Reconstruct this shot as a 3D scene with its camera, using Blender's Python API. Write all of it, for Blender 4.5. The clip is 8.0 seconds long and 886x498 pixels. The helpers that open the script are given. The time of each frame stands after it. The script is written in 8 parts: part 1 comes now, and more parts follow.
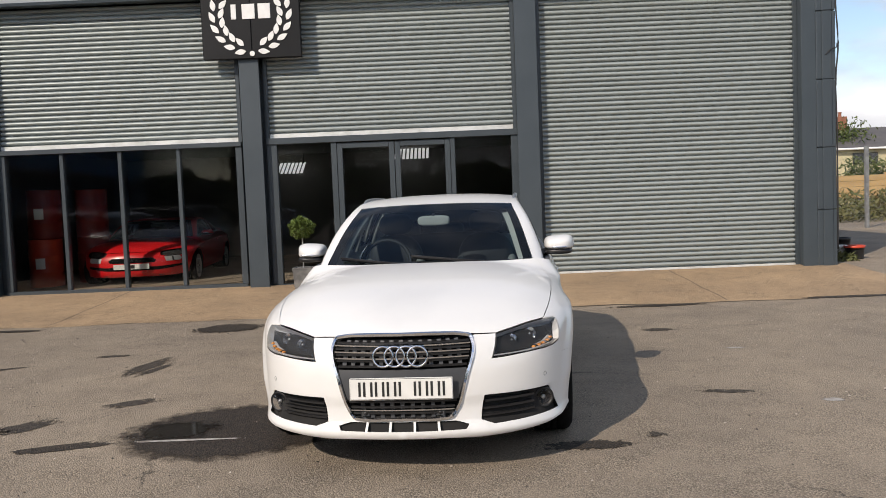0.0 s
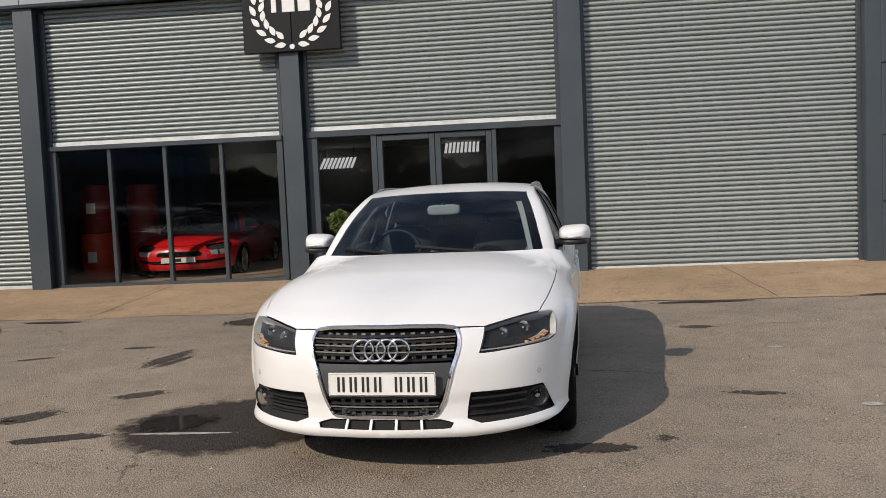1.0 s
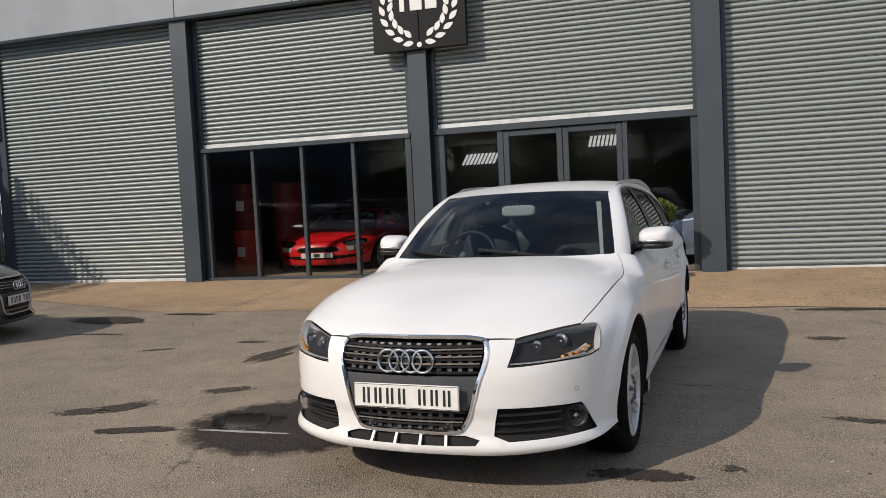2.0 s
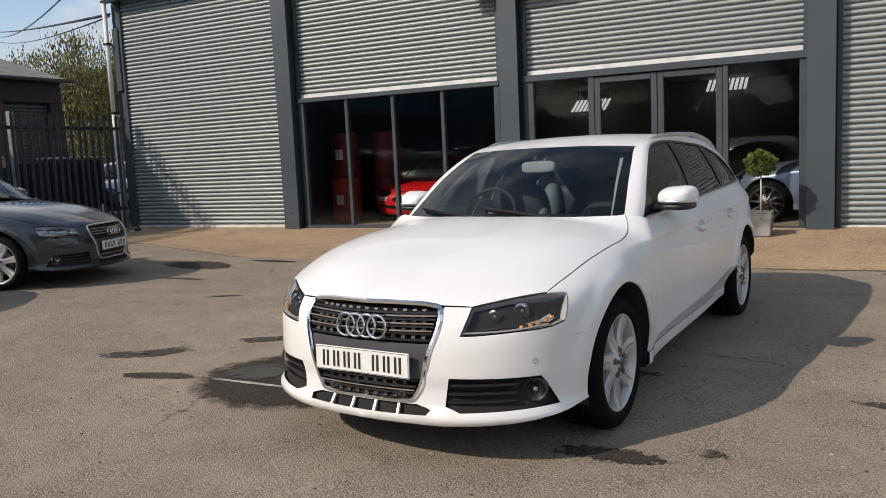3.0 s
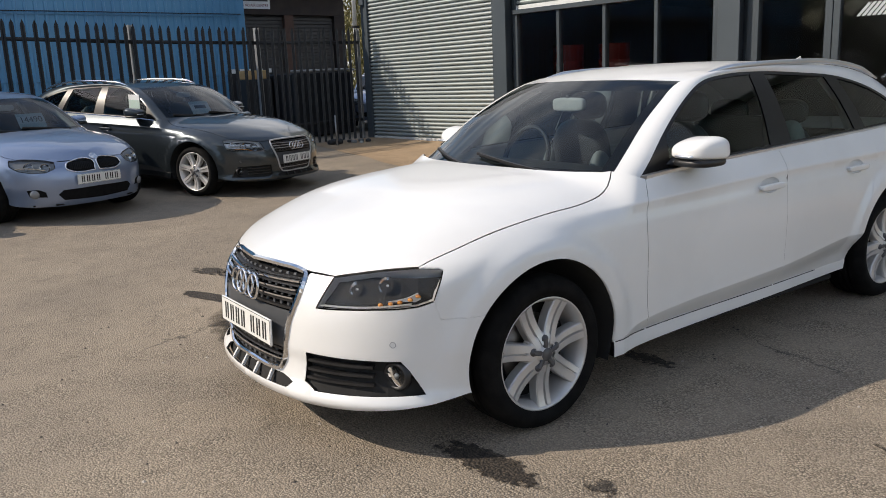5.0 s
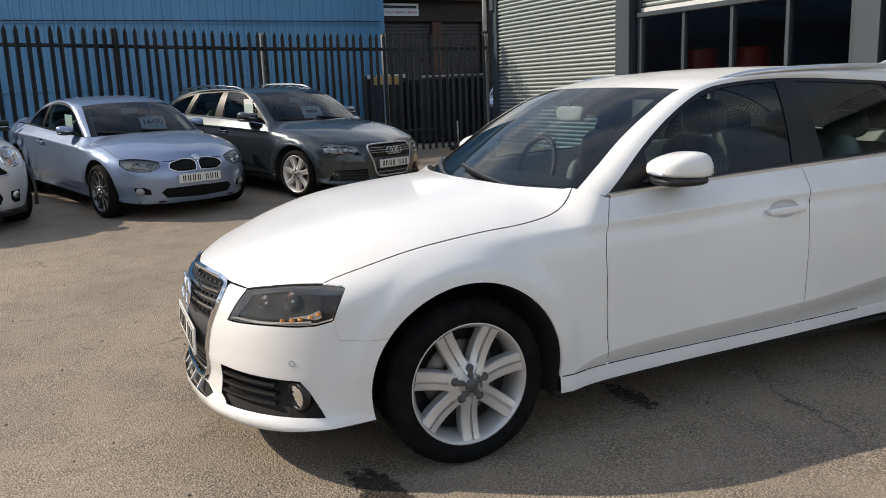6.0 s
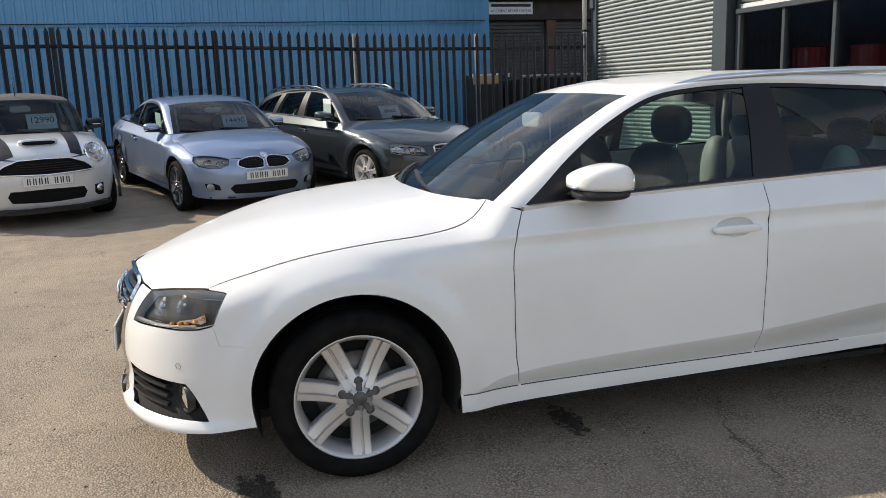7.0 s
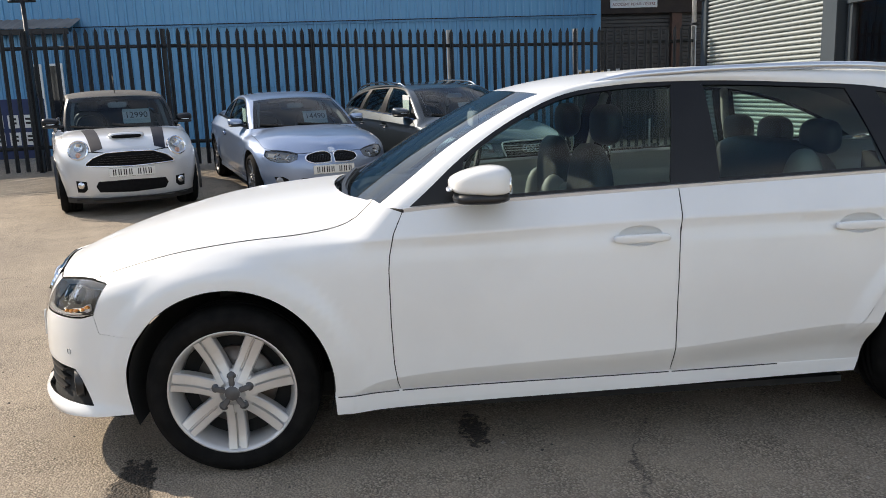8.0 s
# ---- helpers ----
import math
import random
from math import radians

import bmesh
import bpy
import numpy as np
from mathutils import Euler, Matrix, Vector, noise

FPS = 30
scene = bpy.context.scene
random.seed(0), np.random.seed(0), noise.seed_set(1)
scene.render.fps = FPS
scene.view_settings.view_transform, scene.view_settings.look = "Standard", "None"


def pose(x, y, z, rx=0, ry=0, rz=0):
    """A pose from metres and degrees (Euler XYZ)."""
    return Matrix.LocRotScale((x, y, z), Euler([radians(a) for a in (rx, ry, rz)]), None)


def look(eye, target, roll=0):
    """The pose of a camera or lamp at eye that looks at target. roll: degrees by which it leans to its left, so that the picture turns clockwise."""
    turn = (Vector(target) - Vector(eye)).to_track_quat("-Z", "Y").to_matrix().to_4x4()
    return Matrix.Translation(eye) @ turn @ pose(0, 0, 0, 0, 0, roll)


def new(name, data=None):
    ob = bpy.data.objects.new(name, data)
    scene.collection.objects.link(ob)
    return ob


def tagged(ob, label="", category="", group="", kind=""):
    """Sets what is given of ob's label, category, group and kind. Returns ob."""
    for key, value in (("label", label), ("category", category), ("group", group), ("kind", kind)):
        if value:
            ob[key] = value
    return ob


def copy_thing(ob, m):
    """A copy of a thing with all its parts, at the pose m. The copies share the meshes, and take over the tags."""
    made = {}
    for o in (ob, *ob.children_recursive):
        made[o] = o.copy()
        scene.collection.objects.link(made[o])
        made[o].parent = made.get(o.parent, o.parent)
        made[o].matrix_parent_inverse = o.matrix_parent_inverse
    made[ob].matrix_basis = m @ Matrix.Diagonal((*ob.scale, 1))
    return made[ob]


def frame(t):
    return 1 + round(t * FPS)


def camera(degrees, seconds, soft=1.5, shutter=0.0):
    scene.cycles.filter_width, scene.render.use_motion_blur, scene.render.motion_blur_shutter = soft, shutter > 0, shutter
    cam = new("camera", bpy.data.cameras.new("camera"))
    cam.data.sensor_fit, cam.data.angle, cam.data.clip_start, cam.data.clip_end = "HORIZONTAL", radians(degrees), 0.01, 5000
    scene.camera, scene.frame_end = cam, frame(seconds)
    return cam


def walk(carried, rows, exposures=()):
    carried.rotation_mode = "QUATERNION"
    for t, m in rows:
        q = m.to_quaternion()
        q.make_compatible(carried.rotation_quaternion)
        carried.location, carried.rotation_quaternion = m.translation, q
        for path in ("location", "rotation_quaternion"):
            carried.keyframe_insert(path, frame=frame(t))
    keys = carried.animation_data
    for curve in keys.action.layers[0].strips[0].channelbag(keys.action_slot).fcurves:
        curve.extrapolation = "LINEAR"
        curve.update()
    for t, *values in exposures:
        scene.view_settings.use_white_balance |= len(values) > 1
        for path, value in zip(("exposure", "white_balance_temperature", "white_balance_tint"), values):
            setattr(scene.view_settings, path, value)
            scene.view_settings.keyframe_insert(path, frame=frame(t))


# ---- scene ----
from mathutils import geometry

cam = camera(58.4, 8.0, 0.9)
PATH = [
    (0, (-0.043, -0.009, 1.382), (-0.065, 1.988, 1.264), -2.3),
    (0.5, (0.131, 0.098, 1.325), (0.088, 2.094, 1.202), -2.4),
    (1, (0.34, 0.248, 1.31), (0.152, 2.236, 1.19), -2.5),
    (1.5, (0.615, 0.4, 1.316), (0.193, 2.352, 1.202), -2.5),
    (3, (1.615, 1.016, 1.354), (0.697, 2.777, 1.119), -2.7),
    (3.5, (1.937, 1.31, 1.368), (0.819, 2.912, 0.943), -2.6),
    (4, (2.247, 1.658, 1.413), (0.983, 3.144, 0.972), -2.7),
    (4.5, (2.497, 2.06, 1.438), (1.125, 3.447, 0.995), -2.7),
    (5, (2.68, 2.459, 1.433), (1.189, 3.722, 1.005), -2.5),
    (6.5, (3.187, 3.751, 1.394), (1.382, 4.519, 1.002), -2.3),
    (7, (3.308, 4.155, 1.399), (1.45, 4.783, 1.009), -2.2),
    (7.5, (3.442, 4.618, 1.397), (1.531, 5.067, 1.011), -2.3),
    (8, (3.48, 5.102, 1.373), (1.539, 5.389, 0.986), -2.2),
]
EXPOSURES = [(0, 0.07, 6850, 13), (1.5, -0.08, 6850, 13), (3, 0.07, 6850, 13), (4.5, 0.25, 6850, 12), (6.5, 0.46, 7080, 11), (8, 0.78, 7080, 11)]
walk(cam, [(t, look(eye, target, roll)) for t, eye, target, roll in PATH], EXPOSURES)

# the sun's light travels to +x, +y and down; the sky agrees with it
SUN_WAY = Vector((0.85, 1.10, -1.0)).normalized()
sun = new("sun", bpy.data.lights.new("sun", "SUN"))
sun.data.energy, sun.data.angle, sun.data.color = 3.55, radians(0.55), (1.0, 0.92, 0.81)
sun.matrix_world = Matrix.Translation((-8.5, -11, 14)) @ SUN_WAY.to_track_quat("-Z", "Y").to_matrix().to_4x4()
world = bpy.data.worlds.new("sky")
scene.world = world
world.use_nodes = True
wn, wl = world.node_tree.nodes, world.node_tree.links
wn.clear()
sky = wn.new("ShaderNodeTexSky")
sky.sky_type, sky.sun_disc = "NISHITA", False
sky.sun_elevation = math.asin(-SUN_WAY.z)
sky.sun_rotation = math.atan2(-SUN_WAY.x, -SUN_WAY.y)
sky.air_density, sky.dust_density, sky.ozone_density = 1.0, 0.6, 1.5
coord = wn.new("ShaderNodeTexCoord")
squash = wn.new("ShaderNodeMapping")
squash.inputs["Scale"].default_value = (1.0, 1.0, 2.6)
clouds = wn.new("ShaderNodeTexNoise")
clouds.inputs["Scale"].default_value, clouds.inputs["Detail"].default_value, clouds.inputs["Roughness"].default_value = 3.1, 9.0, 0.56
ramp = wn.new("ShaderNodeValToRGB")
ramp.color_ramp.elements[0].position, ramp.color_ramp.elements[1].position = 0.43, 0.58
shade = wn.new("ShaderNodeTexNoise")
shade.inputs["Scale"].default_value, shade.inputs["Detail"].default_value = 4.2, 6.0
shade_ramp = wn.new("ShaderNodeValToRGB")
shade_ramp.color_ramp.elements[0].position, shade_ramp.color_ramp.elements[0].color = 0.35, (2.3, 2.6, 3.1, 1)
shade_ramp.color_ramp.elements[1].position, shade_ramp.color_ramp.elements[1].color = 0.62, (6.9, 7.1, 7.4, 1)
blend = wn.new("ShaderNodeMixRGB")
# the clouds lie towards the horizon
height, low_sky, cover = wn.new("ShaderNodeSeparateXYZ"), wn.new("ShaderNodeMapRange"), wn.new("ShaderNodeMath")
low_sky.inputs["From Min"].default_value, low_sky.inputs["From Max"].default_value = 0.36, 0.80
low_sky.inputs["To Min"].default_value, low_sky.inputs["To Max"].default_value = 1.0, 0.35
cover.operation = "MULTIPLY"
back = wn.new("ShaderNodeBackground")
back.inputs["Strength"].default_value = 0.15
out = wn.new("ShaderNodeOutputWorld")
for a, b in ((coord.outputs["Generated"], squash.inputs["Vector"]), (squash.outputs["Vector"], clouds.inputs["Vector"]),
             (squash.outputs["Vector"], shade.inputs["Vector"]), (clouds.outputs["Fac"], ramp.inputs["Fac"]), (shade.outputs["Fac"], shade_ramp.inputs["Fac"]),
             (coord.outputs["Generated"], height.inputs["Vector"]), (height.outputs["Z"], low_sky.inputs["Value"]), (ramp.outputs["Color"], cover.inputs[0]),
             (low_sky.outputs["Result"], cover.inputs[1]), (cover.outputs["Value"], blend.inputs["Fac"]), (sky.outputs["Color"], blend.inputs["Color1"]), (shade_ramp.outputs["Color"], blend.inputs["Color2"]),
             (blend.outputs["Color"], back.inputs["Color"]), (back.outputs["Background"], out.inputs["Surface"])):
    wl.new(a, b)


# ---- materials ----
def material(name, color, rough=0.6, metal=0.0, coat=0.0, spec=0.5, mix=None, scale=8.0, detail=6.0, low=0.4, high=0.65, bump=0.0, bump_scale=60.0,
             fine=None, fine_scale=180.0, fine_low=0.45, fine_high=0.7, rough_to=None, glow=None, per_object=0.0, stretch=None):
    """A node material: a base colour, a second one in patches (mix), a third in fine grain (fine), relief and roughness that follow them."""
    m = bpy.data.materials.new(name)
    m.use_nodes = True
    n, l = m.node_tree.nodes, m.node_tree.links
    p = n["Principled BSDF"]
    p.inputs["Roughness"].default_value, p.inputs["Metallic"].default_value = rough, metal
    p.inputs["Coat Weight"].default_value, p.inputs["Specular IOR Level"].default_value = coat, spec
    p.inputs["Coat Roughness"].default_value = 0.03
    p.inputs["Base Color"].default_value = (*color, 1)
    tc = n.new("ShaderNodeTexCoord")
    vec = tc.outputs["Object"]
    if stretch:
        mp = n.new("ShaderNodeMapping")
        mp.inputs["Scale"].default_value = stretch
        l.new(vec, mp.inputs["Vector"])
        vec = mp.outputs["Vector"]

    def noise_ramp(sc, de, lo, hi):
        t, r = n.new("ShaderNodeTexNoise"), n.new("ShaderNodeValToRGB")
        t.inputs["Scale"].default_value, t.inputs["Detail"].default_value = sc, de
        r.color_ramp.elements[0].position, r.color_ramp.elements[1].position = lo, hi
        l.new(vec, t.inputs["Vector"])
        l.new(t.outputs["Fac"], r.inputs["Fac"])
        return r.outputs["Color"]

    col = None
    if mix:
        f = noise_ramp(scale, detail, low, high)
        x = n.new("ShaderNodeMixRGB")
        x.inputs["Color1"].default_value, x.inputs["Color2"].default_value = (*color, 1), (*mix, 1)
        l.new(f, x.inputs["Fac"])
        col = x.outputs["Color"]
        if rough_to is not None:
            mr = n.new("ShaderNodeMapRange")
            mr.inputs["To Min"].default_value, mr.inputs["To Max"].default_value = rough, rough_to
            l.new(f, mr.inputs["Value"])
            l.new(mr.outputs["Result"], p.inputs["Roughness"])
    if fine:
        f = noise_ramp(fine_scale, 3.0, fine_low, fine_high)
        x = n.new("ShaderNodeMixRGB")
        x.inputs["Color1"].default_value, x.inputs["Color2"].default_value = (*color, 1), (*fine, 1)
        l.new(f, x.inputs["Fac"])
        if col:
            l.new(col, x.inputs["Color1"])
        col = x.outputs["Color"]
    if per_object:
        oi, hs = n.new("ShaderNodeObjectInfo"), n.new("ShaderNodeHueSaturation")
        mr = n.new("ShaderNodeMapRange")
        mr.inputs["To Min"].default_value, mr.inputs["To Max"].default_value = 1 - per_object, 1 + per_object
        l.new(oi.outputs["Random"], mr.inputs["Value"])
        l.new(mr.outputs["Result"], hs.inputs["Value"])
        hs.inputs["Color"].default_value = (*color, 1)
        if col:
            l.new(col, hs.inputs["Color"])
        col = hs.outputs["Color"]
    if col:
        l.new(col, p.inputs["Base Color"])
    if bump:
        t, b = n.new("ShaderNodeTexNoise"), n.new("ShaderNodeBump")
        t.inputs["Scale"].default_value, t.inputs["Detail"].default_value = bump_scale, 5.0
        b.inputs["Strength"].default_value, b.inputs["Distance"].default_value = bump, 0.01
        l.new(vec, t.inputs["Vector"])
        l.new(t.outputs["Fac"], b.inputs["Height"])
        l.new(b.outputs["Normal"], p.inputs["Normal"])
    if glow:
        p.inputs["Emission Color"].default_value, p.inputs["Emission Strength"].default_value = (*color, 1), glow
    return m


def glass(name, tint, ior=1.5, rough=0.0, gain=1.0):
    """A thin pane: tinted see-through with a mirror film by Fresnel."""
    m = bpy.data.materials.new(name)
    m.use_nodes = True
    n, l = m.node_tree.nodes, m.node_tree.links
    n.clear()
    t, g, f, x, o = (n.new("ShaderNode" + k) for k in ("BsdfTransparent", "BsdfGlossy", "Fresnel", "MixShader", "OutputMaterial"))
    t.inputs["Color"].default_value = (*tint, 1)
    g.inputs["Roughness"].default_value = rough
    f.inputs["IOR"].default_value = ior
    l.new(f.outputs["Fac"], x.inputs["Fac"])
    l.new(t.outputs["BSDF"], x.inputs[1])
    l.new(g.outputs["BSDF"], x.inputs[2])
    l.new(x.outputs["Shader"], o.inputs["Surface"])
    return m


def paint(name, color, metal=0.0, rough=0.35, fleck=None, coat=1.0):
    return material(name, color, rough=rough, metal=metal, coat=coat, mix=tuple(c * 0.94 for c in color), scale=1.5, low=0.45, high=0.6,
                    fine=fleck, fine_scale=900.0, fine_low=0.5, fine_high=0.75)


def aggregate(name, tar, stone, patchy, rough, stones=95.0, bump=0.9, cracks=True, worn=0.5):
    """Worn asphalt: stones of many shades in tar, larger worn and oily areas, and a net of fine cracks."""
    m = bpy.data.materials.new(name)
    m.use_nodes = True
    n, l = m.node_tree.nodes, m.node_tree.links
    p = n["Principled BSDF"]
    tc = n.new("ShaderNodeTexCoord")
    vec = tc.outputs["Object"]

    def node(kind, **values):
        q = n.new("ShaderNode" + kind)
        for k, v in values.items():
            q.inputs[k].default_value = v
        return q

    def ramp_of(socket, lo, hi, c0=(0, 0, 0, 1), c1=(1, 1, 1, 1)):
        r = n.new("ShaderNodeValToRGB")
        e = r.color_ramp.elements
        e[0].position, e[0].color, e[1].position, e[1].color = lo, c0, hi, c1
        l.new(socket, r.inputs["Fac"])
        return r.outputs["Color"]

    def mixed(fac, a, b, kind="MIX"):
        x = n.new("ShaderNodeMixRGB")
        x.blend_type = kind
        for sock, v in ((x.inputs["Fac"], fac), (x.inputs["Color1"], a), (x.inputs["Color2"], b)):
            if hasattr(v, "is_output"):
                l.new(v, sock)
            else:
                sock.default_value = v
        return x.outputs["Color"]

    warp = node("TexNoise", Scale=60.0, Detail=2.0)
    l.new(vec, warp.inputs["Vector"])
    bent = n.new("ShaderNodeVectorMath")
    bent.operation = "MULTIPLY_ADD"
    bent.inputs[1].default_value = (0.008, 0.008, 0.008)
    l.new(warp.outputs["Color"], bent.inputs[0])
    l.new(vec, bent.inputs[2])
    cells = node("TexVoronoi", Scale=stones)
    l.new(bent.outputs["Vector"], cells.inputs["Vector"])
    shade_of = n.new("ShaderNodeSeparateColor")
    l.new(cells.outputs["Color"], shade_of.inputs["Color"])
    pick = ramp_of(shade_of.outputs[0], 0.15, 0.95)
    body = mixed(pick, (*tar, 1), (*stone, 1))
    # tar shows between the stones
    body = mixed(ramp_of(cells.outputs["Distance"], 0.42, 0.72), body, (*[c * 0.55 for c in tar], 1))
    # worn and dusty areas hide the stones
    big = node("TexNoise", Scale=0.55, Detail=8.0, Roughness=0.6)
    l.new(vec, big.inputs["Vector"])
    mid = node("TexNoise", Scale=3.2, Detail=7.0, Roughness=0.65)
    l.new(vec, mid.inputs["Vector"])
    dust = mixed(ramp_of(mid.outputs["Fac"], 0.36, 0.62), (0, 0, 0, 1), (worn, worn, worn, 1))
    body = mixed(dust, body, (*patchy, 1))
    body = mixed(1.0, body, ramp_of(big.outputs["Fac"], 0.36, 0.66, (0.80, 0.80, 0.81, 1), (1.12, 1.11, 1.09, 1)), "MULTIPLY")
    spots = node("TexNoise", Scale=7.5, Detail=4.0, Roughness=0.6)
    l.new(vec, spots.inputs["Vector"])
    body = mixed(1.0, body, ramp_of(spots.outputs["Fac"], 0.25, 0.36, (0.62, 0.61, 0.60, 1), (1, 1, 1, 1)), "MULTIPLY")
    if cracks:
        bend = node("TexNoise", Scale=2.0, Detail=6.0, Roughness=0.7)
        l.new(vec, bend.inputs["Vector"])
        crooked = n.new("ShaderNodeVectorMath")
        crooked.operation = "MULTIPLY_ADD"
        crooked.inputs[1].default_value = (0.7, 0.7, 0.0)
        l.new(bend.outputs["Color"], crooked.inputs[0])
        l.new(vec, crooked.inputs[2])
        net = node("TexVoronoi", Scale=0.42)
        net.feature = "DISTANCE_TO_EDGE"
        l.new(crooked.outputs["Vector"], net.inputs["Vector"])
        gate = node("TexNoise", Scale=0.9, Detail=3.0)
        l.new(vec, gate.inputs["Vector"])
        line = mixed(1.0, ramp_of(net.outputs["Distance"], 0.001, 0.005, (1, 1, 1, 1), (0, 0, 0, 1)), ramp_of(gate.outputs["Fac"], 0.58, 0.66), "MULTIPLY")
        body = mixed(line, body, (0.045, 0.038, 0.031, 1))
    l.new(body, p.inputs["Base Color"])
    p.inputs["Roughness"].default_value = rough
    b = n.new("ShaderNodeBump")
    b.inputs["Strength"].default_value, b.inputs["Distance"].default_value = bump, 0.006
    b.invert = True
    l.new(cells.outputs["Distance"], b.inputs["Height"])
    l.new(b.outputs["Normal"], p.inputs["Normal"])
    return m


def soaked(m, ragged=0.9, soft=7.0, grain=9.0):
    """Let a wet material break up towards the edge of its patch."""
    n, l = m.node_tree.nodes, m.node_tree.links
    out_, p = n["Material Output"], n["Principled BSDF"]
    tc, ns = n.new("ShaderNodeTexCoord"), n.new("ShaderNodeTexNoise")
    ns.inputs["Scale"].default_value, ns.inputs["Detail"].default_value, ns.inputs["Roughness"].default_value = grain, 8.0, 0.68
    l.new(tc.outputs["Object"], ns.inputs["Vector"])
    mp, ln = n.new("ShaderNodeMapping"), n.new("ShaderNodeVectorMath")
    mp.inputs["Location"].default_value, mp.inputs["Scale"].default_value = (-1.0, -1.0, 0.0), (2.0, 2.0, 0.0)
    ln.operation = "LENGTH"
    l.new(tc.outputs["Generated"], mp.inputs["Vector"])
    l.new(mp.outputs["Vector"], ln.inputs[0])
    a, s, k = (n.new("ShaderNodeMath") for _ in range(3))
    a.operation, s.operation, k.operation = "MULTIPLY_ADD", "SUBTRACT", "MULTIPLY"
    a.inputs[1].default_value, a.inputs[2].default_value, k.inputs[1].default_value = ragged * 2, 0.74 - ragged, soft
    k.use_clamp = True
    l.new(ns.outputs["Fac"], a.inputs[0])
    l.new(a.outputs["Value"], s.inputs[0])
    l.new(ln.outputs["Value"], s.inputs[1])
    l.new(s.outputs["Value"], k.inputs[0])
    clear, mx = n.new("ShaderNodeBsdfTransparent"), n.new("ShaderNodeMixShader")
    l.new(k.outputs["Value"], mx.inputs["Fac"])
    l.new(clear.outputs["BSDF"], mx.inputs[1])
    l.new(p.outputs["BSDF"], mx.inputs[2])
    l.new(mx.outputs["Shader"], out_.inputs["Surface"])
    return m


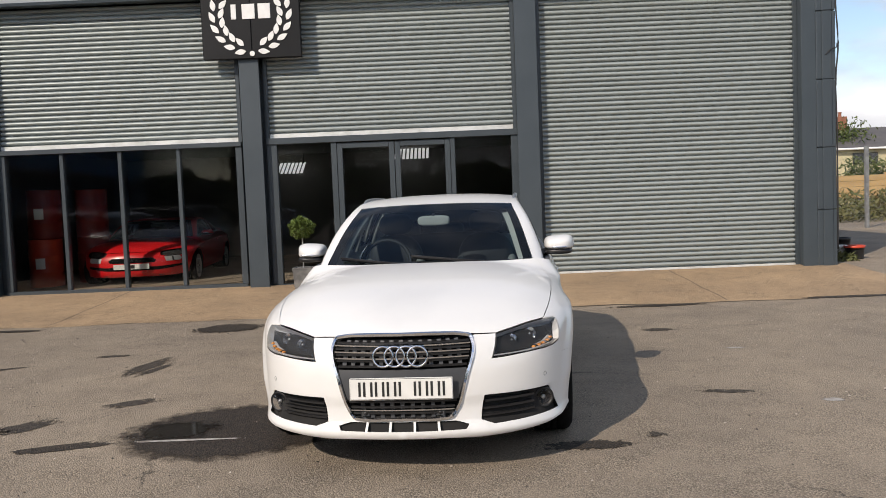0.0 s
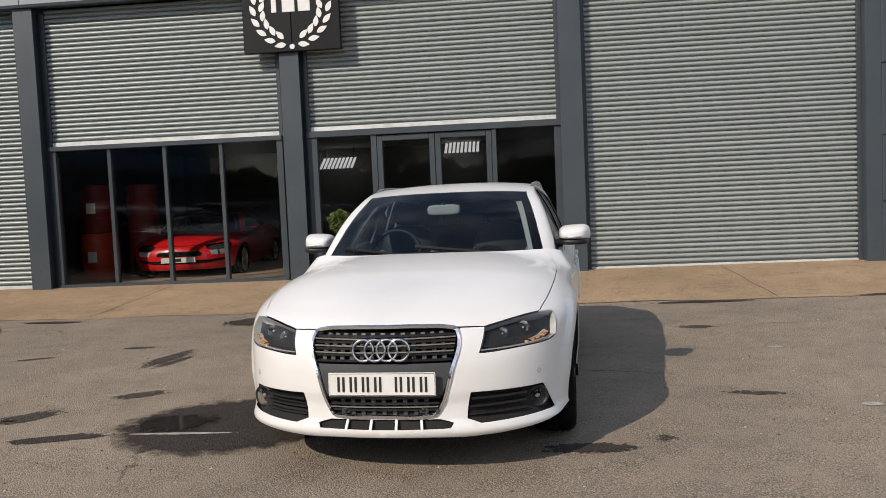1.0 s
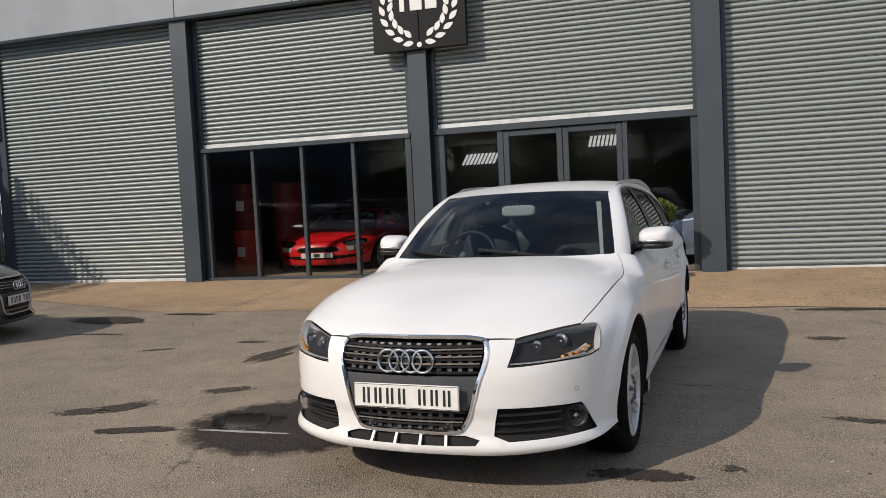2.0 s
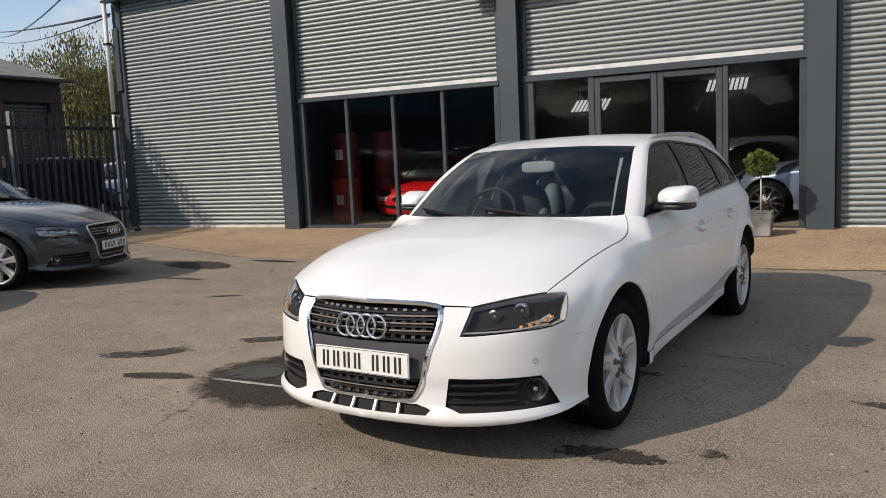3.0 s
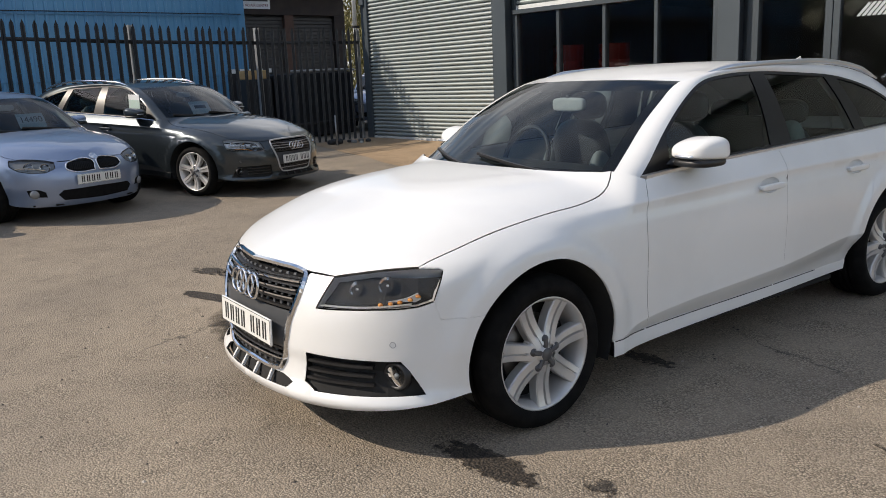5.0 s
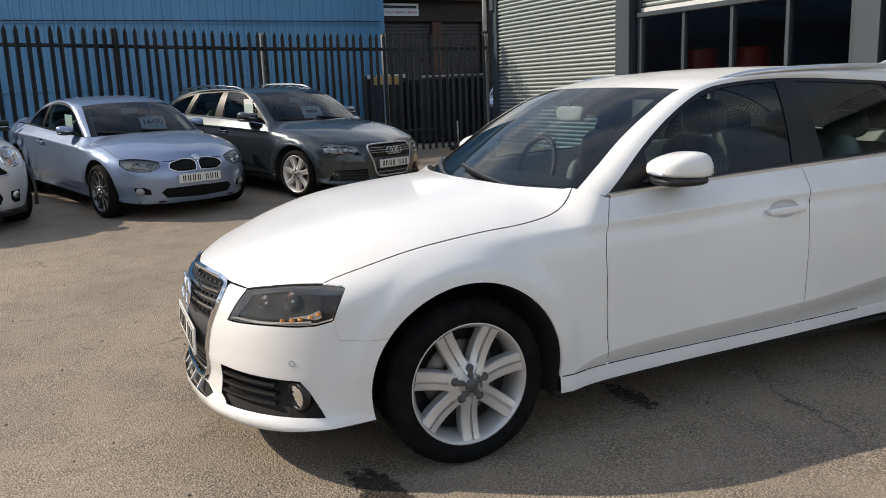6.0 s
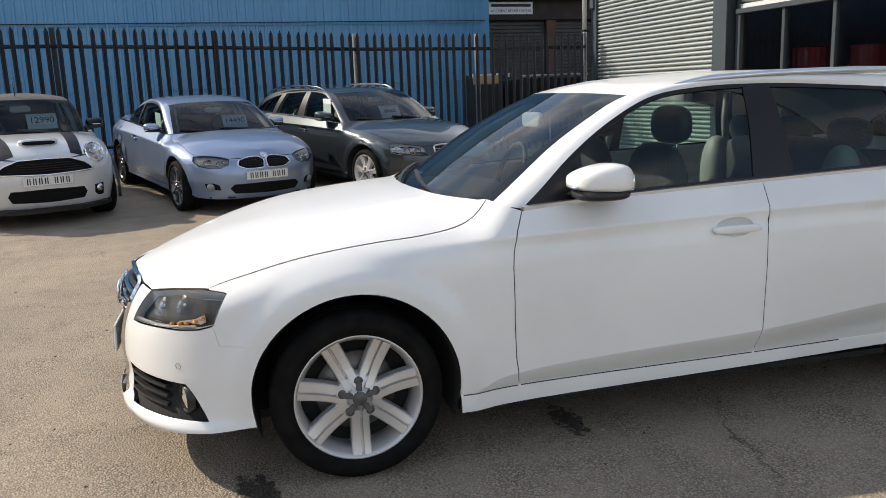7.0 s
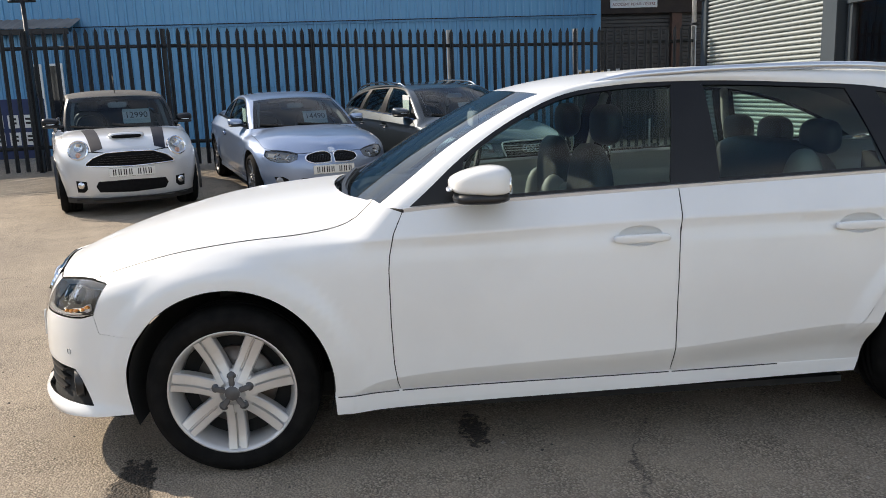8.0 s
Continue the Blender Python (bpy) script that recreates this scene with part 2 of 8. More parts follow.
M = {
    "asphalt": aggregate("worn_asphalt", (0.230, 0.187, 0.138), (0.468, 0.390, 0.296), (0.341, 0.280, 0.210), 0.88, 112.0, 0.85, True, 0.62),
    "pale_chip": material("pale_stone_chip", (0.45, 0.40, 0.34), 0.9, mix=(0.34, 0.29, 0.24), scale=3),
    "dark_chip": material("dark_stone_chip", (0.06, 0.05, 0.042), 0.9, mix=(0.10, 0.085, 0.07), scale=3),
    "concrete": aggregate("sandy_concrete", (0.315, 0.215, 0.125), (0.57, 0.425, 0.270), (0.435, 0.300, 0.178), 0.88, 60.0, 0.7, True, 0.62),
    "joint": material("joint_dirt", (0.09, 0.07, 0.05), 0.95, mix=(0.14, 0.11, 0.08), scale=9),
    "wet": soaked(aggregate("wet_asphalt", (0.020, 0.015, 0.011), (0.078, 0.059, 0.043), (0.032, 0.024, 0.018), 0.85, cracks=False, worn=0.3), 0.22),
    "splash": soaked(aggregate("splashed_and_shaded_asphalt", (0.026, 0.020, 0.014), (0.095, 0.073, 0.052), (0.040, 0.031, 0.023), 0.80, cracks=False, worn=0.3), 0.7, 9.0, 20.0),
    "stain": soaked(aggregate("stained_asphalt", (0.045, 0.036, 0.028), (0.12, 0.10, 0.078), (0.06, 0.049, 0.038), 0.85, cracks=False), 1.5, 4.5, 30.0),
    "water": soaked(material("standing_water", (0.020, 0.018, 0.016), 0.06, spec=0.6, mix=(0.028, 0.025, 0.02), scale=3), 0.6, 4.0),
    "pale_mark": soaked(material("pale_scuff_and_reflection", (0.42, 0.40, 0.37), 0.9, mix=(0.24, 0.21, 0.18), scale=18, low=0.45, high=0.6)),
    "steel": material("grey_painted_steel", (0.046, 0.060, 0.072), 0.42, mix=(0.058, 0.073, 0.086), scale=1.2, low=0.35, high=0.7, bump=0.06, bump_scale=14),
    "frame": material("dark_grey_frame", (0.044, 0.056, 0.066), 0.38, mix=(0.054, 0.067, 0.077), scale=2.0),
    "slat": material("grey_green_slat", (0.328, 0.366, 0.362), 0.44, metal=0.15, mix=(0.308, 0.343, 0.340), scale=0.8, low=0.4, high=0.65, per_object=0.05, stretch=(0.3, 1, 1)),
    "rail": material("galvanised_rail", (0.74, 0.75, 0.73), 0.45, metal=0.25, mix=(0.58, 0.59, 0.57), scale=5),
    "fascia": material("pale_grey_fascia", (0.30, 0.33, 0.355), 0.5, mix=(0.26, 0.285, 0.31), scale=1.0),
    "board": material("black_sign_board", (0.010, 0.0105, 0.012), 0.5, spec=0.2, mix=(0.014, 0.0145, 0.016), scale=1.5),
    "white": material("white_sign_paint", (0.82, 0.82, 0.80), 0.5, mix=(0.76, 0.76, 0.74), scale=7),
    "black": material("black_plastic", (0.012, 0.012, 0.013), 0.42, mix=(0.018, 0.018, 0.019), scale=9),
    "void": material("dark_opening", (0.005, 0.005, 0.0055), 0.8, spec=0.15, mix=(0.008, 0.008, 0.0085), scale=30),
    "gloss_black": material("gloss_black_trim", (0.006, 0.006, 0.007), 0.30, spec=0.3, mix=(0.011, 0.011, 0.012), scale=3),
    "grey_plastic": material("grey_plastic", (0.050, 0.053, 0.058), 0.45, mix=(0.06, 0.063, 0.068), scale=9),
    "under": material("underbody", (0.012, 0.012, 0.012), 0.9, mix=(0.02, 0.019, 0.018), scale=6),
    "rubber": material("tyre_rubber", (0.007, 0.007, 0.007), 0.9, spec=0.1, mix=(0.012, 0.0115, 0.011), scale=14, bump=0.15, bump_scale=150),
    "alloy": material("silver_alloy", (0.60, 0.59, 0.58), 0.34, metal=0.45, coat=0.4, mix=(0.53, 0.52, 0.51), scale=6),
    "alloy_dark": material("shadow_alloy", (0.16, 0.16, 0.165), 0.32, metal=0.85, coat=0.4, mix=(0.12, 0.12, 0.125), scale=6),
    "disc": material("brake_disc", (0.22, 0.21, 0.20), 0.45, metal=0.9, mix=(0.15, 0.12, 0.10), scale=12),
    "chrome": material("chrome", (0.82, 0.83, 0.85), 0.08, metal=1.0, mix=(0.78, 0.79, 0.81), scale=3),
    "satin": material("satin_aluminium", (0.62, 0.65, 0.70), 0.28, metal=0.9, mix=(0.56, 0.59, 0.64), scale=4),
    "plate": material("white_plate", (0.78, 0.78, 0.75), 0.35, coat=0.3, mix=(0.72, 0.72, 0.69), scale=8),
    "ink": material("black_ink", (0.012, 0.012, 0.012), 0.5, mix=(0.02, 0.02, 0.02), scale=20),
    "amber": material("amber_lens", (0.62, 0.22, 0.04), 0.15, coat=1.0, mix=(0.9, 0.45, 0.12), scale=60),
    "pale_amber": material("pale_amber_lens", (0.70, 0.36, 0.25), 0.2, coat=1.0, mix=(0.75, 0.45, 0.33), scale=60),
    "reflector": material("lamp_reflector", (0.72, 0.73, 0.75), 0.12, metal=1.0, mix=(0.62, 0.63, 0.66), scale=20),
    "lamp_trim": material("lamp_trim", (0.27, 0.28, 0.29), 0.32, metal=0.3, mix=(0.22, 0.23, 0.24), scale=12),
    "cap": material("wheel_cap_grey", (0.10, 0.10, 0.105), 0.42, metal=0.3, mix=(0.075, 0.075, 0.08), scale=30),
    "lamp_grey": material("lamp_bowl_grey", (0.46, 0.465, 0.475), 0.30, metal=0.2, mix=(0.38, 0.385, 0.395), scale=14),
    "lamp_silver": material("lamp_silver", (0.66, 0.67, 0.69), 0.30, metal=0.35, mix=(0.58, 0.59, 0.61), scale=20),
    "seat": material("dark_leather", (0.020, 0.021, 0.023), 0.5, mix=(0.03, 0.031, 0.033), scale=10, bump=0.15, bump_scale=220),
    "seat_light": material("pale_grey_leather", (0.21, 0.225, 0.22), 0.55, mix=(0.18, 0.19, 0.185), scale=9, bump=0.15, bump_scale=220),
    "lining": material("pale_cabin_lining", (0.50, 0.51, 0.49), 0.8, mix=(0.45, 0.46, 0.44), scale=8),
    "dash": material("charcoal_dash", (0.020, 0.021, 0.022), 0.65, mix=(0.028, 0.029, 0.030), scale=20),
    "card": material("price_card", (0.62, 0.70, 0.68), 0.5, mix=(0.56, 0.64, 0.62), scale=6),
    "paint_white": paint("white_car_paint", (0.80, 0.80, 0.785), coat=0.6),
    "paint_grey": paint("dark_grey_car_paint", (0.027, 0.036, 0.042), 0.65, 0.30, (0.066, 0.080, 0.092)),
    "paint_blue": paint("pale_blue_car_paint", (0.24, 0.31, 0.45), 0.6, 0.32, (0.36, 0.43, 0.56)),
    "paint_silver": paint("white_silver_car_paint", (0.66, 0.66, 0.66), 0.25, 0.32),
    "paint_red": paint("red_car_paint", (0.62, 0.012, 0.016)),
    "paint_navy": paint("blue_car_paint", (0.10, 0.16, 0.30), 0.5, 0.32),
    "soft_top": material("grey_fabric_roof", (0.055, 0.055, 0.056), 0.9, mix=(0.075, 0.075, 0.075), scale=6, bump=0.2, bump_scale=300),
    "stripe": material("black_bonnet_stripe", (0.010, 0.012, 0.022), 0.6, spec=0.2, mix=(0.016, 0.018, 0.028), scale=5),
    "fence": material("black_fence_paint", (0.008, 0.010, 0.013), 0.5, mix=(0.016, 0.018, 0.021), scale=4, low=0.5, high=0.75, per_object=0.2),
    "galv": material("galvanised_post", (0.36, 0.37, 0.37), 0.45, metal=0.6, mix=(0.27, 0.27, 0.27), scale=8),
    "cladding": material("blue_cladding", (0.115, 0.32, 0.52), 0.42, mix=(0.095, 0.27, 0.46), scale=0.6, detail=8, low=0.4, high=0.68, stretch=(1, 1, 0.25)),
    "brown": material("dark_brown_brick", (0.036, 0.026, 0.022), 0.85, mix=(0.05, 0.036, 0.029), scale=2.5, bump=0.2, bump_scale=30),
    "brown_pier": material("red_brown_brick", (0.12, 0.065, 0.045), 0.85, mix=(0.09, 0.05, 0.036), scale=5),
    "brown_door": material("grey_brown_shutter", (0.055, 0.05, 0.046), 0.6, mix=(0.07, 0.063, 0.056), scale=2),
    "old_roof": material("grey_sheet_roof", (0.15, 0.145, 0.14), 0.8, mix=(0.21, 0.20, 0.19), scale=1.5),
    "interior": material("showroom_wall", (0.13, 0.126, 0.124), 0.8, mix=(0.16, 0.156, 0.152), scale=0.8),
    "interior_floor": material("showroom_floor", (0.20, 0.18, 0.155), 0.35, mix=(0.16, 0.145, 0.125), scale=0.8),
    "red_drum": material("red_drum_paint", (0.60, 0.070, 0.035), 0.42, mix=(0.48, 0.05, 0.03), scale=5, bump=0.05, bump_scale=20),
    "dark_red": material("dark_red_drum_paint", (0.24, 0.022, 0.018), 0.45, mix=(0.18, 0.018, 0.015), scale=5),
    "rooflight": material("glowing_rooflight", (0.95, 0.97, 1.0), 0.6, glow=0.55),
    "shop_glass": glass("shop_glass", (0.80, 0.82, 0.81), 1.50),
    "car_glass": glass("car_glass", (0.62, 0.77, 0.73), 1.45),
    "screen_glass": glass("windscreen_glass", (0.44, 0.55, 0.60), 1.50),
    "lens": glass("lamp_lens", (0.90, 0.92, 0.93), 1.45),
    "mirror": material("mirror_glass", (0.8, 0.82, 0.83), 0.02, metal=1.0),
    "leaf": material("topiary_leaf", (0.075, 0.115, 0.022), 0.5, mix=(0.12, 0.165, 0.035), scale=22, low=0.35, high=0.65),
    "willow": material("willow_leaf", (0.175, 0.150, 0.048), 0.6, mix=(0.10, 0.105, 0.03), scale=1.2),
    "foliage": material("tree_leaf", (0.055, 0.085, 0.020), 0.6, mix=(0.10, 0.12, 0.03), scale=0.9),
    "scrub": material("dry_scrub_leaf", (0.13, 0.12, 0.040), 0.7, mix=(0.075, 0.095, 0.028), scale=1.6),
    "bark": material("bark", (0.10, 0.075, 0.055), 0.9, mix=(0.07, 0.052, 0.04), scale=12, bump=0.4, bump_scale=40),
    "soil": material("soil", (0.05, 0.038, 0.028), 0.95, mix=(0.07, 0.055, 0.04), scale=20),
    "planter": material("weathered_grey_planter", (0.11, 0.11, 0.108), 0.7, mix=(0.30, 0.29, 0.275), scale=4, low=0.4, high=0.65, bump=0.1, bump_scale=40),
    "render_wall": material("cream_render", (0.66, 0.58, 0.36), 0.9, mix=(0.58, 0.51, 0.32), scale=0.8),
    "slate": material("slate_roof", (0.085, 0.082, 0.085), 0.7, mix=(0.12, 0.11, 0.105), scale=1.2, per_object=0.15),
    "brick": material("red_brick", (0.33, 0.14, 0.09), 0.85, mix=(0.26, 0.11, 0.07), scale=6),
    "timber": material("pale_timber_wall", (0.52, 0.35, 0.16), 0.8, mix=(0.43, 0.28, 0.12), scale=1.4, stretch=(0.3, 1, 3)),
    "wire": material("black_cable", (0.02, 0.02, 0.022), 0.6),
    "pvc": material("white_downpipe", (0.78, 0.78, 0.76), 0.4, mix=(0.68, 0.68, 0.66), scale=5),
    "navy_board": material("navy_board", (0.020, 0.035, 0.11), 0.45, mix=(0.026, 0.043, 0.13), scale=3),
    "glass_dark": material("dark_window", (0.02, 0.022, 0.025), 0.08, coat=0.5, mix=(0.03, 0.032, 0.035), scale=2),
}


# ---- building tools ----
def mesh_of(verts, faces, normals=None, smooth=False):
    me = bpy.data.meshes.new("mesh")
    me.from_pydata([tuple(map(float, v)) for v in verts], [], [tuple(map(int, f)) for f in faces])
    if smooth or normals is not None:
        me.polygons.foreach_set("use_smooth", [True] * len(me.polygons))
    if normals is not None:
        me.normals_split_custom_set_from_vertices([tuple(map(float, v)) for v in normals])
    me.update()
    return me


def part(name, me, mat, parent=None, label="", m=None):
    """One mesh object, under a thing or a part where a parent is given. me: a mesh or a bmesh."""
    if isinstance(me, bmesh.types.BMesh):
        bm, me = me, bpy.data.meshes.new(name)
        bm.to_mesh(me)
        bm.free()
    if not me.materials:
        me.materials.append(M[mat])
    ob = new(name, me)
    if parent is not None:
        ob.parent = parent
    if m is not None:
        ob.matrix_basis = m
    if label:
        ob["label"] = label
    return ob


def thing(name, label, category, m=None, group="", kind=""):
    ob = new(name)
    ob.empty_display_size = 0.2
    if m is not None:
        ob.matrix_basis = m
    return tagged(ob, label, category, group, kind)


def merge(*bms):
    a = bmesh.new()
    for b in bms:
        me = bpy.data.meshes.new("t")
        b.to_mesh(me)
        b.free()
        a.from_mesh(me)
        bpy.data.meshes.remove(me)
    return a


def box(x0, x1, y0, y1, z0, z1, bevel=0.004):
    bm = bmesh.new()
    bmesh.ops.create_cube(bm, size=1)
    for v in bm.verts:
        v.co = ((x0 + x1) / 2 + v.co.x * (x1 - x0), (y0 + y1) / 2 + v.co.y * (y1 - y0), (z0 + z1) / 2 + v.co.z * (z1 - z0))
    if bevel:
        bmesh.ops.bevel(bm, geom=bm.edges[:], offset=min(bevel, 0.3 * min(x1 - x0, y1 - y0, z1 - z0)), segments=1, affect="EDGES")
    return bm


def sweep(path, section, closed=False, up=(0, 0, 1), caps=True, scales=None):
    """A mesh: a 2D section carried along a 3D path."""
    path = [Vector(p) for p in path]
    k, up = len(section), Vector(up)
    verts, faces = [], []
    for i, p in enumerate(path):
        a = path[i - 1] if (i or closed) else p
        b = path[(i + 1) % len(path)] if (i < len(path) - 1 or closed) else p
        t = (b - a).normalized()
        side = t.cross(up)
        side = side.normalized() if side.length > 1e-5 else Vector((1, 0, 0))
        top = side.cross(t).normalized()
        s = scales[i] if scales else 1.0
        verts += [p + side * (u * s) + top * (v * s) for u, v in section]
    n = len(path)
    for i in range(n if closed else n - 1):
        for j in range(k):
            a, b = i * k + j, i * k + (j + 1) % k
            c, d = ((i + 1) % n) * k + (j + 1) % k, ((i + 1) % n) * k + j
            faces.append((a, b, c, d))
    if caps and not closed:
        faces += [tuple(range(k))[::-1], tuple(range((n - 1) * k, n * k))]
    return mesh_of(verts, faces, smooth=k > 5)


def ring(r, k=8, q=1.0):
    return [(r * math.cos(2 * math.pi * i / k), r * q * math.sin(2 * math.pi * i / k)) for i in range(k)]


def rect(w, h):
    return [(-w / 2, -h / 2), (w / 2, -h / 2), (w / 2, h / 2), (-w / 2, h / 2)]


def lathe(profile, k=32, axis="z", smooth=True):
    """Turn (r, h) points round an axis."""
    verts, faces = [], []
    for r, h in profile:
        for i in range(k):
            a = 2 * math.pi * i / k
            c, s = r * math.cos(a), r * math.sin(a)
            verts.append((c, s, h) if axis == "z" else (c, h, s))
    for j in range(len(profile) - 1):
        for i in range(k):
            f = (j * k + i, j * k + (i + 1) % k, (j + 1) * k + (i + 1) % k, (j + 1) * k + i)
            faces.append(f if axis == "z" else f[::-1])
    return mesh_of(verts, faces, smooth=smooth)


def grid_mesh(p, smooth=True):
    """p: an array (n, m, 3)."""
    n, m = p.shape[:2]
    faces = [(i * m + j, i * m + j + 1, (i + 1) * m + j + 1, (i + 1) * m + j) for i in range(n - 1) for j in range(m - 1)]
    return mesh_of(p.reshape(-1, 3), faces, smooth=smooth)


def blob(cx, cy, cz, rx, ry, rz, power=2.6, n=20, m=12):
    """A rounded, box-like closed form."""
    def sp(v, e):
        return math.copysign(abs(v) ** e, v)
    e = 2 / power
    verts = [(cx, cy, cz - rz)]
    for j in range(1, m):
        b = -math.pi / 2 + math.pi * j / m
        for i in range(n):
            a = 2 * math.pi * i / n
            verts.append((cx + rx * sp(math.cos(b), e) * sp(math.cos(a), e), cy + ry * sp(math.cos(b), e) * sp(math.sin(a), e), cz + rz * sp(math.sin(b), e)))
    verts.append((cx, cy, cz + rz))
    faces = [(0, 1 + (i + 1) % n, 1 + i) for i in range(n)]
    for j in range(m - 2):
        for i in range(n):
            a, b = 1 + j * n + i, 1 + j * n + (i + 1) % n
            faces.append((a, b, b + n, a + n))
    last = len(verts) - 1
    faces += [(last, 1 + (m - 2) * n + i, 1 + (m - 2) * n + (i + 1) % n) for i in range(n)]
    return mesh_of(verts, faces, smooth=True)


def sheet(outline, z, depth=0.0):
    """A flat plate with an outline in x, y."""
    bm = bmesh.new()
    f = bm.faces.new([bm.verts.new((x, y, z)) for x, y in outline])
    if depth:
        r = bmesh.ops.extrude_face_region(bm, geom=[f])
        bmesh.ops.translate(bm, vec=(0, 0, depth), verts=[v for v in r["geom"] if isinstance(v, bmesh.types.BMVert)])
    bmesh.ops.recalc_face_normals(bm, faces=bm.faces[:])
    return bm


def curve(*pts):
    """A smooth function through (x, y) points that never overshoots them."""
    p = np.array(sorted(pts), float)
    x, y = p[:, 0], p[:, 1]
    h, d = np.diff(x), np.diff(y) / np.diff(x)
    m = np.empty_like(x)
    m[0], m[-1] = d[0], d[-1]
    for i in range(1, len(x) - 1):
        w1, w2 = 2 * h[i] + h[i - 1], h[i] + 2 * h[i - 1]
        m[i] = 0 if d[i - 1] * d[i] <= 0 else (w1 + w2) / (w1 / d[i - 1] + w2 / d[i])

    def f(q):
        q = np.asarray(q, float)
        i = np.clip(np.searchsorted(x, q) - 1, 0, len(x) - 2)
        t = np.clip((q - x[i]) / h[i], 0, 1)
        a = t * t * (3 - 2 * t)
        return y[i] * (1 - a) + y[i + 1] * a + h[i] * (t * (1 - t) ** 2 * m[i] + t * t * (t - 1) * m[i + 1])
    return f


def spline(pts, n):
    """n points along a smooth line through points of any dimension, evenly by length."""
    p = np.array(pts, float)
    t = np.concatenate([[0], np.cumsum(np.linalg.norm(np.diff(p, axis=0), axis=1))])
    q = np.linspace(0, t[-1], n)
    m = np.gradient(p, t, axis=0)
    i = np.clip(np.searchsorted(t, q) - 1, 0, len(t) - 2)
    h = (t[i + 1] - t[i])[:, None]
    u = ((q - t[i])[:, None]) / h
    return ((2 * u ** 3 - 3 * u ** 2 + 1) * p[i] + (u ** 3 - 2 * u ** 2 + u) * h * m[i] + (-2 * u ** 3 + 3 * u ** 2) * p[i + 1] + (u ** 3 - u ** 2) * h * m[i + 1])


def dense(poly, step, closed=True):
    out = []
    n = len(poly)
    for i in range(n if closed else n - 1):
        a, b = np.array(poly[i], float), np.array(poly[(i + 1) % n], float)
        k = max(1, int(np.linalg.norm(b - a) / step + 0.5))
        out += [tuple(a + (b - a) * j / k) for j in range(k)]
    return out if closed else out + [tuple(poly[-1])]


def inside(poly, q):
    p, q = np.array(poly, float), np.asarray(q, float)
    hit = np.zeros(len(q), bool)
    for (x0, y0), (x1, y1) in zip(p, np.roll(p, -1, 0)):
        c = (y0 > q[:, 1]) != (y1 > q[:, 1])
        with np.errstate(divide="ignore", invalid="ignore"):
            hit ^= c & (q[:, 0] < (x1 - x0) * (q[:, 1] - y0) / (y1 - y0) + x0)
    return hit


def shrink(poly, d):
    """Move a closed outline inwards by d."""
    p = np.array(poly, float)
    if d == 0:
        return [tuple(v) for v in p]
    area = 0.5 * np.sum(p[:, 0] * np.roll(p[:, 1], -1) - p[:, 1] * np.roll(p[:, 0], -1))
    t = np.roll(p, -1, 0) - np.roll(p, 1, 0)
    t /= np.maximum(np.linalg.norm(t, axis=1), 1e-9)[:, None]
    return [tuple(v) for v in p + np.stack([-t[:, 1], t[:, 0]], 1) * (d if area > 0 else -d)]


def fill(fn, outer, holes=(), h=0.03, gap=0.0, lip=0.012, slope=None, folds=None):
    """A curved panel: an outline (u, v), with holes, filled finely and laid on the surface fn(u, v). Its rim is turned in by lip. folds: points along its creases."""
    loops = [shrink(dense(outer, h), gap)] + [shrink(dense(o, h), -gap) for o in holes]
    pts, edges = [], []
    for lp in loops:
        a = len(pts)
        pts += lp
        edges += [(a + i, a + (i + 1) % len(lp)) for i in range(len(lp))]
    rim = len(pts)
    b = np.array(pts)
    us, vs = np.arange(b[:, 0].min() + h * 0.5, b[:, 0].max(), h), np.arange(b[:, 1].min() + h * 0.5, b[:, 1].max(), h)
    g = np.stack(np.meshgrid(us, vs), -1).reshape(-1, 2)
    if len(g):
        keep = inside(loops[0], g)
        for lp in loops[1:]:
            keep &= ~inside(lp, g)
        g = g[keep]
        if len(g):
            near = np.min(((g[:, None, :] - b[None]) ** 2).sum(-1), axis=1)
            g = g[near > (0.5 * h) ** 2]
    if folds is not None and len(folds):
        keep = inside(loops[0], folds)
        for lp in loops[1:]:
            keep &= ~inside(lp, folds)
        f = folds[keep]
        f = f[np.min(((f[:, None, :] - b[None]) ** 2).sum(-1), axis=1) > 0.003 ** 2]
        if len(f) and len(g):
            g = g[np.min(((g[:, None, :] - f[None]) ** 2).sum(-1), axis=1) > (0.55 * h) ** 2]
        g = np.concatenate([g, f]) if len(g) else f
    v2, _, tri, _, _, _ = geometry.delaunay_2d_cdt([Vector(p) for p in pts] + [Vector(p) for p in g], edges, [], 0, 1e-6)
    v2 = np.array([tuple(v) for v in v2])
    tri = np.array(tri)
    mid = v2[tri].mean(1)
    keep = inside(loops[0], mid)
    for lp in loops[1:]:
        keep &= ~inside(lp, mid)
    tri = tri[keep]
    e = 1e-3
    P = fn(v2[:, 0], v2[:, 1])
    sl = slope or fn
    N = np.cross(sl(v2[:, 0] + e, v2[:, 1]) - sl(v2[:, 0] - e, v2[:, 1]), sl(v2[:, 0], v2[:, 1] + e) - sl(v2[:, 0], v2[:, 1] - e))
    N /= np.maximum(np.linalg.norm(N, axis=1), 1e-12)[:, None]
    f = np.cross(P[tri[:, 1]] - P[tri[:, 0]], P[tri[:, 2]] - P[tri[:, 0]])
    wrong = (f * N[tri].sum(1)).sum(1) < 0
    tri[wrong] = tri[wrong][:, ::-1]
    return P, N, tri, edges if lip else [], lip


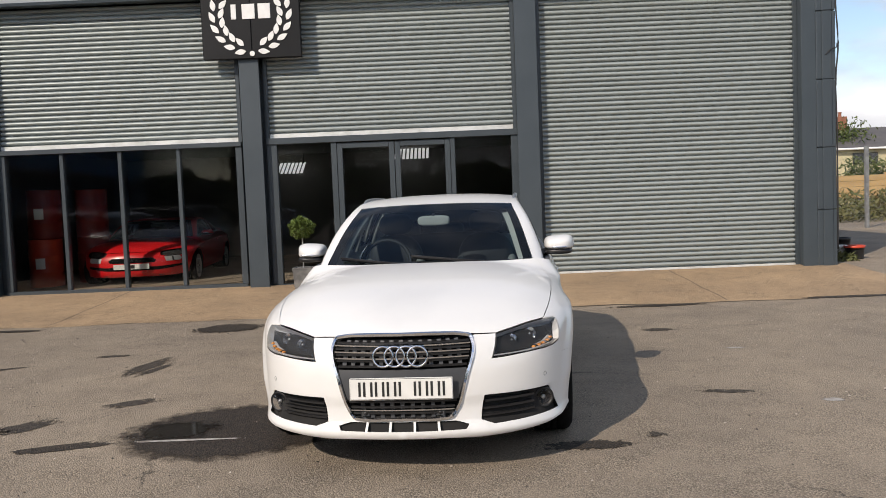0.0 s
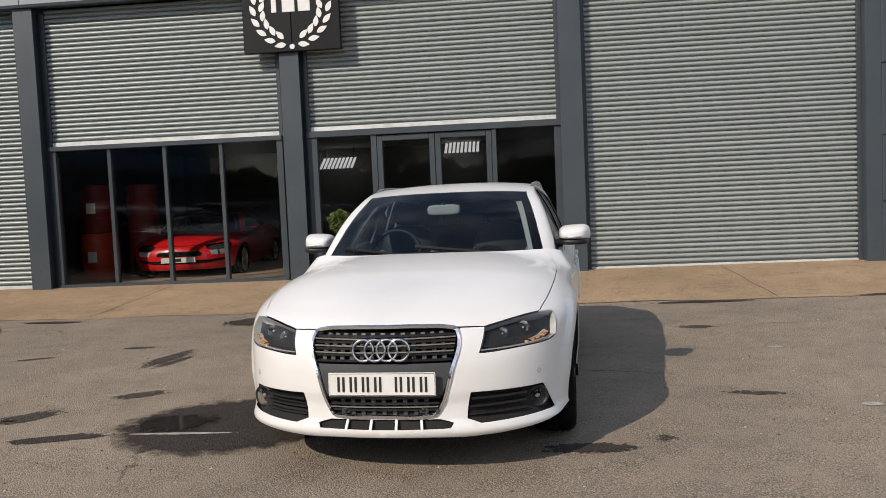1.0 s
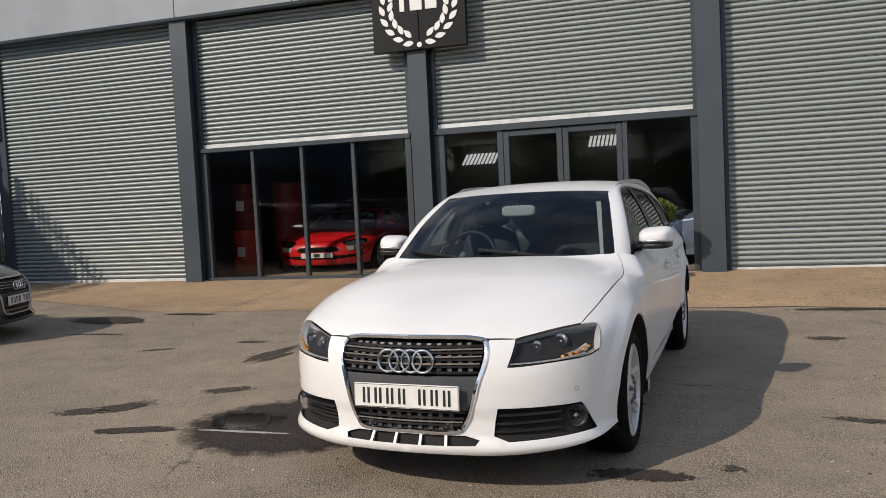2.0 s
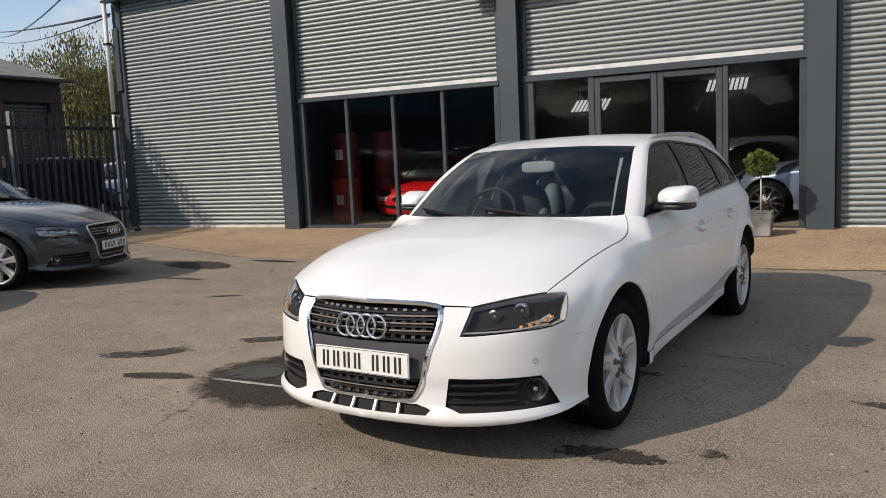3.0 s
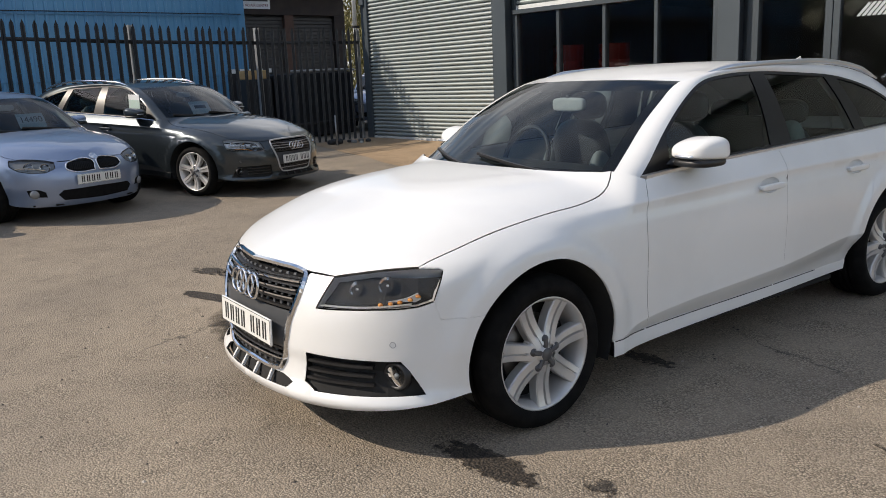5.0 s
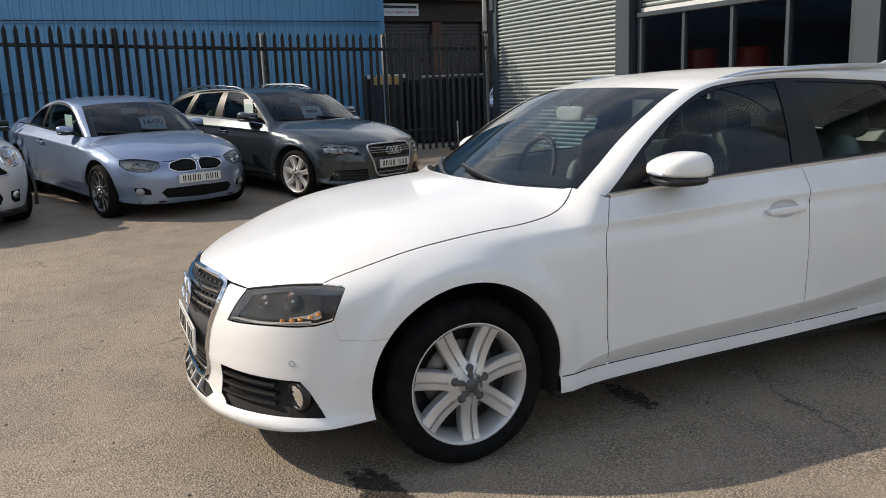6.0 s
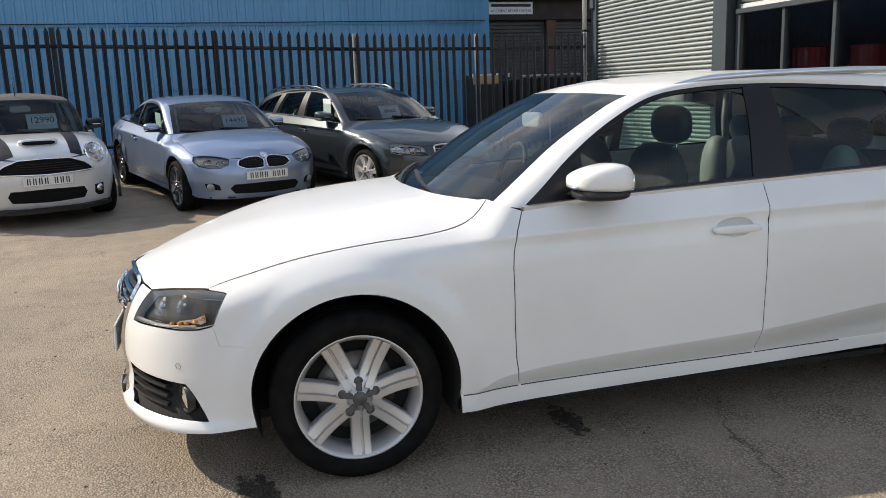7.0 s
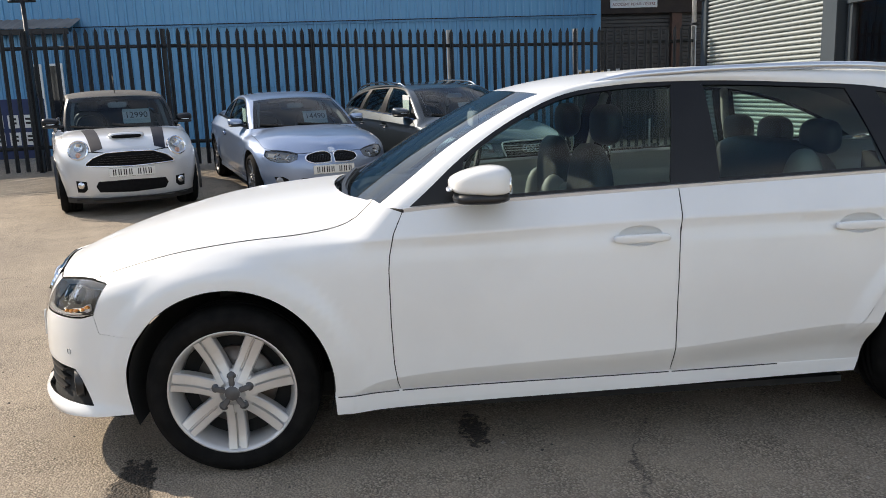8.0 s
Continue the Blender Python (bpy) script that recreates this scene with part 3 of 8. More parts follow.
def panel(fill_result, outward, mirror=False, both=False):
    """The mesh of a filled panel. outward: a function that tells which side is out, by place and normal."""
    P, N, tri, edges, lip = fill_result
    c = outward(P, N)
    N = N * c[:, None]
    if c.mean() < 0:
        tri = tri[:, ::-1]
    V, NN, F = [P], [N], [tri]
    if edges:
        k = len(P)
        idx = sorted({i for e in edges for i in e if i < k})
        at = {j: k + i for i, j in enumerate(idx)}
        V.append(P[idx] - N[idx] * lip)
        NN.append(N[idx])
        rims = [(a, b, at[b], at[a]) for a, b in edges if a in at and b in at]
    else:
        rims = []
    V, NN = np.concatenate(V), np.concatenate(NN)
    faces = [tuple(t) for t in tri] + rims
    if both:
        n = len(V)
        faces = faces + [tuple(i + n for i in reversed(f)) for f in faces]
        V, NN = np.concatenate([V, V * (1, -1, 1)]), np.concatenate([NN, NN * (1, -1, 1)])
    elif mirror:
        V, NN = V * (1, -1, 1), NN * (1, -1, 1)
        faces = [f[::-1] for f in faces]
    return mesh_of(V, faces, NN)


# ---- the ground ----
def ground_z(x, y):
    x, y = np.asarray(x, float), np.asarray(y, float)
    west = 0.26 * np.clip((-4.5 - x) / 6.5, 0, 1) ** 1.3 * np.clip(1 + 0.10 * (5 - y), 0.65, 1.3)
    north = 0.165 * np.clip((y - 9.8) / 2.9, 0, 1)
    return (west + north + np.sqrt((west - north) ** 2 + 0.02 ** 2)) / 2 - 0.01


def gz(x, y):
    return float(ground_z(x, y))


gx = np.concatenate([[-900, -300, -100, -50, -30], np.arange(-20, 12.1, 0.4), [16, 30, 60, 150, 400, 900]])
gy = np.concatenate([[-900, -300, -100, -40, -20], np.arange(-8, 20.1, 0.4), [26, 40, 70, 150, 400, 900]])
X, Y = np.meshgrid(gx, gy, indexing="ij")
ground = part("ground", grid_mesh(np.stack([X, Y, ground_z(X, Y)], -1)), "asphalt")
tagged(ground, "worn grey-brown asphalt forecourt with fine stone grain", "ground", kind="structure")

# the sandy concrete apron along the building
rng = random.Random(4)
ax = np.arange(-11.6, 6.4, 0.2)
rows = []
for x in ax:
    y0 = 9.86 + 0.05 * math.sin(x * 1.3) + 0.03 * math.sin(x * 4.1) + (0.0 if x > -6.5 else 0.25 * (-6.5 - x))
    rows.append([(x, y, gz(x, y) + 0.006) for y in np.linspace(y0, 12.68, 14)])
apron = part("pavement", grid_mesh(np.array(rows)), "concrete")
tagged(apron, "sandy brown concrete apron along the shutters", "pavement", kind="structure")
for x in (-9.3, -5.2, -0.9, 3.4):
    line = [(x + 0.012 * math.sin(y * 5), y, gz(x, y) + 0.0075) for y in np.linspace(9.95, 12.6, 14)]
    part("joint", grid_mesh(np.array([[(a - 0.008, b, c), (a + 0.008, b, c)] for a, b, c in line])), "joint", apron)
line = [(x, 9.86 + 0.05 * math.sin(x * 1.3) + 0.03 * math.sin(x * 4.1) + 0.015 * rng.random()) for x in ax if x > 0.6]
part("seam", grid_mesh(np.array([[(x, y - 0.012 - 0.03 * rng.random(), gz(x, y) + 0.007), (x, y + 0.010, gz(x, y + 0.010) + 0.0075)] for x, y in line])), "joint", apron, "dirty seam at the apron's edge")


def patch(name, cx, cy, rx, ry, turn, mat, label, category, ragged=0.3, lift=0.008, seed=0, n=72):
    """A wet or stained patch with a ragged outline, lying on the ground."""
    r = random.Random(seed)
    ph = [(k, r.uniform(0, 6.3), r.uniform(0.3, 1) / k ** 0.8) for k in (2, 3, 4, 5, 7, 9, 12, 17, 23)]
    bm = bmesh.new()
    rings = []
    for q in (0.0, 0.35, 0.7, 1.0):
        loop = []
        for i in range(n):
            a = 2 * math.pi * i / n
            s = q * (1 + ragged * sum(w * math.sin(k * a + p) for k, p, w in ph) * 0.5)
            u, v = rx * s * math.cos(a), ry * s * math.sin(a)
            x, y = cx + u * math.cos(turn) - v * math.sin(turn), cy + u * math.sin(turn) + v * math.cos(turn)
            loop.append(bm.verts.new((x, y, gz(x, y) + lift)))
            if q == 0:
                break
        rings.append(loop)
    for i in range(n):
        bm.faces.new((rings[0][0], rings[1][i], rings[1][(i + 1) % n]))
        for a, b in zip(rings[1:], rings[2:]):
            bm.faces.new((a[i], b[i], b[(i + 1) % n], a[(i + 1) % n]))
    return tagged(part(name, bm, mat), label, category, kind="stuff")


patch("dark_patch", -1.47, 4.90, 0.92, 0.86, 0.10, "wet", "dark wet patch on the asphalt before the white car", "wet patch", 0.22, 0.004, 3)
patch("puddle", -1.80, 4.92, 0.38, 0.27, 0.10, "water", "thin sheet of standing water in the wet patch", "puddle", 0.3, 0.008, 5)
# a bright edge mirrored in the water, painted as a pale line
patch("mark", -1.68, 4.695, 0.44, 0.026, 0.0, "pale_mark", "thin pale line across the wet patch, a painted reflection", "mark", 0.3, 0.0085, 64, 40)
patch("dark_patch", -2.40, 4.66, 0.46, 0.06, 0.30, "splash", "thin wet trickle running from the wet patch", "wet patch", 0.5, 0.004, 6)
patch("dark_patch", 0.66, 4.34, 0.29, 0.12, 0.05, "splash", "dark splash of water beside the front wheel", "wet patch", 0.5, 0.004, 8)
patch("stain", 0.45, 5.65, 0.22, 0.07, -0.05, "stain", "small damp streak under the sill of the car", "stain", 0.5, 0.004, 9)
# wet strips along the foot of the apron; the second one paints a shadow
for i, (cx, cy, rx, ry, tn) in enumerate(((-2.66, 9.20, 0.56, 0.36, 0.25), (-5.45, 9.55, 0.48, 0.09, 0.10), (2.45, 9.72, 0.72, 0.10, -0.03), (4.9, 9.86, 0.85, 0.10, 0.0), (-6.3, 8.95, 0.85, 0.30, -0.25))):
    patch("dark_patch", cx, cy, rx, ry, tn, "splash", "dark strip along the concrete apron's edge, wet ground and painted shadow", "wet patch", 0.4, 0.009, 20 + i)
# scratched damp stains
for i, (cx, cy, rx, ry, tn) in enumerate(((-2.84, 7.08, 0.55, 0.11, 1.35), (-2.72, 6.9, 0.40, 0.05, 1.25), (-2.43, 5.70, 0.30, 0.085, 0.60), (-2.93, 5.15, 0.30, 0.12, 0.70), (-3.15, 5.0, 0.25, 0.10, 0.5), (2.0, 8.0, 0.20, 0.12, -0.3),
                                          (1.83, 5.41, 0.28, 0.045, -0.30), (-3.40, 7.66, 0.24, 0.06, 0.25), (1.09, 4.49, 0.07, 0.06, 0.2), (-4.2, 7.2, 0.28, 0.04, 0.4), (-5.6, 8.0, 0.5, 0.05, 0.15))):
    patch("stain", cx, cy, rx, ry, tn, "stain", "dark damp scratched stain in the asphalt", "stain", 0.5, 0.004, 40 + i)
for i, (cx, cy) in enumerate(((2.41, 6.92), (2.40, 5.09), (3.6, 6.2))):
    patch("mark", cx, cy, 0.10, 0.055, 0.2 * i, "pale_mark", "small pale scuff on the asphalt", "mark", 0.6, 0.004, 60 + i, 24)

# loose stone chips on the asphalt
def chips(count, x0, x1, y0, y1, seed, mat, label):
    r, verts, faces = random.Random(seed), [], []
    for _ in range(count):
        x, y, s = r.uniform(x0, x1), r.uniform(y0, y1), r.choice((0.003, 0.004, 0.005, 0.007, 0.010))
        a, k, z = r.uniform(0, 3.1), len(verts), gz(x, y)
        for i in range(4):
            q = a + i * math.pi / 2
            verts.append((x + s * r.uniform(0.6, 1.3) * math.cos(q), y + s * r.uniform(0.6, 1.3) * math.sin(q), z))
        verts.append((x, y, z + s * 0.8))
        faces += [(k + i, k + (i + 1) % 4, k + 4) for i in range(4)]
    tagged(part("gravel", mesh_of(verts, faces), mat), label, "gravel", kind="stuff")


chips(450, -4.5, 4.5, 1.5, 9.3, 71, "pale_chip", "pale loose stone chips scattered over the asphalt")
chips(1100, -4.5, 4.5, 1.5, 9.3, 72, "dark_chip", "dark loose grit scattered over the asphalt")

# ---- the building ----
FY = 12.70                                   # face of the shutters
COLS = ((-7.60, -7.27), (-3.26, -2.95), (1.06, 1.40), (5.50, 5.72))
for x0, x1 in COLS:
    t = thing("column", "dark grey painted steel column between roller shutters", "column", kind="structure", group="shutter front columns")
    part("flange", box(x0, x1, FY - 0.20, FY - 0.175, 0.0, 4.72, 0.003), "steel", t)
    part("web", box((x0 + x1) / 2 - 0.02, (x0 + x1) / 2 + 0.02, FY - 0.174, FY + 0.10, 0.0, 4.72, 0.003), "steel", t)
    part("cover", box(x0 + 0.01, x1 - 0.06, FY - 0.17, FY + 0.02, 0.0, 4.72, 0.003), "steel", t)
    part("back_flange", box(x0 - 0.03, x1 + 0.07, FY + 0.03, FY + 0.10, 0.0, 4.72, 0.003), "frame", t)
    bm = bmesh.new()
    for z in (0.12, 0.45, 4.62):
        bmesh.ops.create_cone(bm, cap_ends=True, segments=6, radius1=0.013, radius2=0.013, depth=0.012, matrix=pose((x0 + x1) / 2, FY - 0.205, z, 90))
    part("bolt", bm, "frame", t)

# the corner column with its folded cover sheets
corner = thing("column", "dark grey folded corner cladding with horizontal joints", "column", kind="structure", group="shutter front columns")
for i, z in enumerate((0.08, 1.03, 2.0, 3.05, 4.1)):
    z1 = (1.03, 2.0, 3.05, 4.1, 5.6)[i] - 0.006
    part("cover_sheet", box(5.72, 6.02, FY - 0.22, FY + 0.0, z, z1, 0.012), "steel", corner)
    part("fold", box(5.80, 5.95, FY - 0.245, FY - 0.221, z, z1, 0.01), "steel", corner)
part("cable", sweep(spline([(6.035, FY - 0.20, 0.4), (6.04, FY - 0.20, 2.2), (6.03, FY - 0.21, 3.2), (6.06, FY - 0.21, 3.5), (6.035, FY - 0.2, 4.2), (6.04, FY - 0.2, 5.4)], 40), ring(0.012, 6)), "wire", corner)
part("cable", sweep(spline([(5.85, FY - 0.25, 3.42), (5.93, FY - 0.26, 3.50), (6.02, FY - 0.24, 3.53), (6.05, FY - 0.2, 3.6)], 14), ring(0.008, 6)), "wire", corner)


def slat_mesh(length, pitch):
    """One curved shutter slat, its hinge roll at the foot."""
    bow = [(0.004 - 0.024 * math.sin(math.pi * (0.04 + 0.92 * k / 10)) ** 0.7, pitch * (0.31 + 0.69 * k / 10)) for k in range(11)]
    slot = [(-0.0016, pitch * 0.31), (0.034, pitch * 0.31), (0.034, 0.0), (-0.0016, 0.0)]
    verts, faces = [], []
    for prof in (slot, bow):
        n, k = len(verts), len(prof)
        for x in (-length / 2, length / 2):
            verts += [(x, y, z) for y, z in prof]
        faces += [(n + i, n + i + k, n + i + k + 1, n + i + 1) if prof is bow else (n + i + 1, n + i + k + 1, n + i + k, n + i) for i in range(k - 1)]
    me = mesh_of(verts, faces)
    me.polygons.foreach_set("use_smooth", [i >= 3 for i in range(len(faces))])
    return me


def shutter(x0, x1, z0, z1, label, pitch=0.0765):
    t = thing("roller_shutter", label, "shutter", kind="structure", group="roller shutters of the unit")
    me = slat_mesh(x1 - x0 - 0.02, pitch)
    me.materials.append(M["slat"])
    n = int((z1 - z0 - 0.075) / pitch) + 1
    for i in range(n):
        part("slat", me, "slat", t, m=Matrix.Translation(((x0 + x1) / 2, FY + 0.03, z0 + 0.075 + i * pitch)))
    part("bottom_rail", box(x0 + 0.01, x1 - 0.01, FY - 0.01, FY + 0.035, z0, z0 + 0.07, 0.006), "rail", t, "bright galvanised bottom rail")
    for a, b in ((x0 - 0.05, x0 + 0.012), (x1 - 0.012, x1 + 0.05)):
        part("guide", box(a, b, FY - 0.03, FY + 0.06, z0 - 0.05, z1, 0.004), "frame", t, "dark grey side guide")
    return t


shutter(-11.56, -7.66, 0.14, 4.68, "closed grey-green roller shutter with curved slats")
shutter(-7.20, -3.36, 2.47, 4.62, "half-raised grey-green roller shutter above the showroom window")
shutter(-2.88, 1.02, 2.50, 4.68, "half-raised grey-green roller shutter above the entrance doors")
shutter(1.46, 5.46, 0.12, 4.90, "closed grey-green roller shutter beside the corner column")


def window_bar(x0, x1, z0, z1, parent, name="window_frame", proud=0.0, mat="frame"):
    return part(name, box(x0, x1, FY - 0.06 - proud, FY + 0.05, z0, z1, 0.004), mat, parent)


def pane(x0, x1, z0, z1, parent, y=None):
    y = FY if y is None else y
    me = mesh_of([(x0, y, z0), (x1, y, z0), (x1, y, z1), (x0, y, z1)], [(0, 1, 2, 3)])
    ob = part("pane", me, "shop_glass", parent)
    ob.visible_shadow = False
    return ob


# showroom window
win = thing("window_1", "tall four-pane showroom window in a dark grey frame", "window", kind="structure")
window_bar(-7.22, -3.32, 2.395, 2.468, win, "window_head", 0.03)
window_bar(-7.22, -3.32, 0.14, 0.205, win, "window_sill", 0.02)
for a, b in ((-7.22, -7.12), (-3.42, -3.32)):
    window_bar(a, b, 0.206, 2.394, win)
for x in (-6.22, -5.285, -4.345):
    window_bar(x - 0.03, x + 0.03, 0.206, 2.394, win, "mullion", -0.012)
for a, b in ((-7.12, -6.25), (-6.19, -5.315), (-5.255, -4.375), (-4.315, -3.42)):
    pane(a, b, 0.206, 2.394, win)

# entrance: two glazed doors between fixed lights
ent = thing("door_1", "closed double glazed entrance doors with fixed side lights", "door", kind="structure")
window_bar(-2.92, 1.10, 2.40, 2.498, ent, "door_head", 0.03)
window_bar(-2.92, 1.10, 0.10, 0.17, ent, "threshold", 0.0)
for a, b in ((-2.92, -2.76), (-1.90, -1.81), (0.0, 0.07), (0.965, 1.10)):
    window_bar(a, b, 0.171, 2.399, ent, "door_frame")
for a, b in ((-2.76, -1.90), (0.07, 0.965)):
    pane(a, b, 0.171, 2.399, ent)
for a, b, hx in ((-1.805, -0.895, -0.965), (-0.885, -0.005, -0.815)):
    leaf = part("door_leaf", box(a, a + 0.085, FY - 0.05, FY + 0.03, 0.175, 2.385, 0.005), "frame", ent)
    part("stile", box(b - 0.085, b, FY - 0.05, FY + 0.03, 0.175, 2.385, 0.005), "frame", leaf)
    part("top_rail", box(a + 0.086, b - 0.086, FY - 0.05, FY + 0.03, 2.30, 2.385, 0.005), "frame", leaf)
    part("bottom_rail", box(a + 0.086, b - 0.086, FY - 0.05, FY + 0.03, 0.175, 0.36, 0.005), "frame", leaf)
    pane(a + 0.085, b - 0.085, 0.36, 2.30, leaf)
    part("pull_handle", sweep([(hx, FY - 0.05, 1.0), (hx, FY - 0.11, 1.0), (hx, FY - 0.11, 1.45), (hx, FY - 0.05, 1.45)], ring(0.014, 8), up=(1, 0, 0)), "satin", leaf, "steel pull handle")
part("side_panel", box(1.10, 1.20, FY - 0.16, FY + 0.05, 0.1, 2.50, 0.004), "frame", ent)

# fascia, gutter and shell of the building
fascia = thing("wall_1", "pale grey fascia band above the shutters", "wall", kind="structure")
for a, b in ((-11.78, -7.45), (-7.44, -5.20), (-5.19, -1.0), (-0.99, 1.3), (1.31, 6.03)):
    part("fascia_panel", box(a, b, FY - 0.24, FY + 0.1, 4.73, 5.75, 0.006), "fascia", fascia)
part("gutter", sweep([(-11.8, FY - 0.19, 4.705), (6.02, FY - 0.19, 4.705)], [(-0.06, -0.02), (0.06, -0.02), (0.07, 0.02), (-0.07, 0.02)]), "steel", fascia)
for a, b, z0, z1 in ((-11.80, -11.58, 0.0, 5.7), (5.46, 6.0, 0.0, 5.7)):
    tagged(part("wall_2", box(a, b, FY + 0.001, FY + 0.30, z0, z1, 0.004), "steel"), "dark grey end wall of the unit's front", "wall", kind="structure")
for name, b, mat, lab in (("wall_3", box(5.80, 6.0, FY + 0.301, 30, 0, 5.7, 0), "steel", "grey side wall of the unit"), ("wall_4", box(-11.78, -11.6, FY + 0.301, 30, 0, 5.7, 0), "steel", "grey side wall of the unit"),
                          ("wall_5", box(-11.6, 5.8, 21.0, 21.2, 0, 5.7, 0), "interior", "dark back wall of the showroom"), ("wall_6", box(-8.7, -8.55, FY + 0.25, 21, 0.1, 3.4, 0), "interior", "dark partition beside the showroom"),
                          ("wall_7", box(4.9, 5.05, FY + 0.25, 21, 0.1, 3.4, 0), "interior", "dark partition beside the entrance"), ("ceiling", box(-11.6, 5.8, FY + 0.3, 21, 2.80, 2.9, 0), "interior", "dark showroom ceiling"),
                          ("wall_8", box(-7.3, 1.1, FY + 0.07, FY + 0.15, 2.47, 2.795, 0), "interior", "dark lintel behind the shutters"), ("roof", box(-11.8, 6.02, FY - 0.1, 30, 5.76, 5.9, 0), "old_roof", "grey flat roof of the unit"),
                          ("wall_9", box(-11.8, 6.02, 29.8, 30, 0, 5.7, 0), "steel", "grey rear wall of the unit")):
    tagged(part(name, b, mat), lab, "ceiling" if name == "ceiling" else "roof" if name == "roof" else "wall", kind="structure")
tagged(part("floor", box(-8.6, 4.9, FY + 0.05, 21, 0.05, 0.12, 0), "interior_floor"), "smooth brown concrete showroom floor", "floor", kind="structure")
# ribbed panels glow by emission in place of daylight; hangers added to hold them
for x, z in ((-0.95, 2.50), (-4.15, 2.25)):
    t = thing("rooflight", "corrugated rooflight panel sloping down from the dark ceiling, daylight painted as glow", "rooflight", group="showroom rooflights")
    for i in range(9):
        part("rib", box(x - 0.45 + i * 0.10, x - 0.45 + i * 0.10 + 0.062, 0, 0.62, 0, 0.02, 0.004), "rooflight", t, m=Matrix.Translation((0, 20.1, z)) @ Matrix.Rotation(radians(28), 4, "X"))
    for dx in (-0.40, 0.36):
        part("hanger", box(x + dx - 0.01, x + dx + 0.01, 20.59, 20.61, z + 0.27, 2.81, 0), "black", t)

# downpipe at the end of the building
t = thing("downpipe", "white plastic downpipe on the corner of the unit", "pipe", kind="structure")
part("pipe", sweep([(-11.86, FY - 0.12, 2.55), (-11.86, FY - 0.12, 4.75)], ring(0.045, 12), up=(0, 1, 0)), "pvc", t)
part("pipe", sweep([(-11.86, FY - 0.12, 0.2), (-11.86, FY - 0.12, 2.5)], ring(0.045, 12), up=(0, 1, 0)), "pvc", t)
for z in (0.9, 2.52, 3.9):
    part("bracket", box(-11.92, -11.80, FY - 0.18, FY - 0.05, z - 0.02, z + 0.02, 0.004), "black", t)
part("meter_box", box(-11.78, -11.62, FY - 0.06, FY + 0.0, 2.95, 4.2, 0.01), "steel", t, "grey box on the wall")

# the sign with its laurel wreath
sx, sz, sy = -3.015, 4.37, FY - 0.27
sign = thing("shop_sign", "square black sign board with a white laurel wreath", "sign")
part("board", box(-3.785, -3.02, sy, sy + 0.10, 3.73, 5.25, 0.008), "board", sign)
part("board", box(-3.015, -2.255, sy, sy + 0.10, 3.73, 5.25, 0.008), "board", sign)


def leaf_plate(cx, cz, length, width, turn):
    bm = bmesh.new()
    vs = []
    for i in range(18):
        a = i / 18 * 2
        u = (a if a < 1 else 2 - a)
        w = width / 2 * math.sin(math.pi * u ** 0.85) * (1 if a < 1 else -1)
        lx = (u - 0.5) * length
        if i in (0, 9):
            w = 0
        vs.append((cx + lx * math.cos(turn) - w * math.sin(turn), cz + lx * math.sin(turn) + w * math.cos(turn)))
    front = [bm.verts.new((x, sy - 0.012, z)) for x, z in vs]
    rear = [bm.verts.new((x, sy + 0.001, z)) for x, z in vs]
    bm.faces.new(front)
    for i in range(18):
        bm.faces.new((front[i], rear[i], rear[(i + 1) % 18], front[(i + 1) % 18]))
    bmesh.ops.recalc_face_normals(bm, faces=bm.faces[:])
    return bm


for side in (-1, 1):
    for i in range(9):
        a = radians(-72 + i * 17.5)
        for r, tw, ln in ((0.60, 0.42, 0.185), (0.455, -0.38, 0.175)):
            if r < 0.5 and i > 7:
                continue
            ang = a + (0.0 if r > 0.5 else 0.11)
            turn = ang + math.pi / 2 + (-tw if r > 0.5 else -tw)
            x, z = r * math.cos(ang), r * math.sin(ang)
            part("leaf", leaf_plate(sx + side * x, sz + z + 0.03, ln, 0.085, turn if side > 0 else math.pi - turn), "white", sign)
bm = bmesh.new()
bmesh.ops.create_cone(bm, cap_ends=True, segments=24, radius1=0.04, radius2=0.04, depth=0.014, matrix=pose(sx, sy - 0.005, sz - 0.57, 90))
part("dot", bm, "white", sign)
for x0, x1 in ((-0.30, -0.22), (-0.13, 0.07), (0.12, 0.31)):
    part("bar", box(sx + x0, sx + x1, sy - 0.012, sy + 0.001, 4.33, 4.56, 0.004), "white", sign, "plain white bar of the sign's mark")
for z in (4.0, 5.0):
    part("bracket", box(-3.25, -2.95, sy + 0.07, FY - 0.16, z - 0.03, z + 0.03, 0.004), "steel", sign)


# ---- cars ----
def closing(t, p, q):
    return np.where(t > 1, 1 - t, (1 - np.clip(t, 0, 1) ** p) ** (1 / q))


TUCK = curve((-.4, -.12), (-.12, -.066), (-.004, -.0025), (.003, 0), (.02, 0), (1, 0))


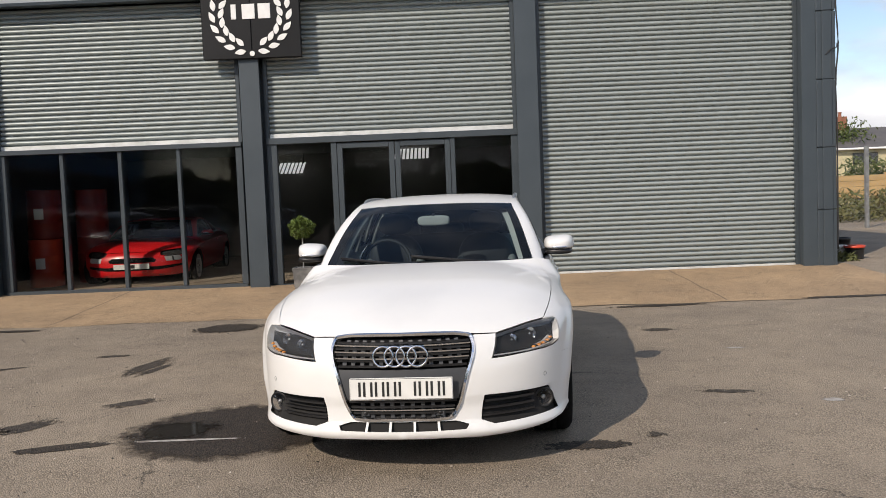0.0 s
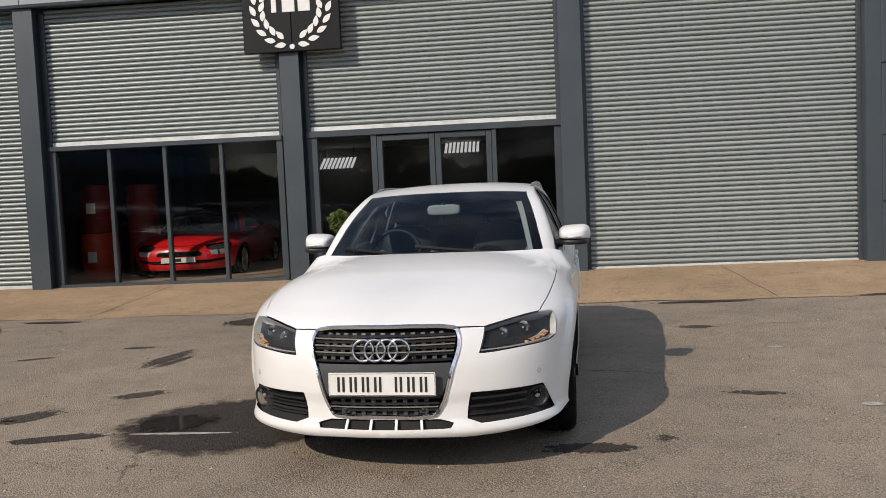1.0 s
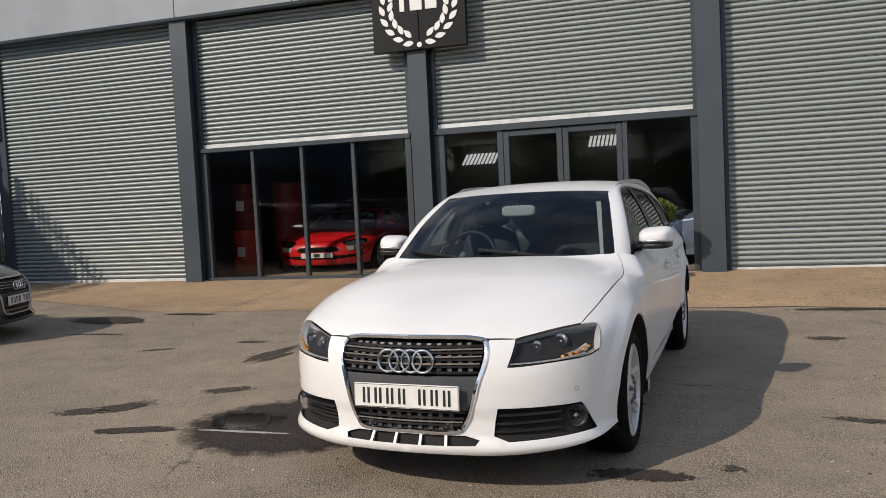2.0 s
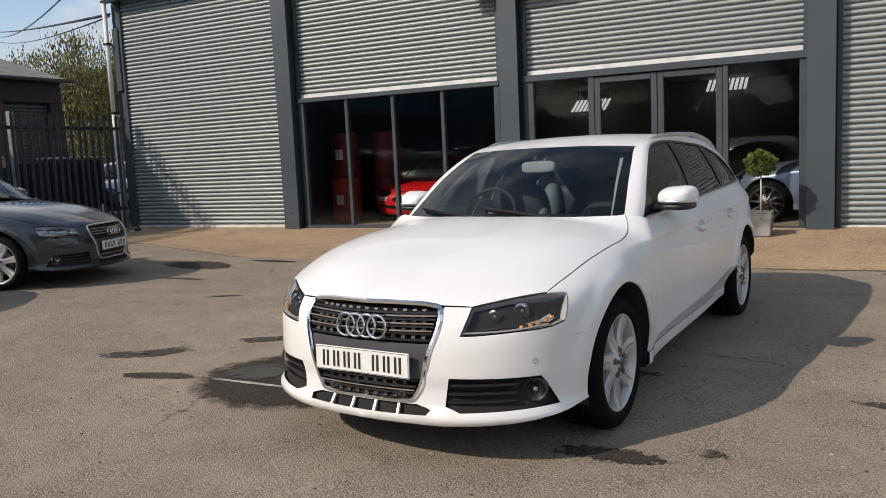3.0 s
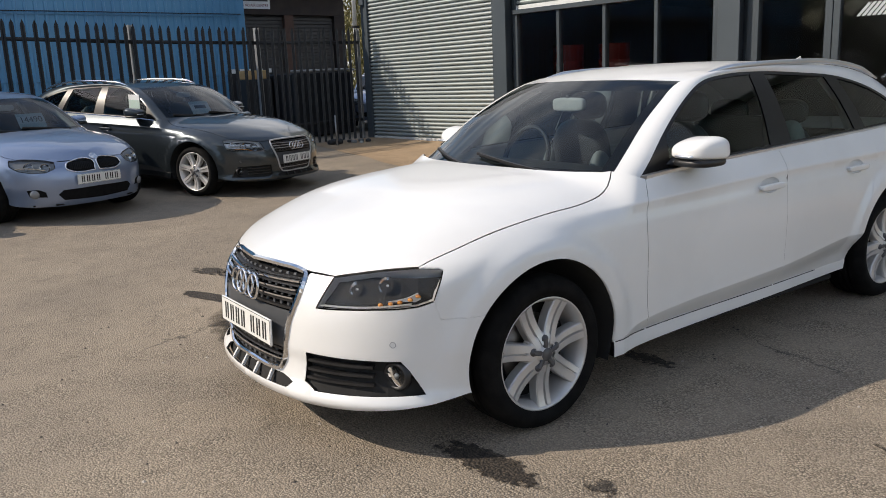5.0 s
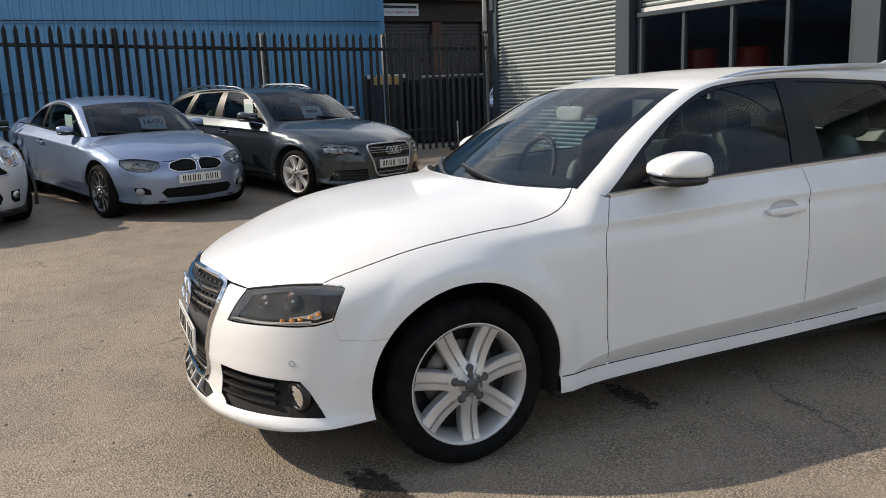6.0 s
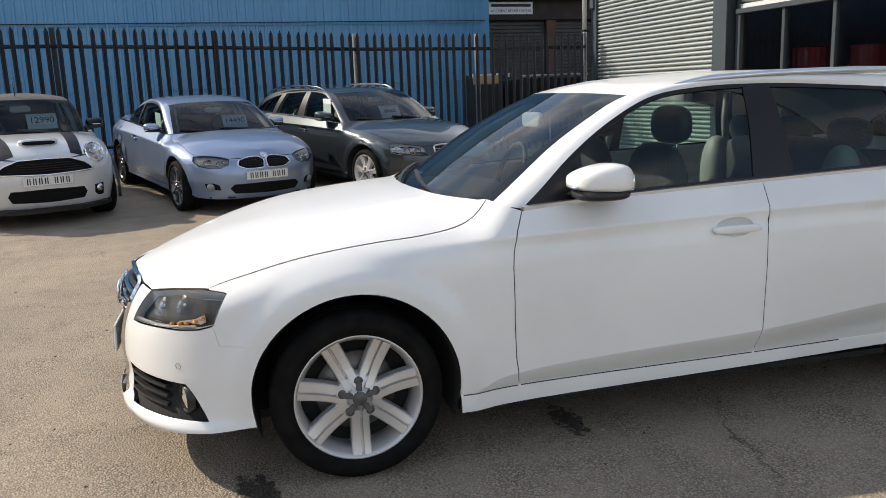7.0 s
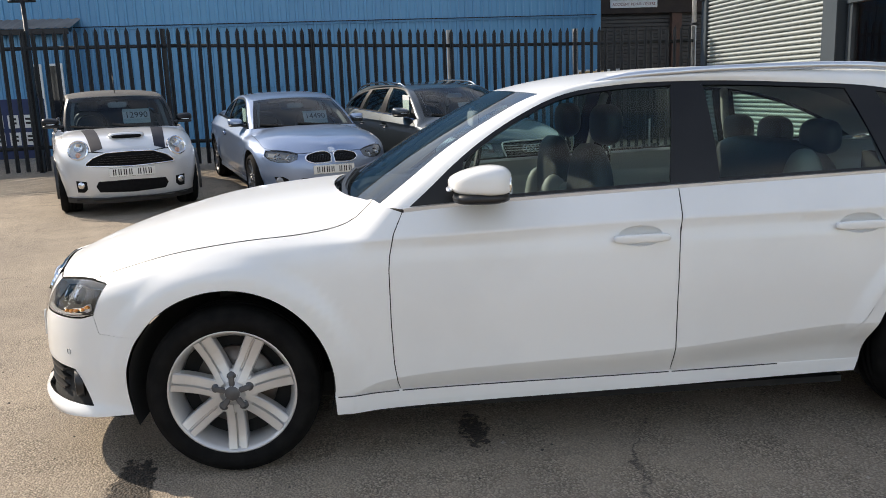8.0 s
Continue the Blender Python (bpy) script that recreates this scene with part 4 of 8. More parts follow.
class Shell:
    """A car's lower body: |y| = half(x, z), with x forward from the front axle and z up. s runs along the side and round the corners."""

    def __init__(self, hub, xa, xb, xc, xr, pf, qf, pr, qr, pt, qt, flares, plan, prof, crease, shoulder, blend, nose, tail, top_start, top, tuck=None, lip=0.0):
        self.hub, self.xa, self.xb, self.xc, self.xr, self.flares = hub, xa, xb, xc, xr, flares
        self.pf, self.qf, self.pr, self.qr, self.pt, self.qt = pf, qf, pr, qr, pt, qt
        self.plan, self.prof, self.crease, self.shoulder, self.blend = plan, prof, crease, shoulder, blend
        self.nose, self.tail, self.top_start, self.top, self.tuck, self.lip = nose, tail, top_start, top, tuck, lip
        self.s_nose, self.s_tail = self.xc + 0.45 * math.pi, self.xr - 0.45 * math.pi

    def half(self, x, z):
        x, z = np.asarray(x, float), np.asarray(z, float)
        w = self.plan(x) + self.prof(z) + self.shoulder(z - self.crease(x)) * self.blend(x)
        for ax, rad, amount in self.flares:
            r = np.hypot(x - ax, z - self.hub)
            q = np.clip((r - rad - 0.03) / 0.075, 0, 1)
            w = w + amount * (1 - q * q * (3 - 2 * q)) * np.clip((z - 0.27) / 0.16, 0, 1)
        if self.tuck:
            w = w + TUCK(z - self.tuck(x))
        if self.lip:
            w = w + self.lip * np.exp(-((z - 0.225) / 0.030) ** 2) * np.clip((x - 0.42) / 0.25, 0, 1)
        zs, zt = self.top_start(x), self.top(x)
        a = closing((x - self.xa) / (self.nose(z) - self.xa), self.pf, self.qf)
        b = closing((self.xb - x) / (self.xb - self.tail(z)), self.pr, self.qr)
        c = closing((z - zs) / (zt - zs), self.pt, self.qt)
        return w * np.maximum(a, 0) * np.maximum(b, 0) * np.maximum(c, 0) + np.minimum(np.minimum(np.minimum(a, b), c), 0)

    def side(self, s, z):
        s, z = np.broadcast_arrays(np.asarray(s, float), np.asarray(z, float))
        s = np.clip(s, self.s_tail, self.s_nose)
        phi = np.where(s > self.xc, (s - self.xc) / 0.9, np.where(s < self.xr, (s - self.xr) / 0.9, 0))
        ox = np.where(s > self.xc, self.xc, np.where(s < self.xr, self.xr, s))
        dx, dy = np.sin(phi), np.cos(phi)
        lo, hi = np.zeros_like(s), np.full_like(s, 1.7)
        for _ in range(24):
            mid = (lo + hi) / 2
            ins = mid * dy - self.half(ox + mid * dx, z) < 0
            lo, hi = np.where(ins, mid, lo), np.where(ins, hi, mid)
        return np.stack([ox + lo * dx, lo * dy, z], -1)

    def over(self, x, y):
        x, y = np.broadcast_arrays(np.asarray(x, float), np.asarray(y, float))
        lo, hi = self.top_start(x) - 0.25, self.top(x)
        for _ in range(24):
            mid = (lo + hi) / 2
            ins = self.half(x, mid) > np.abs(y)
            lo, hi = np.where(ins, mid, lo), np.where(ins, hi, mid)
        return np.stack([x, y, lo], -1)

    def normal(self, s, z):
        e = 2e-3
        n = np.cross(self.side(s + e, z) - self.side(s - e, z), self.side(s, z + e) - self.side(s, z - e))
        n = n / np.linalg.norm(n, axis=-1)[..., None]
        p = self.side(s, z)
        o = np.clip(p[..., 0], self.xr, self.xc)
        flip = np.sign((p[..., 0] - o) * n[..., 0] + p[..., 1] * n[..., 1])
        return n * flip[..., None]

    def off(self, d):
        """The side surface moved out by d."""
        return lambda s, z: self.side(s, z) + self.normal(np.asarray(s, float), np.asarray(z, float)) * d

    def folds(self, x0, x1, step=0.012):
        """Points along the creases of the side."""
        x = np.arange(max(x0, self.xr), min(x1, self.xc), step)
        rows_ = [(self.crease(x) + d) for d in (-0.008, 0.0, 0.007, 0.018, 0.03)]
        if self.tuck:
            rows_ += [(self.tuck(x) + d) for d in (-0.012, -0.005, 0.0, 0.004, 0.012)]
        return np.stack([np.tile(x, len(rows_)), np.concatenate(rows_)], -1)

    def outward(self, P, N):
        o = np.clip(P[:, 0], self.xr, self.xc)
        return np.where((P[:, 0] - o) * N[:, 0] + P[:, 1] * N[:, 1] >= 0, 1.0, -1.0)


def upward(P, N):
    return np.where(N[:, 2] >= 0, 1.0, -1.0)


def leftward(P, N):
    return np.where(N[:, 1] >= 0, 1.0, -1.0)


def clip_poly(poly, p, n):
    """Keep the part of an outline on the side of the line through p that n points to."""
    out = []
    for a, b in zip(poly, poly[1:] + poly[:1]):
        da, db = (a[0] - p[0]) * n[0] + (a[1] - p[1]) * n[1], (b[0] - p[0]) * n[0] + (b[1] - p[1]) * n[1]
        if da >= 0:
            out.append(a)
        if da * db < 0:
            t = da / (da - db)
            out.append((a[0] + t * (b[0] - a[0]), a[1] + t * (b[1] - a[1])))
    return out


def fill_half(fn, outer, axis, holes=(), h=0.03, gap=0.002, lip=0.012, folds=None):
    """fill() for half a panel that meets its mirror image where coordinate axis[0] equals axis[1]."""
    k, v = axis

    def snapped(a, b):
        q = [np.array(a, float), np.array(b, float)]
        q[k] = np.where(np.abs(q[k] - v) < gap * 1.6, v, q[k])
        return fn(*q)
    return fill(snapped, outer, holes, h, gap, lip, fn, folds)


def arch(cx, cz, r, a0, a1, n=26):
    """Points on a wheel arch from angle a0 to a1 (0: forward, half a turn: backward)."""
    return [(cx + r * math.cos(a0 + (a1 - a0) * i / n), cz + r * math.sin(a0 + (a1 - a0) * i / n)) for i in range(n + 1)]


def rise(z, cz, r, forward=True):
    """The angle on a wheel arch at the height z."""
    a = math.asin(max(-1.0, min(1.0, (z - cz) / r)))
    return a if forward else math.pi - a


def tube(pts, r, k=8, q=1.0, up=(0, 0, 1), closed=False):
    return sweep(pts, ring(r, k, q), closed, up)


def spoke_mesh(r0, r1, w0, w1, depth, groove):
    n, verts, faces = 9, [], []
    g = 0.011 if groove else 0.0
    across = ((-1.0, -depth), (-1.0, -0.005), (-0.88, 0.001), (-0.06, 0.003), (0.04, -g), (0.20, -g), (0.26, 0.003), (0.88, 0.001), (1.0, -0.005), (1.0, -depth))
    for i in range(n):
        t = i / (n - 1)
        r, w = r0 + (r1 - r0) * t, (w0 + (w1 - w0) * t) / 2
        dish = -0.020 * math.sin(math.pi * min(1, t * 0.9)) + 0.004
        verts += [(a * w, b + dish, r) for a, b in across]
    k = len(across)
    faces = [(i * k + j, i * k + j + 1, (i + 1) * k + j + 1, (i + 1) * k + j) for i in range(n - 1) for j in range(k - 1)]
    return mesh_of(verts, faces, smooth=False)


WHEELS = {}


def wheel(car_root, x, side, y, c):
    """A wheel with its tyre: a rim that carries the tyre, spokes, cap and disc."""
    R, rr, n, twin, mat = c["tyre"], c["rim"], c["spokes"], c["twin"], c["wheel_mat"]
    key = (R, rr, n, twin, mat)
    if key not in WHEELS:
        d = {}
        d["rim"] = lathe([(rr * 0.93, -0.20), (rr * 0.90, -0.12), (rr * 0.90, -0.035), (rr * 0.955, -0.012), (rr * 0.99, 0.004), (rr * 1.02, 0.006), (rr * 1.025, -0.006), (rr * 0.99, -0.02)], 56, "y")
        e = R - rr
        tread = [(R * 0.985, -0.018), (R * 0.997, -0.034), (R, -0.055)]
        for yy in (-0.075, -0.112, -0.150):
            tread += [(R, yy + 0.006), (R - 0.008, yy + 0.005), (R - 0.008, yy - 0.005), (R, yy - 0.006)]
        tread += [(R, -0.17), (R * 0.985, -0.205)]
        d["tyre"] = lathe([(rr * 1.0, -0.012), (rr * 1.02, 0.006), (rr + e * 0.30, 0.013), (rr + e * 0.36, 0.016), (rr + e * 0.62, 0.014), (rr + e * 0.66, 0.010), (rr + e * 0.84, 0.0)] + tread + [(rr + e * 0.6, -0.225), (rr, -0.205)], 72, "y")
        d["spoke"] = spoke_mesh(0.045, rr * 0.965, c["sw"][0], c["sw"][1], 0.045, twin)
        d["hub"] = lathe([(0.0, 0.012), (0.026, 0.012), (0.031, 0.008), (0.034, 0.0), (0.078, -0.004), (0.088, -0.012), (0.090, -0.05)], 36, "y")
        d["disc"] = lathe([(0.06, -0.085), (0.150, -0.085), (0.152, -0.10), (0.06, -0.10)], 40, "y")
        d["well"] = lathe([(0.0, -0.115), (rr * 0.90, -0.115)], 40, "y")
        d["cap"] = lathe([(0.0, 0.016), (0.024, 0.0155), (0.0275, 0.012)], 28, "y")
        d["arm"] = merge(*[merge(box(-0.0105, 0.0105, -0.003, 0.011, 0.02, 0.070, 0.004)) for _ in (0,)])
        me = bpy.data.meshes.new("arm")
        d["arm"].to_mesh(me)
        d["arm"].free()
        d["arm"] = me
        d["nut"] = lathe([(0.0, 0.006), (0.008, 0.006), (0.010, 0.0), (0.017, -0.002), (0.0185, -0.012)], 14, "y")
        WHEELS[key] = d
    d = WHEELS[key]
    turn = c.get("turn", 0.0) + (0.35 if x < -1 else 0.0)
    m = pose(x, side * y, R * 0.985, 0, 0, 0 if side > 0 else 180) @ Matrix.Rotation(turn, 4, "Y")
    w = part("wheel", d["rim"], mat, car_root, m=m)
    part("tyre", d["tyre"], "rubber", w, "black rubber tyre")
    for i in range(n):
        part("spoke", d["spoke"], mat, w, m=Matrix.Rotation(2 * math.pi * i / n, 4, "Y"))
    part("hub", d["hub"], mat, w)
    part("brake_disc", d["disc"], "disc", w)
    part("wheel_well", d["well"], "under", w)
    part("cap", d["cap"], "cap", w, "grey hub cap")
    for i in range(5):
        r5 = Matrix.Rotation(2 * math.pi * (i + 0.5) / 5, 4, "Y")
        if twin:
            part("cap_arm", d["arm"], "cap", w, m=r5)
        part("wheel_bolt", d["nut"], "cap", w, m=r5 @ Matrix.Translation((0, 0.004, 0.062)))
    return w


def plate_on(root, x, z, mat="plate", tilt=0.0, width=0.52):
    """A number plate, its characters as plain bars."""
    m = pose(x, 0, z, 0, tilt, 0)
    p = part("number_plate", box(-0.006, 0.004, -width / 2, width / 2, -0.0555, 0.0555, 0.003), mat, root, "white number plate with plain black bars", m=m)
    part("plate_rim", sweep([(0.004, -width / 2 + .004, -0.051), (0.004, width / 2 - .004, -0.051), (0.004, width / 2 - .004, 0.051), (0.004, -width / 2 + .004, 0.051)], rect(0.002, 0.002), True, (1, 0, 0)), "ink", p)
    for y in (-0.195, -0.135, -0.075, -0.015, 0.085, 0.145, 0.205):
        for a in (-1, 1):
            part("plate_bar", box(0.0041, 0.0056, y - 0.02 + (a > 0) * 0.024, y - 0.02 + (a > 0) * 0.024 + 0.012, -0.036, 0.036, 0), "ink", p)


def rings_on(root, x, z, r=0.054, mat="chrome", tilt=0.0):
    b = part("badge", box(-0.006, 0.0, -0.02, 0.02, -0.01, 0.01, 0.002), "black", root, "chrome badge of four linked rings", m=pose(x, 0, z, 0, tilt, 0))
    for i in range(4):
        y = (i - 1.5) * r * 1.16
        me = sweep([(0.006 + 0.003 * (i % 2), y + r * math.cos(a), r * math.sin(a)) for a in np.linspace(0, 2 * math.pi, 29)[:-1]], ring(0.0064, 6), True, (1, 0, 0))
        part("badge_ring", me, mat, b)


def cabin(root, c):
    """Seats, dashboard, steering wheel and mirror, seen through the glass."""
    wy, zb = c["seat_y"], c["belt"](-1.2) - 0.97
    xs, xr = c["seat_x"], c["bench_x"]
    for y in (wy, -wy):
        seat = part("front_seat", blob(xs - 0.12, y, 0.80 + zb, 0.075, 0.23, 0.33, 3.0), "seat", root, "dark seat with pale grey bolsters", m=None)
        part("cushion", blob(xs + 0.15, y, 0.50 + zb, 0.28, 0.25, 0.09, 3.0), "seat", seat)
        for k in (-1, 1):
            part("bolster", blob(xs - 0.08, y + k * 0.20, 0.73 + zb, 0.085, 0.055, 0.22, 2.4), "seat_light" if c["pale"] else "seat", seat)
        part("headrest", blob(xs - 0.19, y, 1.205 + zb, 0.055, 0.135, 0.085, 2.8), "seat", seat)
        for k in (-0.05, 0.05):
            part("headrest_rod", tube([(xs - 0.19, y + k, 1.05 + zb), (xs - 0.19, y + k, 1.16 + zb)], 0.007), "chrome", seat)
    if xr:
        bench = part("rear_bench", blob(xr - 0.12, 0, 0.83 + zb, 0.09, 0.60, 0.27, 3.2), "seat", root, "dark rear bench with pale grey edges")
        for y in (-0.40, 0.0, 0.40):
            part("headrest", blob(xr - 0.16, y, 1.12 + zb, 0.05, 0.13, 0.075, 2.8), "seat", bench)
        for k in (-1, 1):
            part("bolster", blob(xr - 0.04, k * 0.50, 0.84 + zb, 0.085, 0.09, 0.24, 2.4), "seat_light" if c["pale"] else "seat", bench)
    xd = c["dash_x"]
    part("dashboard", blob(xd, 0, 0.86 + zb, 0.26, c["half_in"], 0.105, 3.4), "dash", root)
    part("steering_wheel", sweep([(xd - 0.36 - 0.06 * math.sin(a), -wy + 0.18 * math.cos(a), 0.93 + zb + 0.175 * math.sin(a)) for a in np.linspace(0, 2 * math.pi, 33)[:-1]], ring(0.014, 8), True, (1, 0, 0)), "dash", root)
    mx, mz = c["mirror_in"]
    im = part("rear_view_mirror", blob(mx, 0, mz, 0.018, 0.115, 0.035, 4.0), "dash", root)
    part("mirror_face", blob(mx + 0.004, 0, mz, 0.019, 0.118, 0.037, 4.0), "lining", im, "pale mirror back")
    part("stem", tube([(mx, 0, mz), (mx + 0.01, 0, mz + 0.05)], 0.012), "black", im)
    part("cabin_floor", box(-c["wb"] - 0.5, 0.2, -c["half_in"], c["half_in"], 0.22, 0.30, 0), "under", root)
    part("parcel_wall", box(0.0, 0.06, -c["half_in"], c["half_in"], 0.30, 0.86, 0), "under", root)
    part("rear_wall", box(-c["wb"] - 0.55, -c["wb"] - 0.5, -c["half_in"], c["half_in"], 0.3, 0.95 + zb, 0), "under", root)


def car(name, label, category, m, c, group=""):
    root = thing(name, label, category, m, group)
    sh, S, pt = c["shell"], c["shell"].side, c["paint"]
    sn, st, wb = sh.s_nose, sh.s_tail, c["wb"]
    R, zc = c["arch"], c["arch_z"]
    h = c.get("h", 0.03)
    belt, sill, fine = c["belt"], c["sill_z"], c.get("fine", False)

    def pair(nm, fr, mat, out=None, lab="", one=None):
        for left in (True, False):
            if one is None or one == left:
                part(nm, panel(fr, out or sh.outward, mirror=not left), mat, root, lab)

    # front bumper: bottom edge, arch, split to the wing, lamp, bonnet line, grille
    zs = c["split_z"]
    xs = math.sqrt(R * R - (zs - zc) ** 2)
    hl_top, hl_bot = c["hl_top"], c["hl_bot"]        # from the inner top to the tip; from the outer foot to the inner foot
    low = c["low"]
    xl = math.sqrt(max(0.0, R * R - (low[-1][1] - zc) ** 2))
    outer = [(sn, low[0][1])] + list(low) + arch(0, zc, R, rise(low[-1][1], zc, R), rise(zs, zc, R), 14) + [(hl_bot[0][0] - 0.02, zs + 0.002)] + list(hl_bot) + [hl_top[0]] + list(c["bumper_top"])
    front = part("front_bumper", panel(fill_half(S, outer, (0, sn), c["bumper_holes"], h), sh.outward, both=True), pt, root)

    # bonnet
    flank = [tuple(S(*hl_top[c["hl_cut"] - 1])[:2])] + list(c["bonnet_side"])
    flank = [tuple(map(float, q)) for q in spline(flank, 30)][1:]
    edge = [tuple(S(s, z)[:2]) for s, z in c["bonnet_front"]]
    edge[0] = (edge[0][0], 0.0)
    top = edge + [tuple(S(s, z)[:2]) for s, z in hl_top[:c["hl_cut"]]] + flank + [tuple(map(float, q)) for q in spline(c["bonnet_rear"], 14)]
    top[-1] = (top[-1][0], 0.0)
    bonnet = part("bonnet", panel(fill_half(sh.over, top, (1, 0.0), (), h, 0.0016), upward, both=True), pt, root)

    # wing
    side_line = [(float(x), float(sh.over(x, y)[2])) for x, y in flank]
    to_s = [(float(sh.xc + 0.9 * math.atan2(x - sh.xc, y)) if x > sh.xc else x, z) for (x, z), (_, y) in zip(side_line, flank)]
    d0 = c["door_lines"][0]
    xa = -math.sqrt(R * R - (sill - zc) ** 2)
    wing = [hl_bot[0]] + list(hl_top[c["hl_cut"] - 1:])[::-1] + to_s + list(d0) + [(d0[-1][0], sill)] + arch(0, zc, R, rise(sill, zc, R, False), rise(zs, zc, R), 34) + [(hl_bot[0][0] - 0.02, zs + 0.002)]
    pair("front_wing", fill(S, wing, (), h, 0.0018, folds=sh.folds(-0.66, sh.xc) if fine else None), pt)
    # body colour behind the joint of wing and bumper
    q = [tuple(sh.off(-0.0045)(u, v)) for u, v in dense([(xs + 0.002, zs), (hl_bot[0][0] - 0.02, zs + 0.002), hl_bot[0]], 0.02, False)]
    for sg in (1, -1):
        part("joint_backing", sweep(np.array(q) * (1, sg, 1), ring(0.0042, 6)), pt, root)

    # doors, quarter panel, sill, tail
    lines = c["door_lines"]
    names = ["front_door", "rear_door"]
    for k in range(len(lines) - 1):
        a, b = lines[k], lines[k + 1]
        xs_top = np.linspace(a[0][0], b[0][0], 9)[1:-1]
        poly = list(a)[::-1] + [(float(x), float(belt(x))) for x in xs_top] + list(b)
        hx, hz = c["handles"][k]
        cup = [(hx + 0.082 * math.cos(q), hz + 0.006 + 0.036 * math.sin(q)) for q in np.linspace(0, 2 * math.pi, 29)[:-1]]
        fr = fill(S, poly, (cup,), h, 0.0022, 0.002, folds=sh.folds(b[0][0] - 0.1, a[0][0] + 0.1) if fine else None)

        def scoop(u, v, hx=hx, hz=hz):
            u, v = np.asarray(u, float), np.asarray(v, float)
            q = np.clip(1 - ((u - hx) / 0.086) ** 2 - ((v - hz - 0.006) / 0.040) ** 2, 0, 1)
            return S(u, v) - sh.normal(u, v) * (0.024 * q ** 0.6)[..., None]
        fc = fill(scoop, cup, (), 0.012, -0.004, 0)
        for left in (True, False):
            door = part(names[k], panel(fr, sh.outward, mirror=not left), pt, root)
            part("handle_cup", panel(fc, sh.outward, mirror=not left), pt, door)
            py = float(S(hx, hz)[1])
            sg = 1 if left else -1
            part("handle", blob(hx, sg * (py + 0.020), hz, 0.107, 0.010, 0.0165, 3.4, 24, 12), pt, door)
            for e in (-0.09, 0.09):
                part("handle_foot", blob(hx + e, sg * (py + 0.012), hz, 0.014, 0.016, 0.013, 2.4, 10, 8), pt, door)
    last = lines[-1]
    xr0 = -wb + math.sqrt(R * R - (sill - zc) ** 2)
    poly = list(last)[::-1] + [(x, float(belt(x))) for x in np.linspace(last[0][0], c["tail_x"], 12)[1:]] + [(st, float(belt(c["tail_x"])))] + [(st, 0.58), (-wb - 0.7, 0.58)]
    poly += arch(-wb, zc, R, rise(0.58, zc, R, False), rise(sill, zc, R), 34) + [(last[-1][0], sill)]
    pair("rear_quarter", fill_half(S, poly, (0, st), (), h * 1.2, folds=sh.folds(st, last[0][0] + 0.6) if fine else None), pt)
    poly = [(st, 0.575), (-wb - 0.7, 0.575)] + arch(-wb, zc, R, rise(0.575, zc, R, False), rise(0.24, zc, R, False), 12) + [(-wb - 0.6, 0.24), (st, 0.26)]
    part("rear_bumper", panel(fill_half(S, poly, (0, st), (), h * 1.4), sh.outward, both=True), pt, root)
    poly = [(xa, sill), (xa - 0.02, c["sill_low"]), (xr0 + 0.02, c["sill_low"] + 0.02), (xr0, sill)]
    so = c.get("sill_out", 0.0)

    def sill_face(u, v):
        if not so:
            return S(u, v)
        v = np.asarray(v, float)
        p = S(u, 0 * v + sill + 0.004)
        q = (v - c["sill_low"]) / (sill + 0.014 - c["sill_low"])
        p[..., 1] += np.interp(q, (0, 0.25, 0.5, 0.7, 0.82, 0.92, 1.0), (so * 0.4, so * 0.9, so, so, so * 0.9, so * 0.3, -0.016))
        p[..., 2] = v
        return p
    if so:
        poly = [(xa, sill + 0.014), (xa - 0.004, c["sill_low"]), (xr0 + 0.02, c["sill_low"] + 0.02), (xr0, sill + 0.014)]
    pair("sill", fill(sill_face, poly, (), h if not so else 0.012, 0.0015, 0.03), pt)

    if so:
        spans = [(xa - 0.012, lines[0][-1][0] + 0.006)] + [(p[-1][0] - 0.006, q[-1][0] + 0.006) for p, q in zip(lines, lines[1:])]
        for x0, x1 in spans:
            xx = np.linspace(x0, x1, 24)
            p = S(xx, 0 * xx + sill + 0.004)
            for sg in (1, -1):
                part("seal", sweep([(q[0], sg * (q[1] + 0.0015), sill - 0.001) for q in p], ring(0.0028, 6)), "black", root)
    # dark seals behind the shut lines
    seals = [[(u, v) for u, v in ln] for ln in lines] + [to_s]
    for ln in seals:
        q = spline([tuple(sh.off(-0.010)(u, v)) for u, v in dense(ln, 0.08, False)], 40)
        for sg in (1, -1):
            part("seal", sweep(q * (1, sg, 1), ring(0.0045, 6)), "black", root)

    # dark inner skin, underbody and wheel tubs
    q = np.linspace(st, sn, 90)
    zz = np.array([0.22, 0.35, 0.5, 0.62, 0.72])
    grid = sh.off(-0.03)(q[:, None] + 0 * zz, zz[None] + 0 * q[:, None])
    verts, faces = grid.reshape(-1, 3), []
    for i in range(len(q) - 1):
        for j in range(len(zz) - 1):
            x = (grid[i, j, 0] + grid[i + 1, j, 0]) / 2
            if min(abs(x), abs(x + wb)) > R + 0.02 or abs(grid[i, j, 1]) < 0.3:
                faces.append((i * 5 + j, i * 5 + j + 1, (i + 1) * 5 + j + 1, (i + 1) * 5 + j))
    n = len(verts)
    part("inner_skin", mesh_of(np.concatenate([verts, verts * (1, -1, 1)]), faces + [tuple(v + n for v in f) for f in faces]), "under", root)
    wy = c["wheel_y"]
